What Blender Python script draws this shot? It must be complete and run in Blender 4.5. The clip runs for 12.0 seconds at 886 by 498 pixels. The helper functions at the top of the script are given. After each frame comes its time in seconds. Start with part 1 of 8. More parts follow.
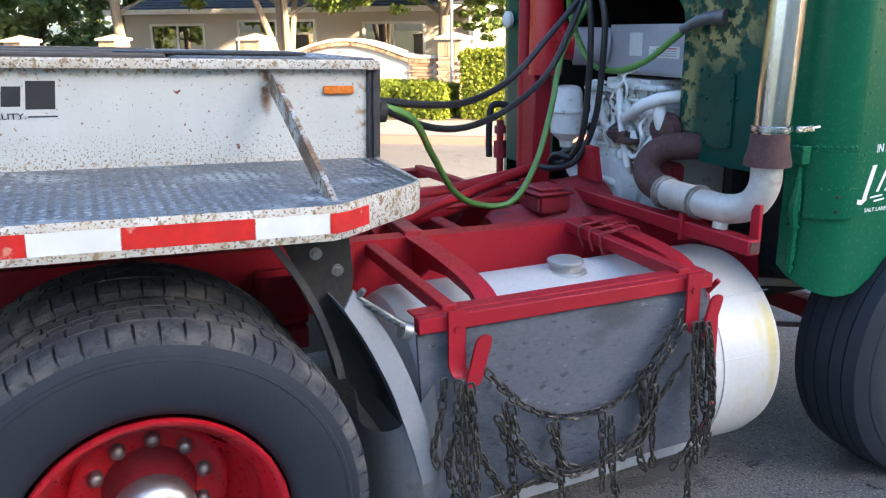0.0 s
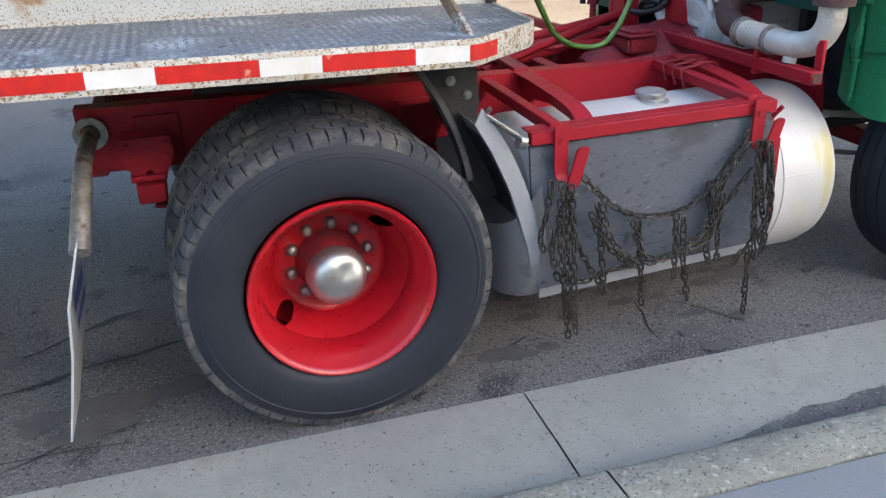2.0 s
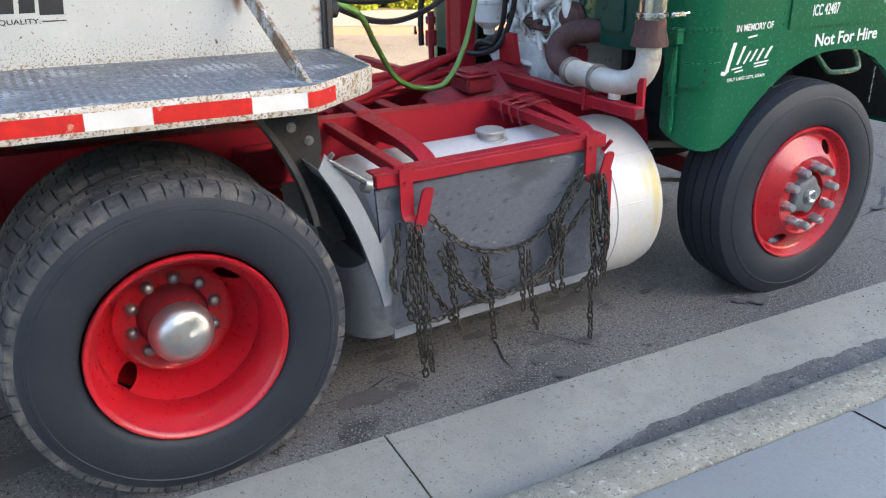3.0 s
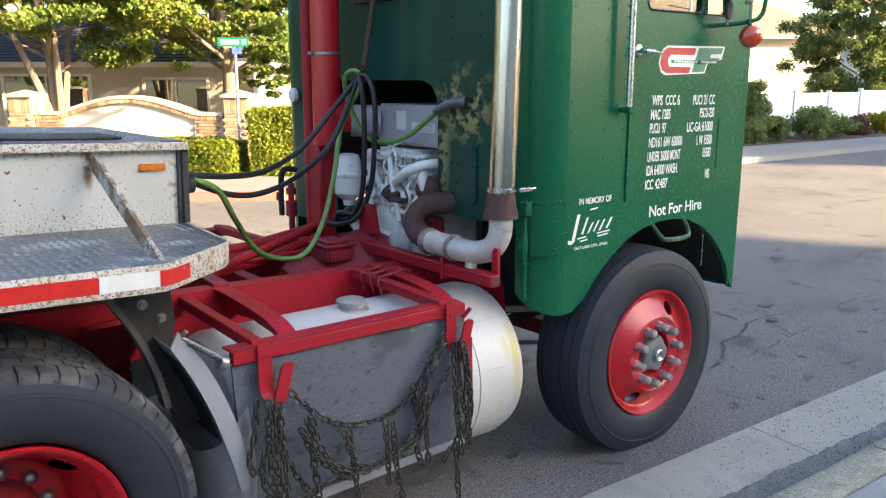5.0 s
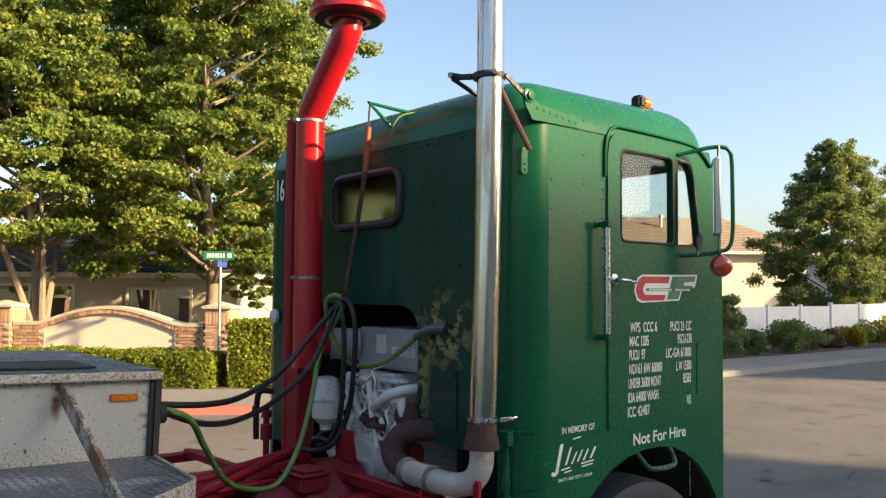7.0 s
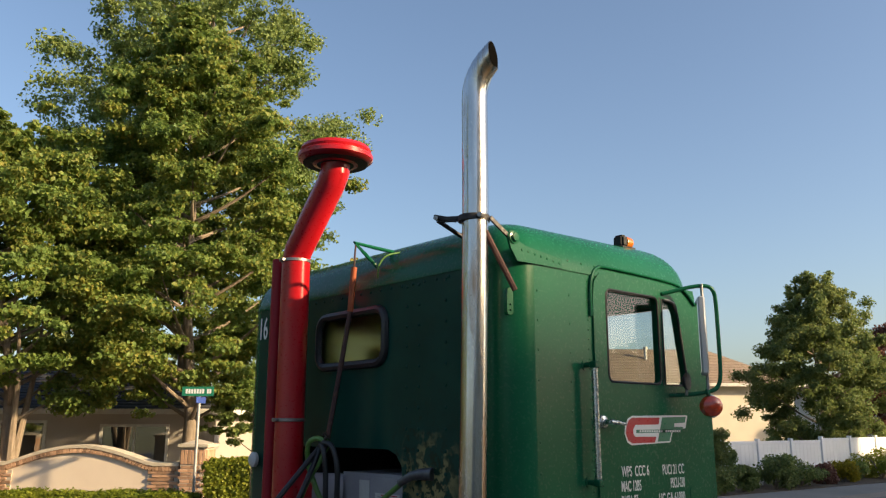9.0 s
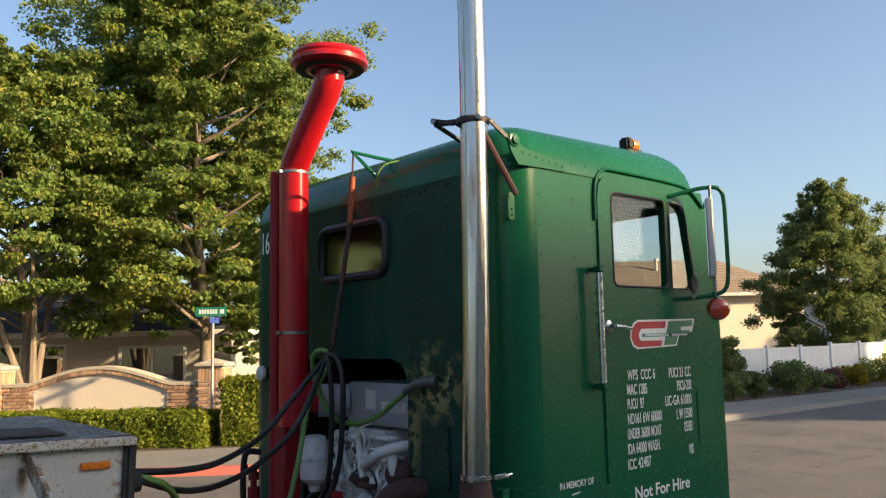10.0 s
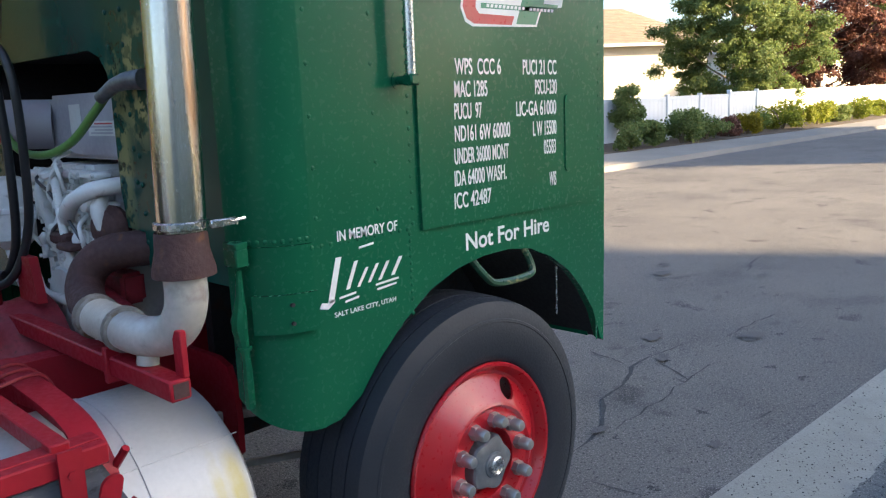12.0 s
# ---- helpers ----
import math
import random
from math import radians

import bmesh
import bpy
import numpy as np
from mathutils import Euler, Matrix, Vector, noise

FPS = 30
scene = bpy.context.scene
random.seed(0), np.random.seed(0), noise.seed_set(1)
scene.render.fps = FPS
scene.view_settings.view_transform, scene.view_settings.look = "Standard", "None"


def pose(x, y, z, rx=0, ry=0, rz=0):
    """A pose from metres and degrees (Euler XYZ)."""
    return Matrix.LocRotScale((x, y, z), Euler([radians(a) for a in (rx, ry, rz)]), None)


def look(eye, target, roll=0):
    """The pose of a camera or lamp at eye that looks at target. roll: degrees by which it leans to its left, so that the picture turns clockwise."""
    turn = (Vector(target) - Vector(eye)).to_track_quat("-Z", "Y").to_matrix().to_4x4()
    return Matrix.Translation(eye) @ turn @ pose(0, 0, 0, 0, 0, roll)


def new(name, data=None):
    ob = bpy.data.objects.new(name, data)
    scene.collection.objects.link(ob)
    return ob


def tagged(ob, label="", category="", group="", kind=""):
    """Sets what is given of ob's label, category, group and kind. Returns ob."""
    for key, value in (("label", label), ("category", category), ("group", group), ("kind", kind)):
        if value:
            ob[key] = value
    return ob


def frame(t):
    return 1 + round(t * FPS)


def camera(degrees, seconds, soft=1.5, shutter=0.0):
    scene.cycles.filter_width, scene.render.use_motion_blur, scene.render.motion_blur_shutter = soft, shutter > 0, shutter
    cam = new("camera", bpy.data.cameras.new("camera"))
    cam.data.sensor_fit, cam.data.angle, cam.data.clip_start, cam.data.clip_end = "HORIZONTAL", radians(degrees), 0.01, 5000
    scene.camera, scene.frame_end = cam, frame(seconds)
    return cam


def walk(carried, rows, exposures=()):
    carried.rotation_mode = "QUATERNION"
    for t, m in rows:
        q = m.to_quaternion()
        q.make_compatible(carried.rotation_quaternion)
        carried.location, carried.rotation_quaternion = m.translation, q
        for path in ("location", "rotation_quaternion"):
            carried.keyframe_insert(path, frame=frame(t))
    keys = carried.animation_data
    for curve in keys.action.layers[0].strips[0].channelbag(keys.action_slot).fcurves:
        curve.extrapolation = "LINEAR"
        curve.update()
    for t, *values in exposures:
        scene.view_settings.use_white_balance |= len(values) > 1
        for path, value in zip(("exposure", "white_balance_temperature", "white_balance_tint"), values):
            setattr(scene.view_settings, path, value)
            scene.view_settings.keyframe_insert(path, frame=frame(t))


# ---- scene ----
cam = camera(57.5, 12.0, soft=1.25)
PATH = [
    (0, (-0.037, -1.931, 1.709), (0.739, -0.164, 1.185), -0.5),
    (0.5, (-0.129, -2.127, 1.744), (0.511, -0.315, 1.187), -2.4),
    (1, (-0.308, -2.322, 1.755), (0.202, -0.524, 1.044), -3.4),
    (1.5, (-0.403, -2.445, 1.779), (0.07, -0.685, 0.954), -3.0),
    (2, (-0.391, -2.481, 1.779), (0.157, -0.754, 0.933), -2.3),
    (2.5, (-0.368, -2.486, 1.788), (0.349, -0.812, 0.962), -1.6),
    (3, (-0.356, -2.48, 1.801), (0.526, -0.861, 1.025), -1.4),
    (3.2, (-0.356, -2.482, 1.8), (0.578, -0.878, 1.055), -1.5),
    (4.8, (-0.334, -2.467, 1.838), (0.87, -0.934, 1.39), -0.1),
    (5, (-0.332, -2.476, 1.844), (0.89, -0.946, 1.438), -0.0),
    (5.5, (-0.329, -2.478, 1.856), (0.912, -0.943, 1.539), 0.3),
    (6, (-0.326, -2.476, 1.872), (0.934, -0.936, 1.665), 0.3),
    (6.5, (-0.315, -2.468, 1.899), (0.969, -0.936, 1.832), 0.4),
    (7, (-0.313, -2.456, 1.926), (0.969, -0.925, 2.03), 0.4),
    (7.5, (-0.319, -2.456, 1.943), (0.966, -0.941, 2.18), 0.4),
    (9.3, (-0.306, -2.439, 1.97), (0.977, -0.967, 2.401), 0.1),
    (9.5, (-0.298, -2.438, 1.963), (0.985, -0.955, 2.355), 0.0),
    (10, (-0.211, -2.396, 1.934), (1.073, -0.88, 2.16), -1.2),
    (10.5, (0.092, -2.305, 1.872), (1.374, -0.773, 1.972), -1.1),
    (11, (0.352, -2.193, 1.833), (1.677, -0.7, 1.72), -1.3),
    (11.5, (0.66, -1.965, 1.744), (2.074, -0.576, 1.482), -1.0),
    (12, (1.083, -1.707, 1.655), (2.501, -0.344, 1.293), -2.3),
]
walk(cam, [(t, look(eye, target, roll)) for t, eye, target, roll in PATH],
     exposures=[(0, 3.08, 6450, 12), (0.5, 3.08, 6700, 12), (1.0, 3.03, 7000, 12), (1.5, 3.04, 7200, 12), (2.0, 3.06, 7300, 12), (2.5, 3.14, 7400, 12), (3.0, 3.14, 7300, 12), (5.0, 2.88, 7200, 12), (5.5, 2.56, 7300, 12), (6.0, 2.26, 7450, 12), (6.5, 2.0, 7500, 11), (7.5, 1.48, 7650, 12), (9.5, 1.1, 7100, 12), (10.5, 1.62, 7250, 12), (11.0, 1.94, 7150, 12), (12.0, 2.42, 6700, 12)])


# ---- light ----
SUN_AWAY = Vector((0.46 * 0.940, -0.888 * 0.940, 0.342))
world = bpy.data.worlds.new("sky")
scene.world = world
world.use_nodes = True
wn = world.node_tree.nodes
sky = wn.new("ShaderNodeTexSky")
sky.sky_type, sky.sun_disc = "NISHITA", False
sky.sun_elevation, sky.sun_rotation = radians(20), radians(152.6)
sky.air_density, sky.dust_density, sky.ozone_density = 1.0, 2.4, 3.0
wn["Background"].inputs["Strength"].default_value = 0.105
world.node_tree.links.new(sky.outputs["Color"], wn["Background"].inputs["Color"])
sun = new("sun", bpy.data.lights.new("sun", "SUN"))
sun.data.energy, sun.data.angle, sun.data.color = 4.6, radians(1.4), (1.0, 0.78, 0.49)
sun.matrix_world = look(SUN_AWAY * 40, (0, 0, 0))


# ---- materials ----
def mat(name, c, rough=0.5, metal=0.0, c2=None, s=5.0, fine=70.0, bump=0.08, spots=(), coat=0.0, rvar=0.12, vary=0.0, amount=0.6, aniso=None, spec=None, zones=()):
    """A procedural surface: two scales of tone, bump, and spots of (scale, from, to, colour, rough)."""
    m = bpy.data.materials.new(name)
    m.use_nodes = True
    nt = m.node_tree
    N, L = nt.nodes, nt.links
    b = N["Principled BSDF"]
    tc = N.new("ShaderNodeTexCoord")
    src = tc.outputs["Object"]
    if aniso:
        mp = N.new("ShaderNodeMapping")
        mp.inputs["Scale"].default_value = aniso
        L.new(src, mp.inputs["Vector"])
        src = mp.outputs["Vector"]

    def nz(scale, detail=4.0):
        n = N.new("ShaderNodeTexNoise")
        n.inputs["Scale"].default_value, n.inputs["Detail"].default_value = scale, detail
        L.new(src, n.inputs["Vector"])
        return n.outputs["Fac"]

    def rng(v, a, z, o0=0.0, o1=1.0):
        r = N.new("ShaderNodeMapRange")
        for k, x in zip(("From Min", "From Max", "To Min", "To Max"), (a, z, o0, o1)):
            r.inputs[k].default_value = x
        L.new(v, r.inputs["Value"])
        return r.outputs["Result"]

    def mix(f, a, z):
        x = N.new("ShaderNodeMix")
        x.data_type = "RGBA"
        L.new(f, x.inputs[0])
        for k, v in ((6, a), (7, z)):
            if isinstance(v, tuple):
                x.inputs[k].default_value = (*v, 1)
            else:
                L.new(v, x.inputs[k])
        return x.outputs[2]

    c2 = c2 or tuple(v * 0.78 for v in c)
    big, small = nz(s), nz(fine, 6.0)
    col = mix(rng(big, 0.35, 0.68), c, c2)
    col = mix(rng(small, 0.3, 0.75, 0.0, amount), col, c2)
    ro = rng(small, 0.3, 0.7, max(rough - rvar, 0.02), min(rough + rvar, 1))
    for sc, lo, hi, sc_col, sc_rough in spots:
        f = rng(nz(sc, 5.0), lo, hi)
        col = mix(f, col, sc_col)
        x = N.new("ShaderNodeMix")
        L.new(f, x.inputs[0])
        L.new(ro, x.inputs[2])
        x.inputs[3].default_value = sc_rough
        ro = x.outputs[0]
    for centre, radii, sc, lo, hi, z_col in zones:
        mp = N.new("ShaderNodeMapping")
        mp.vector_type = "TEXTURE"
        mp.inputs["Location"].default_value, mp.inputs["Scale"].default_value = centre, radii
        L.new(tc.outputs["Object"], mp.inputs["Vector"])
        ln, mu = N.new("ShaderNodeVectorMath"), N.new("ShaderNodeMath")
        ln.operation, mu.operation = "LENGTH", "MULTIPLY"
        L.new(mp.outputs["Vector"], ln.inputs[0])
        L.new(rng(ln.outputs["Value"], 0.45, 1.1, 1.0, 0.0), mu.inputs[0])
        L.new(rng(nz(sc, 5.0), lo, hi), mu.inputs[1])
        col = mix(mu.outputs[0], col, z_col)
    if spec is not None:
        b.inputs["Specular IOR Level"].default_value = spec
    if vary:
        oi, hsv = N.new("ShaderNodeObjectInfo"), N.new("ShaderNodeHueSaturation")
        L.new(rng(oi.outputs["Random"], 0, 1, 1 - vary, 1 + vary), hsv.inputs["Value"])
        L.new(col, hsv.inputs["Color"])
        col = hsv.outputs["Color"]
    L.new(col, b.inputs["Base Color"])
    L.new(ro, b.inputs["Roughness"])
    b.inputs["Metallic"].default_value = metal
    b.inputs["Coat Weight"].default_value, b.inputs["Coat Roughness"].default_value = coat, 0.06
    if bump:
        bp = N.new("ShaderNodeBump")
        bp.inputs["Strength"].default_value, bp.inputs["Distance"].default_value = bump, 0.01
        L.new(small, bp.inputs["Height"])
        L.new(bp.outputs["Normal"], b.inputs["Normal"])
    return m


def leaf_mat(name, c, c2, c3):
    """Leaf colours that change from leaf to leaf, with some light coming through."""
    m = bpy.data.materials.new(name)
    m.use_nodes = True
    N, L = m.node_tree.nodes, m.node_tree.links
    b = N["Principled BSDF"]
    g, ramp = N.new("ShaderNodeNewGeometry"), N.new("ShaderNodeValToRGB")
    tc, nz, ad = N.new("ShaderNodeTexCoord"), N.new("ShaderNodeTexNoise"), N.new("ShaderNodeMath")
    nz.inputs["Scale"].default_value = 0.7
    L.new(tc.outputs["Object"], nz.inputs["Vector"])
    ad.operation = "MULTIPLY_ADD"
    L.new(g.outputs["Random Per Island"], ad.inputs[0])
    ad.inputs[1].default_value = 0.6
    sub = N.new("ShaderNodeMath")
    sub.operation = "SUBTRACT"
    L.new(nz.outputs["Fac"], sub.inputs[0])
    sub.inputs[1].default_value = 0.3
    L.new(sub.outputs[0], ad.inputs[2])
    L.new(ad.outputs[0], ramp.inputs["Fac"])
    el = ramp.color_ramp.elements
    el[0].color, el[1].color = (*c, 1), (*c3, 1)
    el.new(0.5).color = (*c2, 1)
    L.new(ramp.outputs["Color"], b.inputs["Base Color"])
    b.inputs["Roughness"].default_value = 0.55
    b.inputs["Specular IOR Level"].default_value = 0.3
    tr, mx = N.new("ShaderNodeBsdfTranslucent"), N.new("ShaderNodeMixShader")
    L.new(ramp.outputs["Color"], tr.inputs["Color"])
    mx.inputs["Fac"].default_value = 0.5
    L.new(b.outputs[0], mx.inputs[1])
    L.new(tr.outputs[0], mx.inputs[2])
    L.new(mx.outputs[0], N["Material Output"].inputs["Surface"])
    return m


def glass_mat(name, tint, gloss, haze=0.0):
    """A clear pane, or a dusty one whose view is blurred by haze."""
    m = bpy.data.materials.new(name)
    m.use_nodes = True
    N, L = m.node_tree.nodes, m.node_tree.links
    N.remove(N["Principled BSDF"])
    t, g, x = (N.new("ShaderNode" + k) for k in ("BsdfRefraction" if haze else "BsdfTransparent", "BsdfGlossy", "MixShader"))
    if haze:
        t.inputs["Roughness"].default_value, t.inputs["IOR"].default_value = haze, 1.12
    t.inputs["Color"].default_value = (*tint, 1)
    g.inputs["Roughness"].default_value = 0.01
    x.inputs[0].default_value = gloss
    L.new(t.outputs[0], x.inputs[1]), L.new(g.outputs[0], x.inputs[2])
    L.new(x.outputs[0], N["Material Output"].inputs["Surface"])
    return m


RUST = (0.16, 0.055, 0.02)
M = {
    "green": mat("green_paint", (0.0045, 0.104, 0.047), 0.26, c2=(0.0035, 0.086, 0.040), s=2, bump=0.004, spec=0.18, coat=0.04, rvar=0.03, amount=0.12),
    # cab green with the rear's shade painted in; the peeled patches are wear
    "green_back": mat("shaded_worn_green_paint", (0.006, 0.058, 0.043), 0.20, c2=(0.004, 0.042, 0.032), s=4, bump=0.012, spec=0.15, coat=0.0, rvar=0.05, amount=0.2, spots=[(60, 0.74, 0.77, (0.10, 0.12, 0.06), 0.5)], zones=[((2.2, 0.52, 1.74), (1, 0.23, 0.20), 11, 0.47, 0.53, (0.23, 0.21, 0.095)), ((2.2, 0.70, 1.56), (1, 0.07, 0.36), 18, 0.48, 0.54, (0.17, 0.17, 0.075)), ((2.2, 0.50, 1.73), (1, 0.20, 0.20), 24, 0.52, 0.56, (0.010, 0.035, 0.022)), ((2.2, 0.62, 1.6), (1, 0.3, 0.5), 32, 0.58, 0.64, (0.012, 0.03, 0.018))]),
    "green_peel": mat("peeling_green_paint", (0.010, 0.07, 0.028), 0.35, c2=(0.008, 0.05, 0.024), s=6, bump=0.15, spots=[(10, 0.565, 0.60, (0.24, 0.22, 0.10), 0.55), (34, 0.60, 0.64, (0.20, 0.19, 0.09), 0.55), (22, 0.60, 0.66, (0.012, 0.05, 0.022), 0.5)]),
    "red": mat("frame_red_paint", (0.37, 0.009, 0.021), 0.50, c2=(0.27, 0.008, 0.016), s=4, bump=0.05, coat=0.0, spec=0.3, spots=[(28, 0.70, 0.80, (0.14, 0.012, 0.014), 0.7), (7, 0.66, 0.85, (0.18, 0.014, 0.018), 0.8)]),
    "red_dusty": mat("dusty_red_paint", (0.33, 0.011, 0.022), 0.55, c2=(0.17, 0.012, 0.018), s=5, bump=0.15, spots=[(11, 0.58, 0.75, (0.11, 0.035, 0.03), 0.9), (40, 0.66, 0.74, (0.06, 0.02, 0.016), 0.9)]),
    "red_gloss": mat("glossy_red_paint", (0.45, 0.008, 0.016), 0.30, c2=(0.38, 0.007, 0.013), s=3, bump=0.006, coat=0.22, rvar=0.04, amount=0.15, spots=[(50, 0.74, 0.8, (0.2, 0.01, 0.01), 0.5)]),
    "white": mat("chipped_white_paint", (0.50, 0.50, 0.47), 0.45, c2=(0.40, 0.41, 0.38), s=3, bump=0.06, zones=[((-1.0, 0.60, 1.335), (3.0, 1.0, 0.10), 150, 0.57, 0.62, (0.16, 0.11, 0.045)), ((-1.0, 0.60, 1.328), (3.0, 1.0, 0.025), 90, 0.52, 0.62, (0.24, 0.17, 0.09)), ((-0.83, 0.60, 1.43), (0.075, 1.0, 0.085), 15, 0.42, 0.58, (0.24, 0.12, 0.04)), ((0.475, 0.60, 1.56), (0.022, 1.0, 0.10), 22, 0.42, 0.56, (0.17, 0.085, 0.04)), ((0.79, 0.60, 1.50), (0.03, 1.0, 0.20), 30, 0.48, 0.62, (0.26, 0.16, 0.07)), ((-1.0, 0.60, 1.61), (3.0, 1.0, 0.025), 60, 0.52, 0.60, (0.22, 0.14, 0.07))], spots=[(75, 0.645, 0.68, (0.20, 0.10, 0.045), 0.9), (30, 0.69, 0.72, RUST, 0.9), (5, 0.66, 0.85, (0.38, 0.33, 0.25), 0.7)]),
    "white_rusty": mat("rusty_white_paint", (0.54, 0.53, 0.48), 0.6, c2=(0.42, 0.39, 0.33), s=8, bump=0.3, spots=[(12, 0.48, 0.68, (0.42, 0.36, 0.27), 0.8), (55, 0.54, 0.64, (0.26, 0.18, 0.10), 0.95), (150, 0.56, 0.62, (0.15, 0.09, 0.05), 0.95)]),
    "brace": mat("rust_streaked_white_paint", (0.52, 0.51, 0.47), 0.6, c2=(0.40, 0.36, 0.30), s=9, bump=0.3, spots=[(6, 0.50, 0.60, (0.20, 0.11, 0.06), 0.9), (26, 0.52, 0.60, (0.26, 0.16, 0.09), 0.95), (90, 0.56, 0.62, (0.12, 0.07, 0.04), 0.95)]),
    "tread": mat("worn_tread_plate", (0.15, 0.155, 0.16), 0.40, 0.6, c2=(0.075, 0.08, 0.09), s=5, bump=0.15, spots=[(5, 0.53, 0.68, (0.46, 0.46, 0.44), 0.6), (24, 0.60, 0.70, (0.40, 0.40, 0.38), 0.6), (20, 0.66, 0.76, (0.10, 0.07, 0.05), 0.9)]),
    "lozenge": mat("rubbed_tread_bars", (0.40, 0.405, 0.41), 0.34, 0.6, c2=(0.15, 0.155, 0.165), s=5, bump=0.1, spots=[(6, 0.58, 0.72, (0.6, 0.6, 0.58), 0.55)]),
    "dark_plate": mat("dark_oily_steel", (0.05, 0.048, 0.05), 0.55, 0.4, c2=(0.03, 0.028, 0.028), s=7, bump=0.2, spots=[(14, 0.6, 0.7, (0.08, 0.045, 0.03), 0.9)]),
    "timber": mat("weathered_deck_timber", (0.115, 0.10, 0.085), 0.9, c2=(0.055, 0.047, 0.04), s=9, fine=90, bump=0.6, aniso=(0.25, 3, 3), spots=[(5, 0.6, 0.8, (0.04, 0.03, 0.025), 0.95)]),
    "tape_red": mat("red_reflective_tape", (0.62, 0.020, 0.014), 0.4, c2=(0.46, 0.014, 0.012), s=20, bump=0.04, spots=[(22, 0.66, 0.70, (0.55, 0.22, 0.14), 0.6), (60, 0.66, 0.70, (0.30, 0.05, 0.035), 0.6)]),
    "tape_white": mat("white_reflective_tape", (0.72, 0.71, 0.68), 0.4, c2=(0.62, 0.60, 0.55), s=12, bump=0.04, spots=[(30, 0.69, 0.72, (0.12, 0.10, 0.09), 0.6), (9, 0.62, 0.80, (0.56, 0.50, 0.38), 0.6)]),
    "black_paint": mat("black_lettering", (0.010, 0.010, 0.012), 0.5, c2=(0.02, 0.02, 0.02), bump=0.03, spots=[(60, 0.72, 0.76, (0.3, 0.3, 0.28), 0.6)]),
    "white_letter": mat("white_lettering", (0.80, 0.80, 0.77), 0.5, c2=(0.72, 0.72, 0.70), bump=0.0),
    "decal_red": mat("red_decal", (0.50, 0.016, 0.030), 0.35, bump=0.0),
    "decal_green": mat("teal_decal", (0.012, 0.20, 0.10), 0.35, bump=0.0),
    "blue_print": mat("blue_print", (0.03, 0.07, 0.30), 0.5, bump=0.0),
    "rubber": mat("tyre_rubber", (0.016, 0.020, 0.027), 0.55, c2=(0.022, 0.026, 0.033), s=6, fine=120, bump=0.10, spec=0.28, spots=[(7, 0.66, 0.86, (0.040, 0.040, 0.044), 0.85)]),
    "tread_rubber": mat("dusty_tread_rubber", (0.066, 0.066, 0.070), 0.85, c2=(0.042, 0.043, 0.048), s=10, fine=150, bump=0.35, spec=0.3, spots=[(9, 0.46, 0.66, (0.145, 0.132, 0.115), 0.95), (40, 0.58, 0.66, (0.035, 0.036, 0.040), 0.9)]),
    "old_rubber": mat("grey_worn_rubber", (0.070, 0.066, 0.060), 0.8, c2=(0.045, 0.043, 0.042), s=8, bump=0.2),
    "hose_rubber": mat("black_hose_rubber", (0.014, 0.015, 0.018), 0.45, bump=0.05),
    "green_hose": mat("green_hose_rubber", (0.11, 0.25, 0.055), 0.42, c2=(0.085, 0.20, 0.045), s=9, bump=0.04, spots=[(25, 0.64, 0.74, (0.06, 0.12, 0.04), 0.7)]),
    "alu": mat("dull_painted_aluminium", (0.56, 0.56, 0.54), 0.45, 0.12, c2=(0.46, 0.46, 0.45), s=3, bump=0.05, spots=[(10, 0.68, 0.82, (0.36, 0.32, 0.24), 0.7), (34, 0.72, 0.76, (0.2, 0.2, 0.2), 0.7)], zones=[((2.140, 0.08, 0.62), (0.036, 0.30, 0.26), 7, 0.30, 0.62, (0.48, 0.41, 0.17)), ((2.085, 0.08, 0.70), (0.022, 0.30, 0.12), 9, 0.34, 0.62, (0.48, 0.43, 0.22)), ((2.06, 0.08, 0.52), (0.10, 0.30, 0.22), 9, 0.5, 0.75, (0.50, 0.47, 0.34))]),
    "chrome": mat("worn_chrome", (0.66, 0.66, 0.67), 0.26, 1.0, c2=(0.52, 0.51, 0.50), s=6, fine=90, bump=0.04, rvar=0.08, spots=[(22, 0.68, 0.78, (0.30, 0.24, 0.18), 0.5)]),
    "dull_chrome": mat("dull_chrome", (0.54, 0.54, 0.52), 0.38, 0.9, c2=(0.40, 0.40, 0.38), s=14, fine=90, bump=0.05, rvar=0.08, spots=[(14, 0.64, 0.76, (0.36, 0.30, 0.24), 0.6)]),
    "dark_steel": mat("grey_steel", (0.14, 0.145, 0.15), 0.45, 0.5, c2=(0.09, 0.09, 0.095), s=20, bump=0.1),
    "stack": mat("heat_blued_stack_chrome", (0.64, 0.63, 0.62), 0.20, 1.0, c2=(0.50, 0.49, 0.47), s=3, fine=60, bump=0.03, rvar=0.08, aniso=(9, 9, 1), spots=[(1.6, 0.55, 0.72, (0.38, 0.25, 0.16), 0.4), (3, 0.58, 0.78, (0.48, 0.37, 0.24), 0.35)]),
    "zinc": mat("galvanised_pipe", (0.42, 0.42, 0.41), 0.5, 0.7, c2=(0.25, 0.22, 0.19), s=12, bump=0.2, spots=[(18, 0.55, 0.7, (0.17, 0.10, 0.05), 0.9)]),
    "flex": mat("grey_exhaust_pipe", (0.56, 0.53, 0.48), 0.55, 0.3, c2=(0.44, 0.41, 0.36), s=8, bump=0.08, spots=[(7, 0.62, 0.75, (0.15, 0.10, 0.07), 0.8)]),
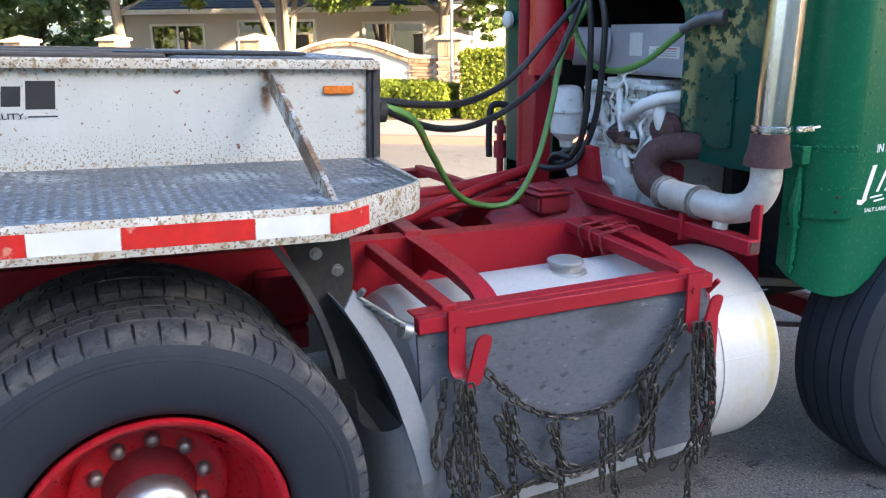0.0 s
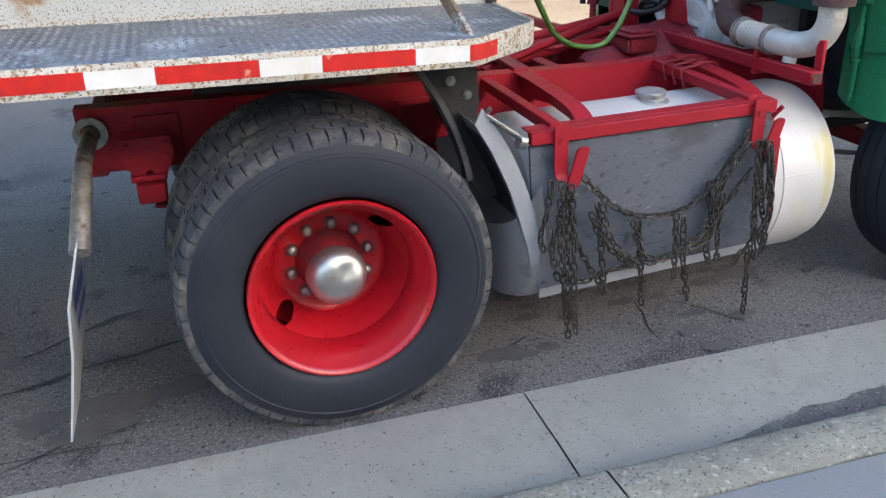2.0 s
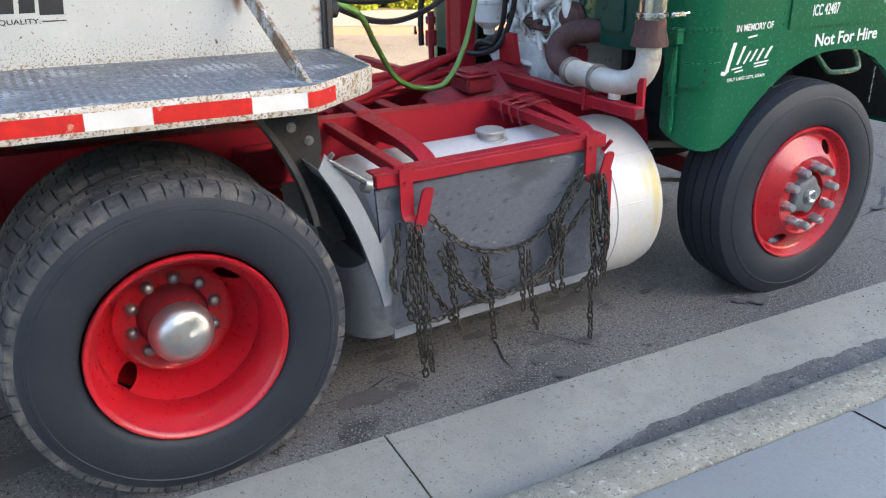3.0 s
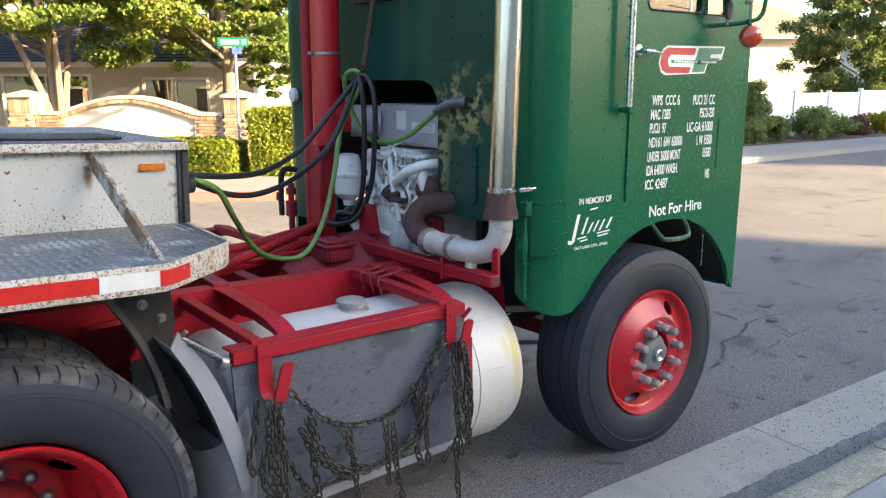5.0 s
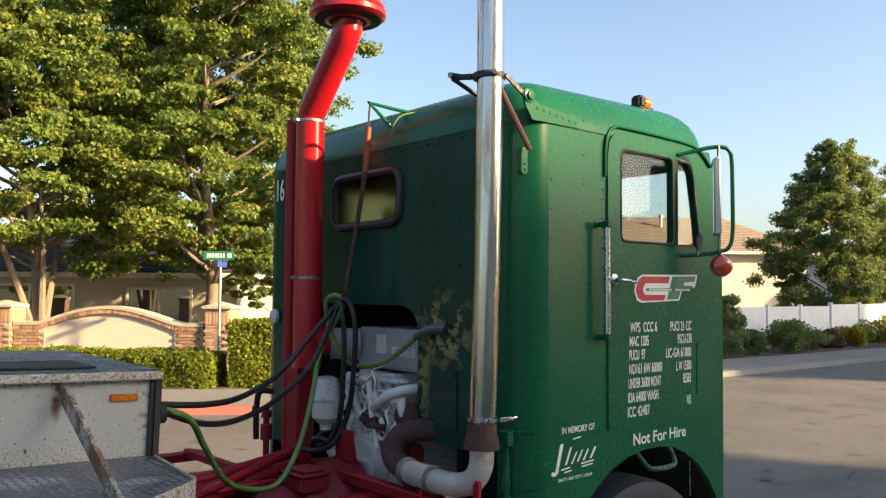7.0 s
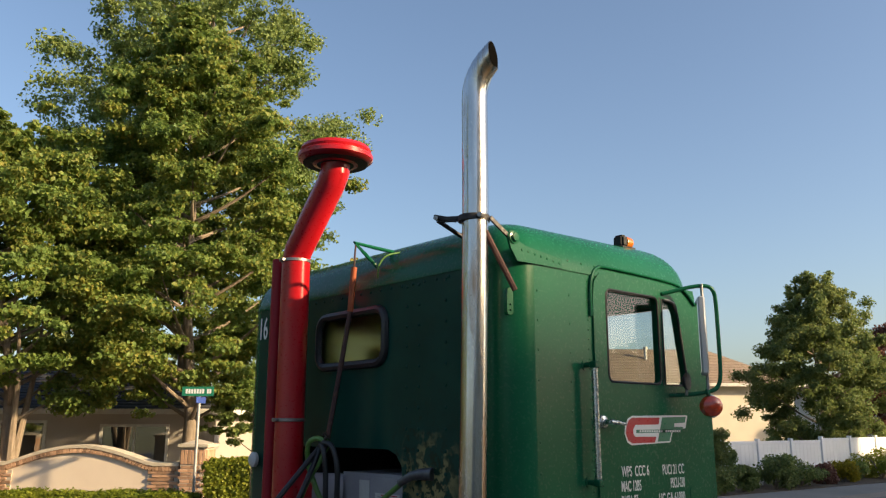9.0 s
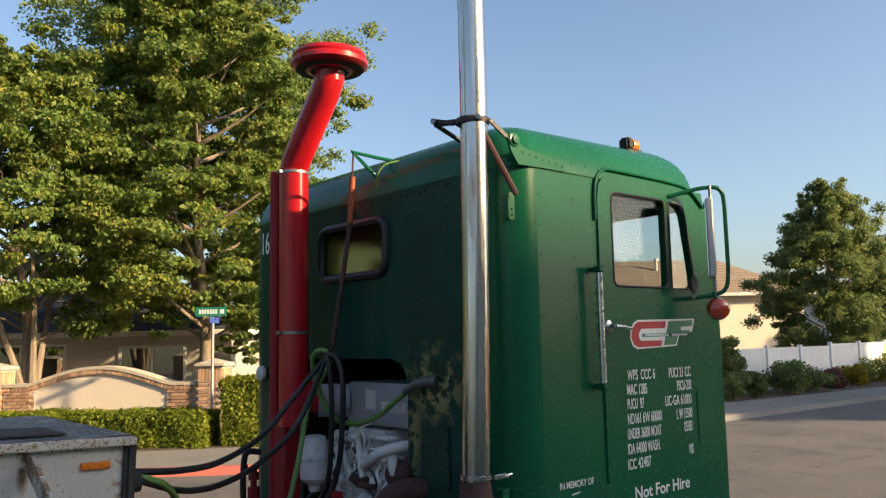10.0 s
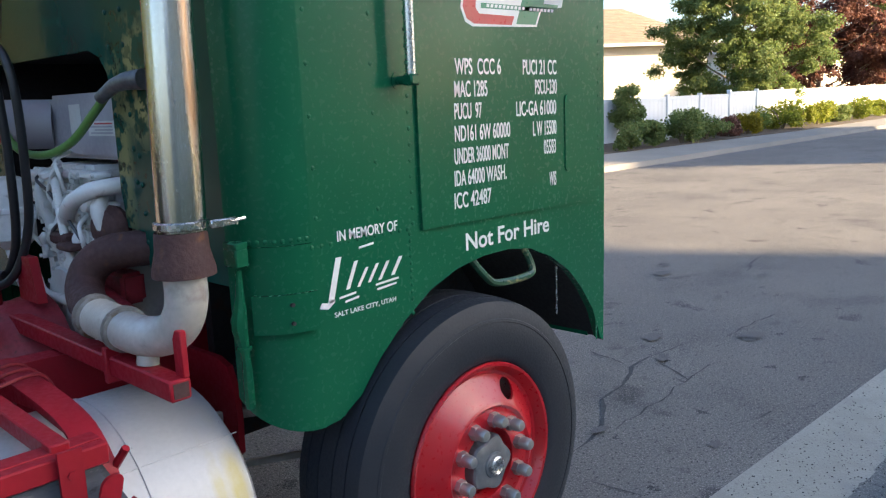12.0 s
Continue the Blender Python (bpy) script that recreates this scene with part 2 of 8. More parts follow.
    "rust_pipe": mat("rusted_exhaust_elbow", (0.10, 0.045, 0.038), 0.75, 0.2, c2=(0.065, 0.032, 0.03), s=8, bump=0.3, spots=[(22, 0.62, 0.72, (0.15, 0.07, 0.04), 0.9)]),
    "chain": mat("rusty_chain_steel", (0.042, 0.040, 0.037), 0.50, 0.5, c2=(0.062, 0.050, 0.036), s=9, bump=0.25, spots=[(9, 0.60, 0.72, (0.15, 0.08, 0.032), 0.9)], vary=0.35),
    "panel": mat("scuffed_grey_panel", (0.095, 0.105, 0.125), 0.75, c2=(0.075, 0.083, 0.10), s=4, fine=60, bump=0.25, aniso=(0.6, 1, 1.3), spots=[(5, 0.56, 0.66, (0.060, 0.064, 0.072), 0.9), (38, 0.61, 0.68, (0.050, 0.052, 0.058), 0.9), (40, 0.66, 0.71, (0.17, 0.17, 0.18), 0.9)]),
    "engine": mat("silver_engine_paint", (0.80, 0.80, 0.77), 0.45, 0.0, c2=(0.62, 0.62, 0.59), s=9, bump=0.15, spots=[(16, 0.62, 0.76, (0.14, 0.12, 0.10), 0.8)]),
    "airbox": mat("grey_air_box_paint", (0.34, 0.33, 0.35), 0.45, c2=(0.28, 0.27, 0.29), s=5, bump=0.05),
    # flat black that stands in for the shade inside the stack's end
    "mouth_black": mat("flat_mouth_black", (0.004, 0.004, 0.004), 1.0, bump=0.0, spec=0.0),
    "shield": mat("grey_sheet_aluminium", (0.36, 0.37, 0.38), 0.5, 0.2, c2=(0.28, 0.29, 0.30), s=4, bump=0.08, spots=[(9, 0.62, 0.76, (0.20, 0.20, 0.19), 0.7)]),
    # near black for dark parts, and for shade painted in the engine recess
    "dark": mat("black_parts_and_shade", (0.012, 0.012, 0.013), 0.8, c2=(0.02, 0.018, 0.017), s=6, bump=0.2),
    "amber": mat("amber_lens", (0.62, 0.17, 0.015), 0.25, c2=(0.50, 0.12, 0.01), s=30, bump=0.05, coat=0.6),
    "orange_red": mat("orange_red_lens", (0.62, 0.06, 0.014), 0.18, c2=(0.45, 0.035, 0.01), s=30, bump=0.05, coat=0.8),
    "white_plastic": mat("white_mud_flap", (0.50, 0.51, 0.52), 0.5, c2=(0.40, 0.41, 0.42), s=6, bump=0.05),
    "hub_grey": mat("grey_painted_hub", (0.16, 0.17, 0.18), 0.45, 0.2, c2=(0.11, 0.115, 0.12), s=14, bump=0.1),
    "steel": mat("plain_steel", (0.34, 0.34, 0.33), 0.38, 0.8, c2=(0.22, 0.21, 0.20), s=20, bump=0.15),
    "orange_strap": mat("faded_orange_tube", (0.40, 0.09, 0.03), 0.6, bump=0.1),
    "asphalt": mat("old_asphalt", (0.150, 0.140, 0.130), 0.88, c2=(0.090, 0.085, 0.082), s=0.55, fine=90, bump=1.0, amount=0.7, spots=[(1.1, 0.56, 0.70, (0.070, 0.067, 0.066), 0.85), (2.6, 0.60, 0.68, (0.045, 0.043, 0.043), 0.85), (5.5, 0.66, 0.70, (0.024, 0.024, 0.025), 0.8), (120, 0.565, 0.61, (0.25, 0.235, 0.21), 0.9), (60, 0.60, 0.64, (0.035, 0.034, 0.034), 0.9)]),
    "oil": mat("oil_soaked_asphalt", (0.058, 0.055, 0.053), 0.8, c2=(0.095, 0.090, 0.085), s=9, fine=90, bump=0.6, amount=0.8),
    "tar": mat("tar_line", (0.018, 0.018, 0.019), 0.7, bump=0.2),
    "concrete": mat("gutter_concrete", (0.315, 0.305, 0.265), 0.85, c2=(0.245, 0.238, 0.208), s=1.3, fine=90, bump=0.45, amount=0.8, spots=[(3.5, 0.58, 0.76, (0.20, 0.20, 0.195), 0.9), (9, 0.50, 0.74, (0.235, 0.228, 0.20), 0.9), (26, 0.60, 0.72, (0.225, 0.218, 0.195), 0.9), (80, 0.65, 0.68, (0.10, 0.095, 0.09), 0.9)]),
    "kerb": mat("worn_kerb_concrete", (0.325, 0.31, 0.245), 0.9, c2=(0.225, 0.215, 0.17), s=5, fine=75, bump=0.8, amount=0.9, spots=[(13, 0.52, 0.70, (0.19, 0.18, 0.145), 0.95), (38, 0.58, 0.68, (0.38, 0.365, 0.31), 0.95), (95, 0.60, 0.65, (0.10, 0.095, 0.08), 0.95)]),
    "walkway": mat("pale_pavement_concrete", (0.335, 0.33, 0.31), 0.85, c2=(0.265, 0.262, 0.25), s=1.1, fine=100, bump=0.35, amount=0.75, spots=[(6, 0.62, 0.78, (0.24, 0.25, 0.265), 0.9), (55, 0.68, 0.72, (0.16, 0.165, 0.17), 0.9)]),
    "far_walk": mat("worn_grey_pavement", (0.215, 0.205, 0.190), 0.88, c2=(0.17, 0.163, 0.152), s=0.6, fine=60, bump=0.3),
    "damp": mat("damp_gutter_stain", (0.105, 0.102, 0.095), 0.6, c2=(0.075, 0.073, 0.070), s=5, fine=80, bump=0.4, amount=0.8, spots=[(9, 0.54, 0.70, (0.17, 0.165, 0.15), 0.8), (45, 0.60, 0.66, (0.04, 0.04, 0.04), 0.8), (110, 0.60, 0.64, (0.24, 0.23, 0.20), 0.9)]),
    "red_kerb": mat("red_painted_kerb", (0.42, 0.10, 0.075), 0.8, c2=(0.34, 0.10, 0.08), s=5, bump=0.2),
    "soil": mat("planting_soil", (0.075, 0.055, 0.038), 0.95, c2=(0.05, 0.037, 0.026), s=3, bump=0.6),
    "lawn": mat("dry_lawn", (0.07, 0.095, 0.03), 0.95, c2=(0.10, 0.10, 0.045), s=2, bump=0.7),
    "stucco": mat("cream_stucco", (0.70, 0.60, 0.48), 0.9, c2=(0.65, 0.55, 0.44), s=2, bump=0.25),
    "brick": mat("mottled_brick", (0.32, 0.165, 0.10), 0.85, c2=(0.42, 0.26, 0.16), s=5, bump=0.3, vary=0.35),
    "mortar": mat("pale_mortar", (0.50, 0.44, 0.36), 0.92, bump=0.3),
    "cap_stone": mat("cream_cap_stone", (0.55, 0.48, 0.37), 0.85, bump=0.2),
    "house_wall": mat("beige_house_stucco", (0.42, 0.38, 0.33), 0.9, c2=(0.38, 0.345, 0.30), s=1.5, bump=0.2),
    "house_cream": mat("cream_house_stucco", (0.66, 0.60, 0.49), 0.9, c2=(0.60, 0.55, 0.45), s=1.5, bump=0.2),
    "roof_dark": mat("charcoal_shingles", (0.055, 0.06, 0.075), 0.9, c2=(0.035, 0.038, 0.05), s=3, bump=0.5, vary=0.2),
    "roof_tan": mat("tan_shingles", (0.25, 0.19, 0.14), 0.9, c2=(0.19, 0.145, 0.11), s=3, bump=0.5, vary=0.12),
    "trim": mat("white_trim_paint", (0.66, 0.65, 0.61), 0.6, bump=0.05),
    "vinyl": mat("white_vinyl_fence", (0.80, 0.80, 0.80), 0.4, c2=(0.74, 0.74, 0.74), s=2, bump=0.03, vary=0.02),
    "sign_green": mat("green_street_sign", (0.012, 0.23, 0.13), 0.4, bump=0.02),
    "post": mat("galvanised_post", (0.45, 0.45, 0.44), 0.45, 0.6, bump=0.1),
    "bark": mat("grey_brown_bark", (0.28, 0.225, 0.17), 0.95, c2=(0.17, 0.135, 0.10), s=8, fine=40, bump=0.8, aniso=(3, 3, 0.6)),
    "maple": leaf_mat("maple_leaves", (0.095, 0.170, 0.045), (0.170, 0.250, 0.060), (0.32, 0.29, 0.062)),
    "locust": leaf_mat("feathery_leaves", (0.125, 0.195, 0.070), (0.195, 0.270, 0.085), (0.29, 0.33, 0.10)),
    "pear": leaf_mat("dark_green_leaves", (0.100, 0.155, 0.055), (0.165, 0.220, 0.070), (0.25, 0.27, 0.085)),
    "yellow": leaf_mat("yellow_leaves", (0.10, 0.14, 0.02), (0.28, 0.24, 0.02), (0.40, 0.30, 0.02)),
    "plum": leaf_mat("dark_red_leaves", (0.11, 0.050, 0.040), (0.17, 0.075, 0.058), (0.24, 0.12, 0.075)),
    "hedge": leaf_mat("clipped_hedge_leaves", (0.10, 0.15, 0.020), (0.20, 0.24, 0.026), (0.34, 0.34, 0.045)),
    "glass": glass_mat("clear_cab_glass", (0.93, 0.95, 0.94), 0.05),
    "rear_glass": glass_mat("dusty_rear_glass", (0.60, 0.62, 0.46), 0.04, 0.30),
    "pane": glass_mat("house_glass", (0.55, 0.57, 0.58), 0.25),
    "mirror": mat("mirror_glass", (0.85, 0.85, 0.86), 0.03, 1.0, bump=0.0, rvar=0.01),
}


# ---- building helpers ----
def finish(bm, name, material, angle=38):
    me = bpy.data.meshes.new(name)
    bmesh.ops.recalc_face_normals(bm, faces=bm.faces)
    bm.to_mesh(me)
    bm.free()
    for m in material if isinstance(material, (list, tuple)) else [material]:
        me.materials.append(m)
    me.polygons.foreach_set("use_smooth", [True] * len(me.polygons))
    me.set_sharp_from_angle(angle=radians(angle))
    return me


def hang(ob, parent, m=None):
    """Puts ob under parent; under an Empty the mesh keeps world coordinates."""
    ob.parent = parent
    if parent.data is None:
        ob.matrix_parent_inverse = Matrix.Translation(-parent.location)
    if m is not None:
        ob.matrix_basis = m
    return ob


def part(name, bm, material, parent, label="", m=None, angle=38):
    me = bm if isinstance(bm, bpy.types.Mesh) else finish(bm, name, material, angle)
    ob = hang(new(name, me), parent, m)
    return tagged(ob, label)


def thing(name, at, label, category, group="", kind=""):
    ob = new(name)
    ob.empty_display_size = 0.1
    ob.location = at
    return tagged(ob, label, category, group, kind)


def solo(name, bm, material, label, category, group="", kind="", angle=38):
    return tagged(new(name, finish(bm, name, material, angle)), label, category, group, kind)


def B():
    return bmesh.new()


def box(bm, x0, x1, y0, y1, z0, z1, bev=0.0, m=None):
    vs = [bm.verts.new((x, y, z)) for x in (x0, x1) for y in (y0, y1) for z in (z0, z1)]
    fs = [bm.faces.new([vs[i] for i in f]) for f in ((0, 1, 3, 2), (4, 6, 7, 5), (0, 4, 5, 1), (2, 3, 7, 6), (0, 2, 6, 4), (1, 5, 7, 3))]
    out = vs
    if bev:
        es = list({e for f in fs for e in f.edges})
        r = bmesh.ops.bevel(bm, geom=es, offset=bev, segments=1 if bev < 0.012 else 2, affect="EDGES")
        out = list({v for f in r["faces"] for v in f.verts} | {v for v in vs if v.is_valid})
    if m is not None:
        bmesh.ops.transform(bm, matrix=m, verts=[v for v in out if v.is_valid])
    return bm


def axes(d, up=(0, 0, 1)):
    """A turn whose z is d."""
    z = Vector(d).normalized()
    u = Vector(up)
    if abs(z.dot(u)) > 0.98:
        u = Vector((1, 0, 0))
    x = u.cross(z).normalized()
    return Matrix((x, z.cross(x), z)).transposed().to_4x4()


def beam(bm, a, b, w, h, up=(0, 0, 1), bev=0.004):
    """A bar from a to b; w across, h along up."""
    a, b = Vector(a), Vector(b)
    return box(bm, -w / 2, w / 2, -h / 2, h / 2, 0, (b - a).length, bev, Matrix.Translation(a) @ axes(b - a, up))


def lathe(bm, prof, m, seg=32, cap=False):
    """Turns a profile of (radius, height) round m's z axis."""
    rings = []
    for r, h in prof:
        if r < 1e-6:
            rings.append([bm.verts.new(m @ Vector((0, 0, h)))])
        else:
            rings.append([bm.verts.new(m @ Vector((r * math.cos(2 * math.pi * i / seg), r * math.sin(2 * math.pi * i / seg), h))) for i in range(seg)])
    for a, b in zip(rings, rings[1:]):
        for i in range(seg):
            j = (i + 1) % seg
            if len(a) == 1 and len(b) == 1:
                continue
            if len(a) == 1:
                bm.faces.new((a[0], b[i], b[j]))
            elif len(b) == 1:
                bm.faces.new((a[i], a[j], b[0]))
            else:
                bm.faces.new((a[i], a[j], b[j], b[i]))
    if cap:
        for r in (rings[0], rings[-1]):
            if len(r) > 2:
                bm.faces.new(r)
    return bm


def rod(bm, a, b, r, seg=12, r2=None):
    a, b = Vector(a), Vector(b)
    return lathe(bm, [(r, 0), (r if r2 is None else r2, (b - a).length)], Matrix.Translation(a) @ axes(b - a), seg, True)


def spline(pts, n=6, closed=False):
    P = [Vector(p) for p in pts]
    out = []
    k = len(P)
    for i in range(k if closed else k - 1):
        p1, p2 = P[i], P[(i + 1) % k]
        p0 = P[i - 1] if i or closed else p1 * 2 - p2
        p3 = P[(i + 2) % k] if closed or i + 2 < k else p2 * 2 - p1
        for j in range(n):
            t = j / n
            out.append(0.5 * ((2 * p1) + (p2 - p0) * t + (2 * p0 - 5 * p1 + 4 * p2 - p3) * t * t + (3 * p1 - p0 - 3 * p2 + p3) * t ** 3))
    return out if closed else out + [P[-1]]


def tube(bm, pts, r, seg=10, closed=False):
    """A round tube along pts; r is one radius or one for each point."""
    P = [Vector(p) for p in pts]
    n = len(P)
    rs = r if isinstance(r, (list, tuple)) else [r] * n
    rings, up = [], None
    for i, p in enumerate(P):
        d = (P[(i + 1) % n] - P[i - 1]) if closed else (P[min(i + 1, n - 1)] - P[max(i - 1, 0)])
        d.normalize()
        if up is None:
            up = Vector((0, 0, 1)) if abs(d.z) < 0.9 else Vector((1, 0, 0))
        s = d.cross(up).normalized()
        up = s.cross(d).normalized()
        rings.append([bm.verts.new(p + (s * math.cos(2 * math.pi * j / seg) + up * math.sin(2 * math.pi * j / seg)) * rs[i]) for j in range(seg)])
    for i in range(n if closed else n - 1):
        a, b = rings[i], rings[(i + 1) % n]
        for j in range(seg):
            k = (j + 1) % seg
            bm.faces.new((a[j], a[k], b[k], b[j]))
    if not closed:
        bm.faces.new(rings[0]), bm.faces.new(rings[-1])
    return bm


def plate(bm, outer, holes, f, t):
    """A flat plate with holes: outlines in (u, v), thickness t; f maps (u, v, w) to the world."""
    tmp = bmesh.new()
    loops = []
    for lp in [outer, *holes]:
        vs = [tmp.verts.new((u, v, 0)) for u, v in lp]
        for i, v in enumerate(vs):
            tmp.edges.new((v, vs[(i + 1) % len(vs)]))
        loops.append([v for v in vs])
    bmesh.ops.triangle_fill(tmp, use_beauty=True, use_dissolve=False, edges=tmp.edges[:])
    tmp.verts.index_update()
    lo = [bm.verts.new(f(v.co.x, v.co.y, 0)) for v in tmp.verts]
    hi = [bm.verts.new(f(v.co.x, v.co.y, t)) for v in tmp.verts]
    for fc in tmp.faces:
        ids = [v.index for v in fc.verts]
        bm.faces.new([lo[i] for i in ids]), bm.faces.new([hi[i] for i in reversed(ids)])
    for lp in loops:
        ids = [v.index for v in lp]
        for i, a in enumerate(ids):
            b = ids[(i + 1) % len(ids)]
            bm.faces.new((lo[a], lo[b], hi[b], hi[a]))
    tmp.free()
    return bm


def rrect(u0, u1, v0, v1, r, n=5):
    """A rounded rectangle as an outline."""
    out = []
    for cu, cv, a in ((u1 - r, v1 - r, 0), (u0 + r, v1 - r, 90), (u0 + r, v0 + r, 180), (u1 - r, v0 + r, 270)):
        out += [(cu + r * math.cos(radians(a + 90 * i / n)), cv + r * math.sin(radians(a + 90 * i / n))) for i in range(n + 1)]
    return out


def circle(cu, cv, r, n=16):
    return [(cu + r * math.cos(2 * math.pi * i / n), cv + r * math.sin(2 * math.pi * i / n)) for i in range(n)]


def bulk(name, verts, faces, material):
    """A mesh straight from arrays, for many small pieces."""
    me = bpy.data.meshes.new(name)
    me.from_pydata([tuple(v) for v in verts], [], [tuple(f) for f in faces])
    me.materials.append(material)
    return me


def lettering(name, words, u0, u1, v0, v1, f, material, parent, label="", bold=0.012):
    """Raised letters that fill u0..u1 by v0..v1; f maps (u, v, w) to the world."""
    cu = bpy.data.curves.new(name, "FONT")
    cu.body = words
    cu.extrude, cu.offset = 0.0005, bold
    tmp = new(name, cu)
    bpy.context.view_layer.update()
    me = bpy.data.meshes.new_from_object(tmp.evaluated_get(bpy.context.evaluated_depsgraph_get()))
    bpy.data.objects.remove(tmp)
    xs, ys = [v.co.x for v in me.vertices], [v.co.y for v in me.vertices]
    x0, x1, y0, y1 = min(xs), max(xs), min(ys), max(ys)
    for v in me.vertices:
        k = (v.co.y - y0) / (y1 - y0)
        v.co = f(u0 + (v.co.x - x0) / (x1 - x0) * (u1 - u0), v0 + k * (v1 - v0), v.co.z + 0.0006)
    me.materials.clear()
    me.materials.append(material)
    return part(name, me, material, parent, label)


# ---- ground ----
KERB = -0.046          # the kerb's slope in plan against the truck


def edge_y(x, off):
    return -0.150 + KERB * x + off


def strip(bm, xs, prof):
    """A strip along the kerb: rows of (offset, z)."""
    rows = [[bm.verts.new((x, edge_y(x, o), z)) for o, z in prof] for x in xs]
    for a, b in zip(rows, rows[1:]):
        for i in range(len(prof) - 1):
            bm.faces.new((a[i], b[i], b[i + 1], a[i + 1]))
    return bm


bm = B()
R = 1500.0
for x0, x1, y0, y1 in ((-R, R, -R, R),):
    bm.faces.new([bm.verts.new(v) for v in ((x0, y0, -0.04), (x1, y0, -0.04), (x1, y1, -0.04), (x0, y1, -0.04))])
solo("ground", bm, M["lawn"], "dry lawn and open ground round the street", "ground", kind="structure")

bm = B()
xs = [-60 + 2 * i for i in range(91)]
lo = [bm.verts.new((x, edge_y(x, 0.0), 0.0)) for x in xs]
hi = [bm.verts.new((x, 60.0, 0.0)) for x in xs]
for i in range(len(xs) - 1):
    bm.faces.new((lo[i], lo[i + 1], hi[i + 1], hi[i]))
road = solo("road", bm, M["asphalt"], "worn grey asphalt street with cracks and oil spots", "road", kind="structure")

# cracks sealed or open in the asphalt
rc = random.Random(5)


def crack(x, y, heading, length, w):
    bm = B()
    pts, a = [], heading
    n = int(length / 0.12)
    for i in range(n):
        pts.append((x, y))
        a += rc.uniform(-0.35, 0.35) - (a - heading) * 0.3
        x, y = x + 0.12 * math.cos(a), y + 0.12 * math.sin(a)
    prev = None
    for i, (px, py) in enumerate(pts):
        ww = w * (0.4 + rc.random()) * (0.3 if i in (0, n - 1) else 1)
        row = [bm.verts.new((px - ww, py + ww * 0.6, 0.004)), bm.verts.new((px + ww, py - ww * 0.6, 0.004))]
        if prev:
            bm.faces.new((prev[0], prev[1], row[1], row[0]))
        prev = row
    part("crack", bm, M["tar"], road)


for args in ((4.05, 0.35, -0.04, 3.4, 0.011), (4.4, 0.33, 0.05, 1.6, 0.006), (5.41, 1.16, -1.75, 0.55, 0.006), (5.45, 0.70, -2.0, 0.50, 0.006), (5.25, 0.28, -1.1, 0.36, 0.005), (5.75, 0.14, -1.8, 0.34, 0.005), (5.2, -0.22, 3.0, 0.6, 0.009), (3.85, 0.12, -1.2, 0.36, 0.008), (8.2, 1.3, -0.2, 0.9, 0.010), (4.6, 2.4, 0.1, 3.5, 0.007), (6.5, 3.4, -0.1, 4.0, 0.008), (9.6, 5.0, 0.3, 4.0, 0.014), (11.0, 6.0, -0.2, 5.0, 0.016), (12.5, 3.2, -0.5, 4.0, 0.016), (13.5, 5.0, 0.1, 3.0, 0.016),
             (-2.6, 0.52, 0.05, 2.3, 0.020), (-2.4, 0.545, 0.02, 2.0, 0.016), (-1.35, 0.07, 0.1, 0.9, 0.006), (-1.20, 0.03, 0.05, 0.7, 0.006), (-1.1, 0.11, -0.1, 0.6, 0.005), (-0.95, 0.02, 1.0, 0.25, 0.005), (-0.80, 0.02, 1.3, 0.25, 0.005), (-1.10, 0.0, 1.1, 0.25, 0.005), (0.60, 0.11, -0.05, 0.40, 0.010), (0.80, 0.30, -1.2, 0.36, 0.009), (1.3, -0.05, 1.2, 0.5, 0.004), (2.0, 0.1, -0.1, 1.5, 0.004), (1.45, 0.28, -0.5, 0.6, 0.006)):
    crack(*args)


def blot(x, y, r, z=0.005):
    bm = B()
    n = 44
    vs = []
    for i in range(n):
        a = 2 * math.pi * i / n
        q = Vector((math.cos(a) * 1.1 + x * 5, math.sin(a) * 1.1 + y * 5, z * 900))
        k = r * max(0.35, 0.80 + 0.45 * noise.noise(q) + 0.22 * noise.noise(q * 2.9) + 0.08 * noise.noise(q * 9))
        vs.append(bm.verts.new((x + k * math.cos(a) * 1.6, y + k * math.sin(a) * 0.9, z)))
    bm.faces.new(vs)
    part("oil_spot", bm, M["oil"], road)


OIL = [(-1.27, 0.79, 0.060), (-1.155, 0.99, 0.025), (-0.75, 0.99, 0.020), (-1.4, 0.95, 0.03), (-0.80, 0.31, 0.12), (-1.07, 0.29, 0.09), (-0.56, 0.35, 0.10), (-0.92, 0.16, 0.09), (1.95, 0.35, 0.10), (2.35, 0.28, 0.05), (2.15, 0.75, 0.12), (6.26, 0.42, 0.075), (6.70, 0.436, 0.045), (4.535, -0.13, 0.04), (4.84, 0.60, 0.02), (6.0, 1.27, 0.022), (5.4, 2.3, 0.10), (1.55, 0.10, 0.04), (7.6, 3.0, 0.10), (0.66, 0.10, 0.07), (0.74, 0.06, 0.05), (0.85, 0.08, 0.045)]
rb = random.Random(17)
for i in range(18):
    OIL.append((rb.uniform(0.75, 2.7), rb.uniform(-0.16, 0.5) - 0.05, rb.uniform(0.015, 0.055)))
for i in range(14):
    OIL.append((rb.uniform(3.6, 8.5), rb.uniform(0.0, 3.5), rb.uniform(0.03, 0.10)))
for i in range(10):
    OIL.append((rb.uniform(-2.2, -0.7), rb.uniform(0.0, 2.0), rb.uniform(0.03, 0.08)))
for i, (x, y, r) in enumerate(OIL):
    blot(x, y, r, 0.0045 + 0.00015 * i)


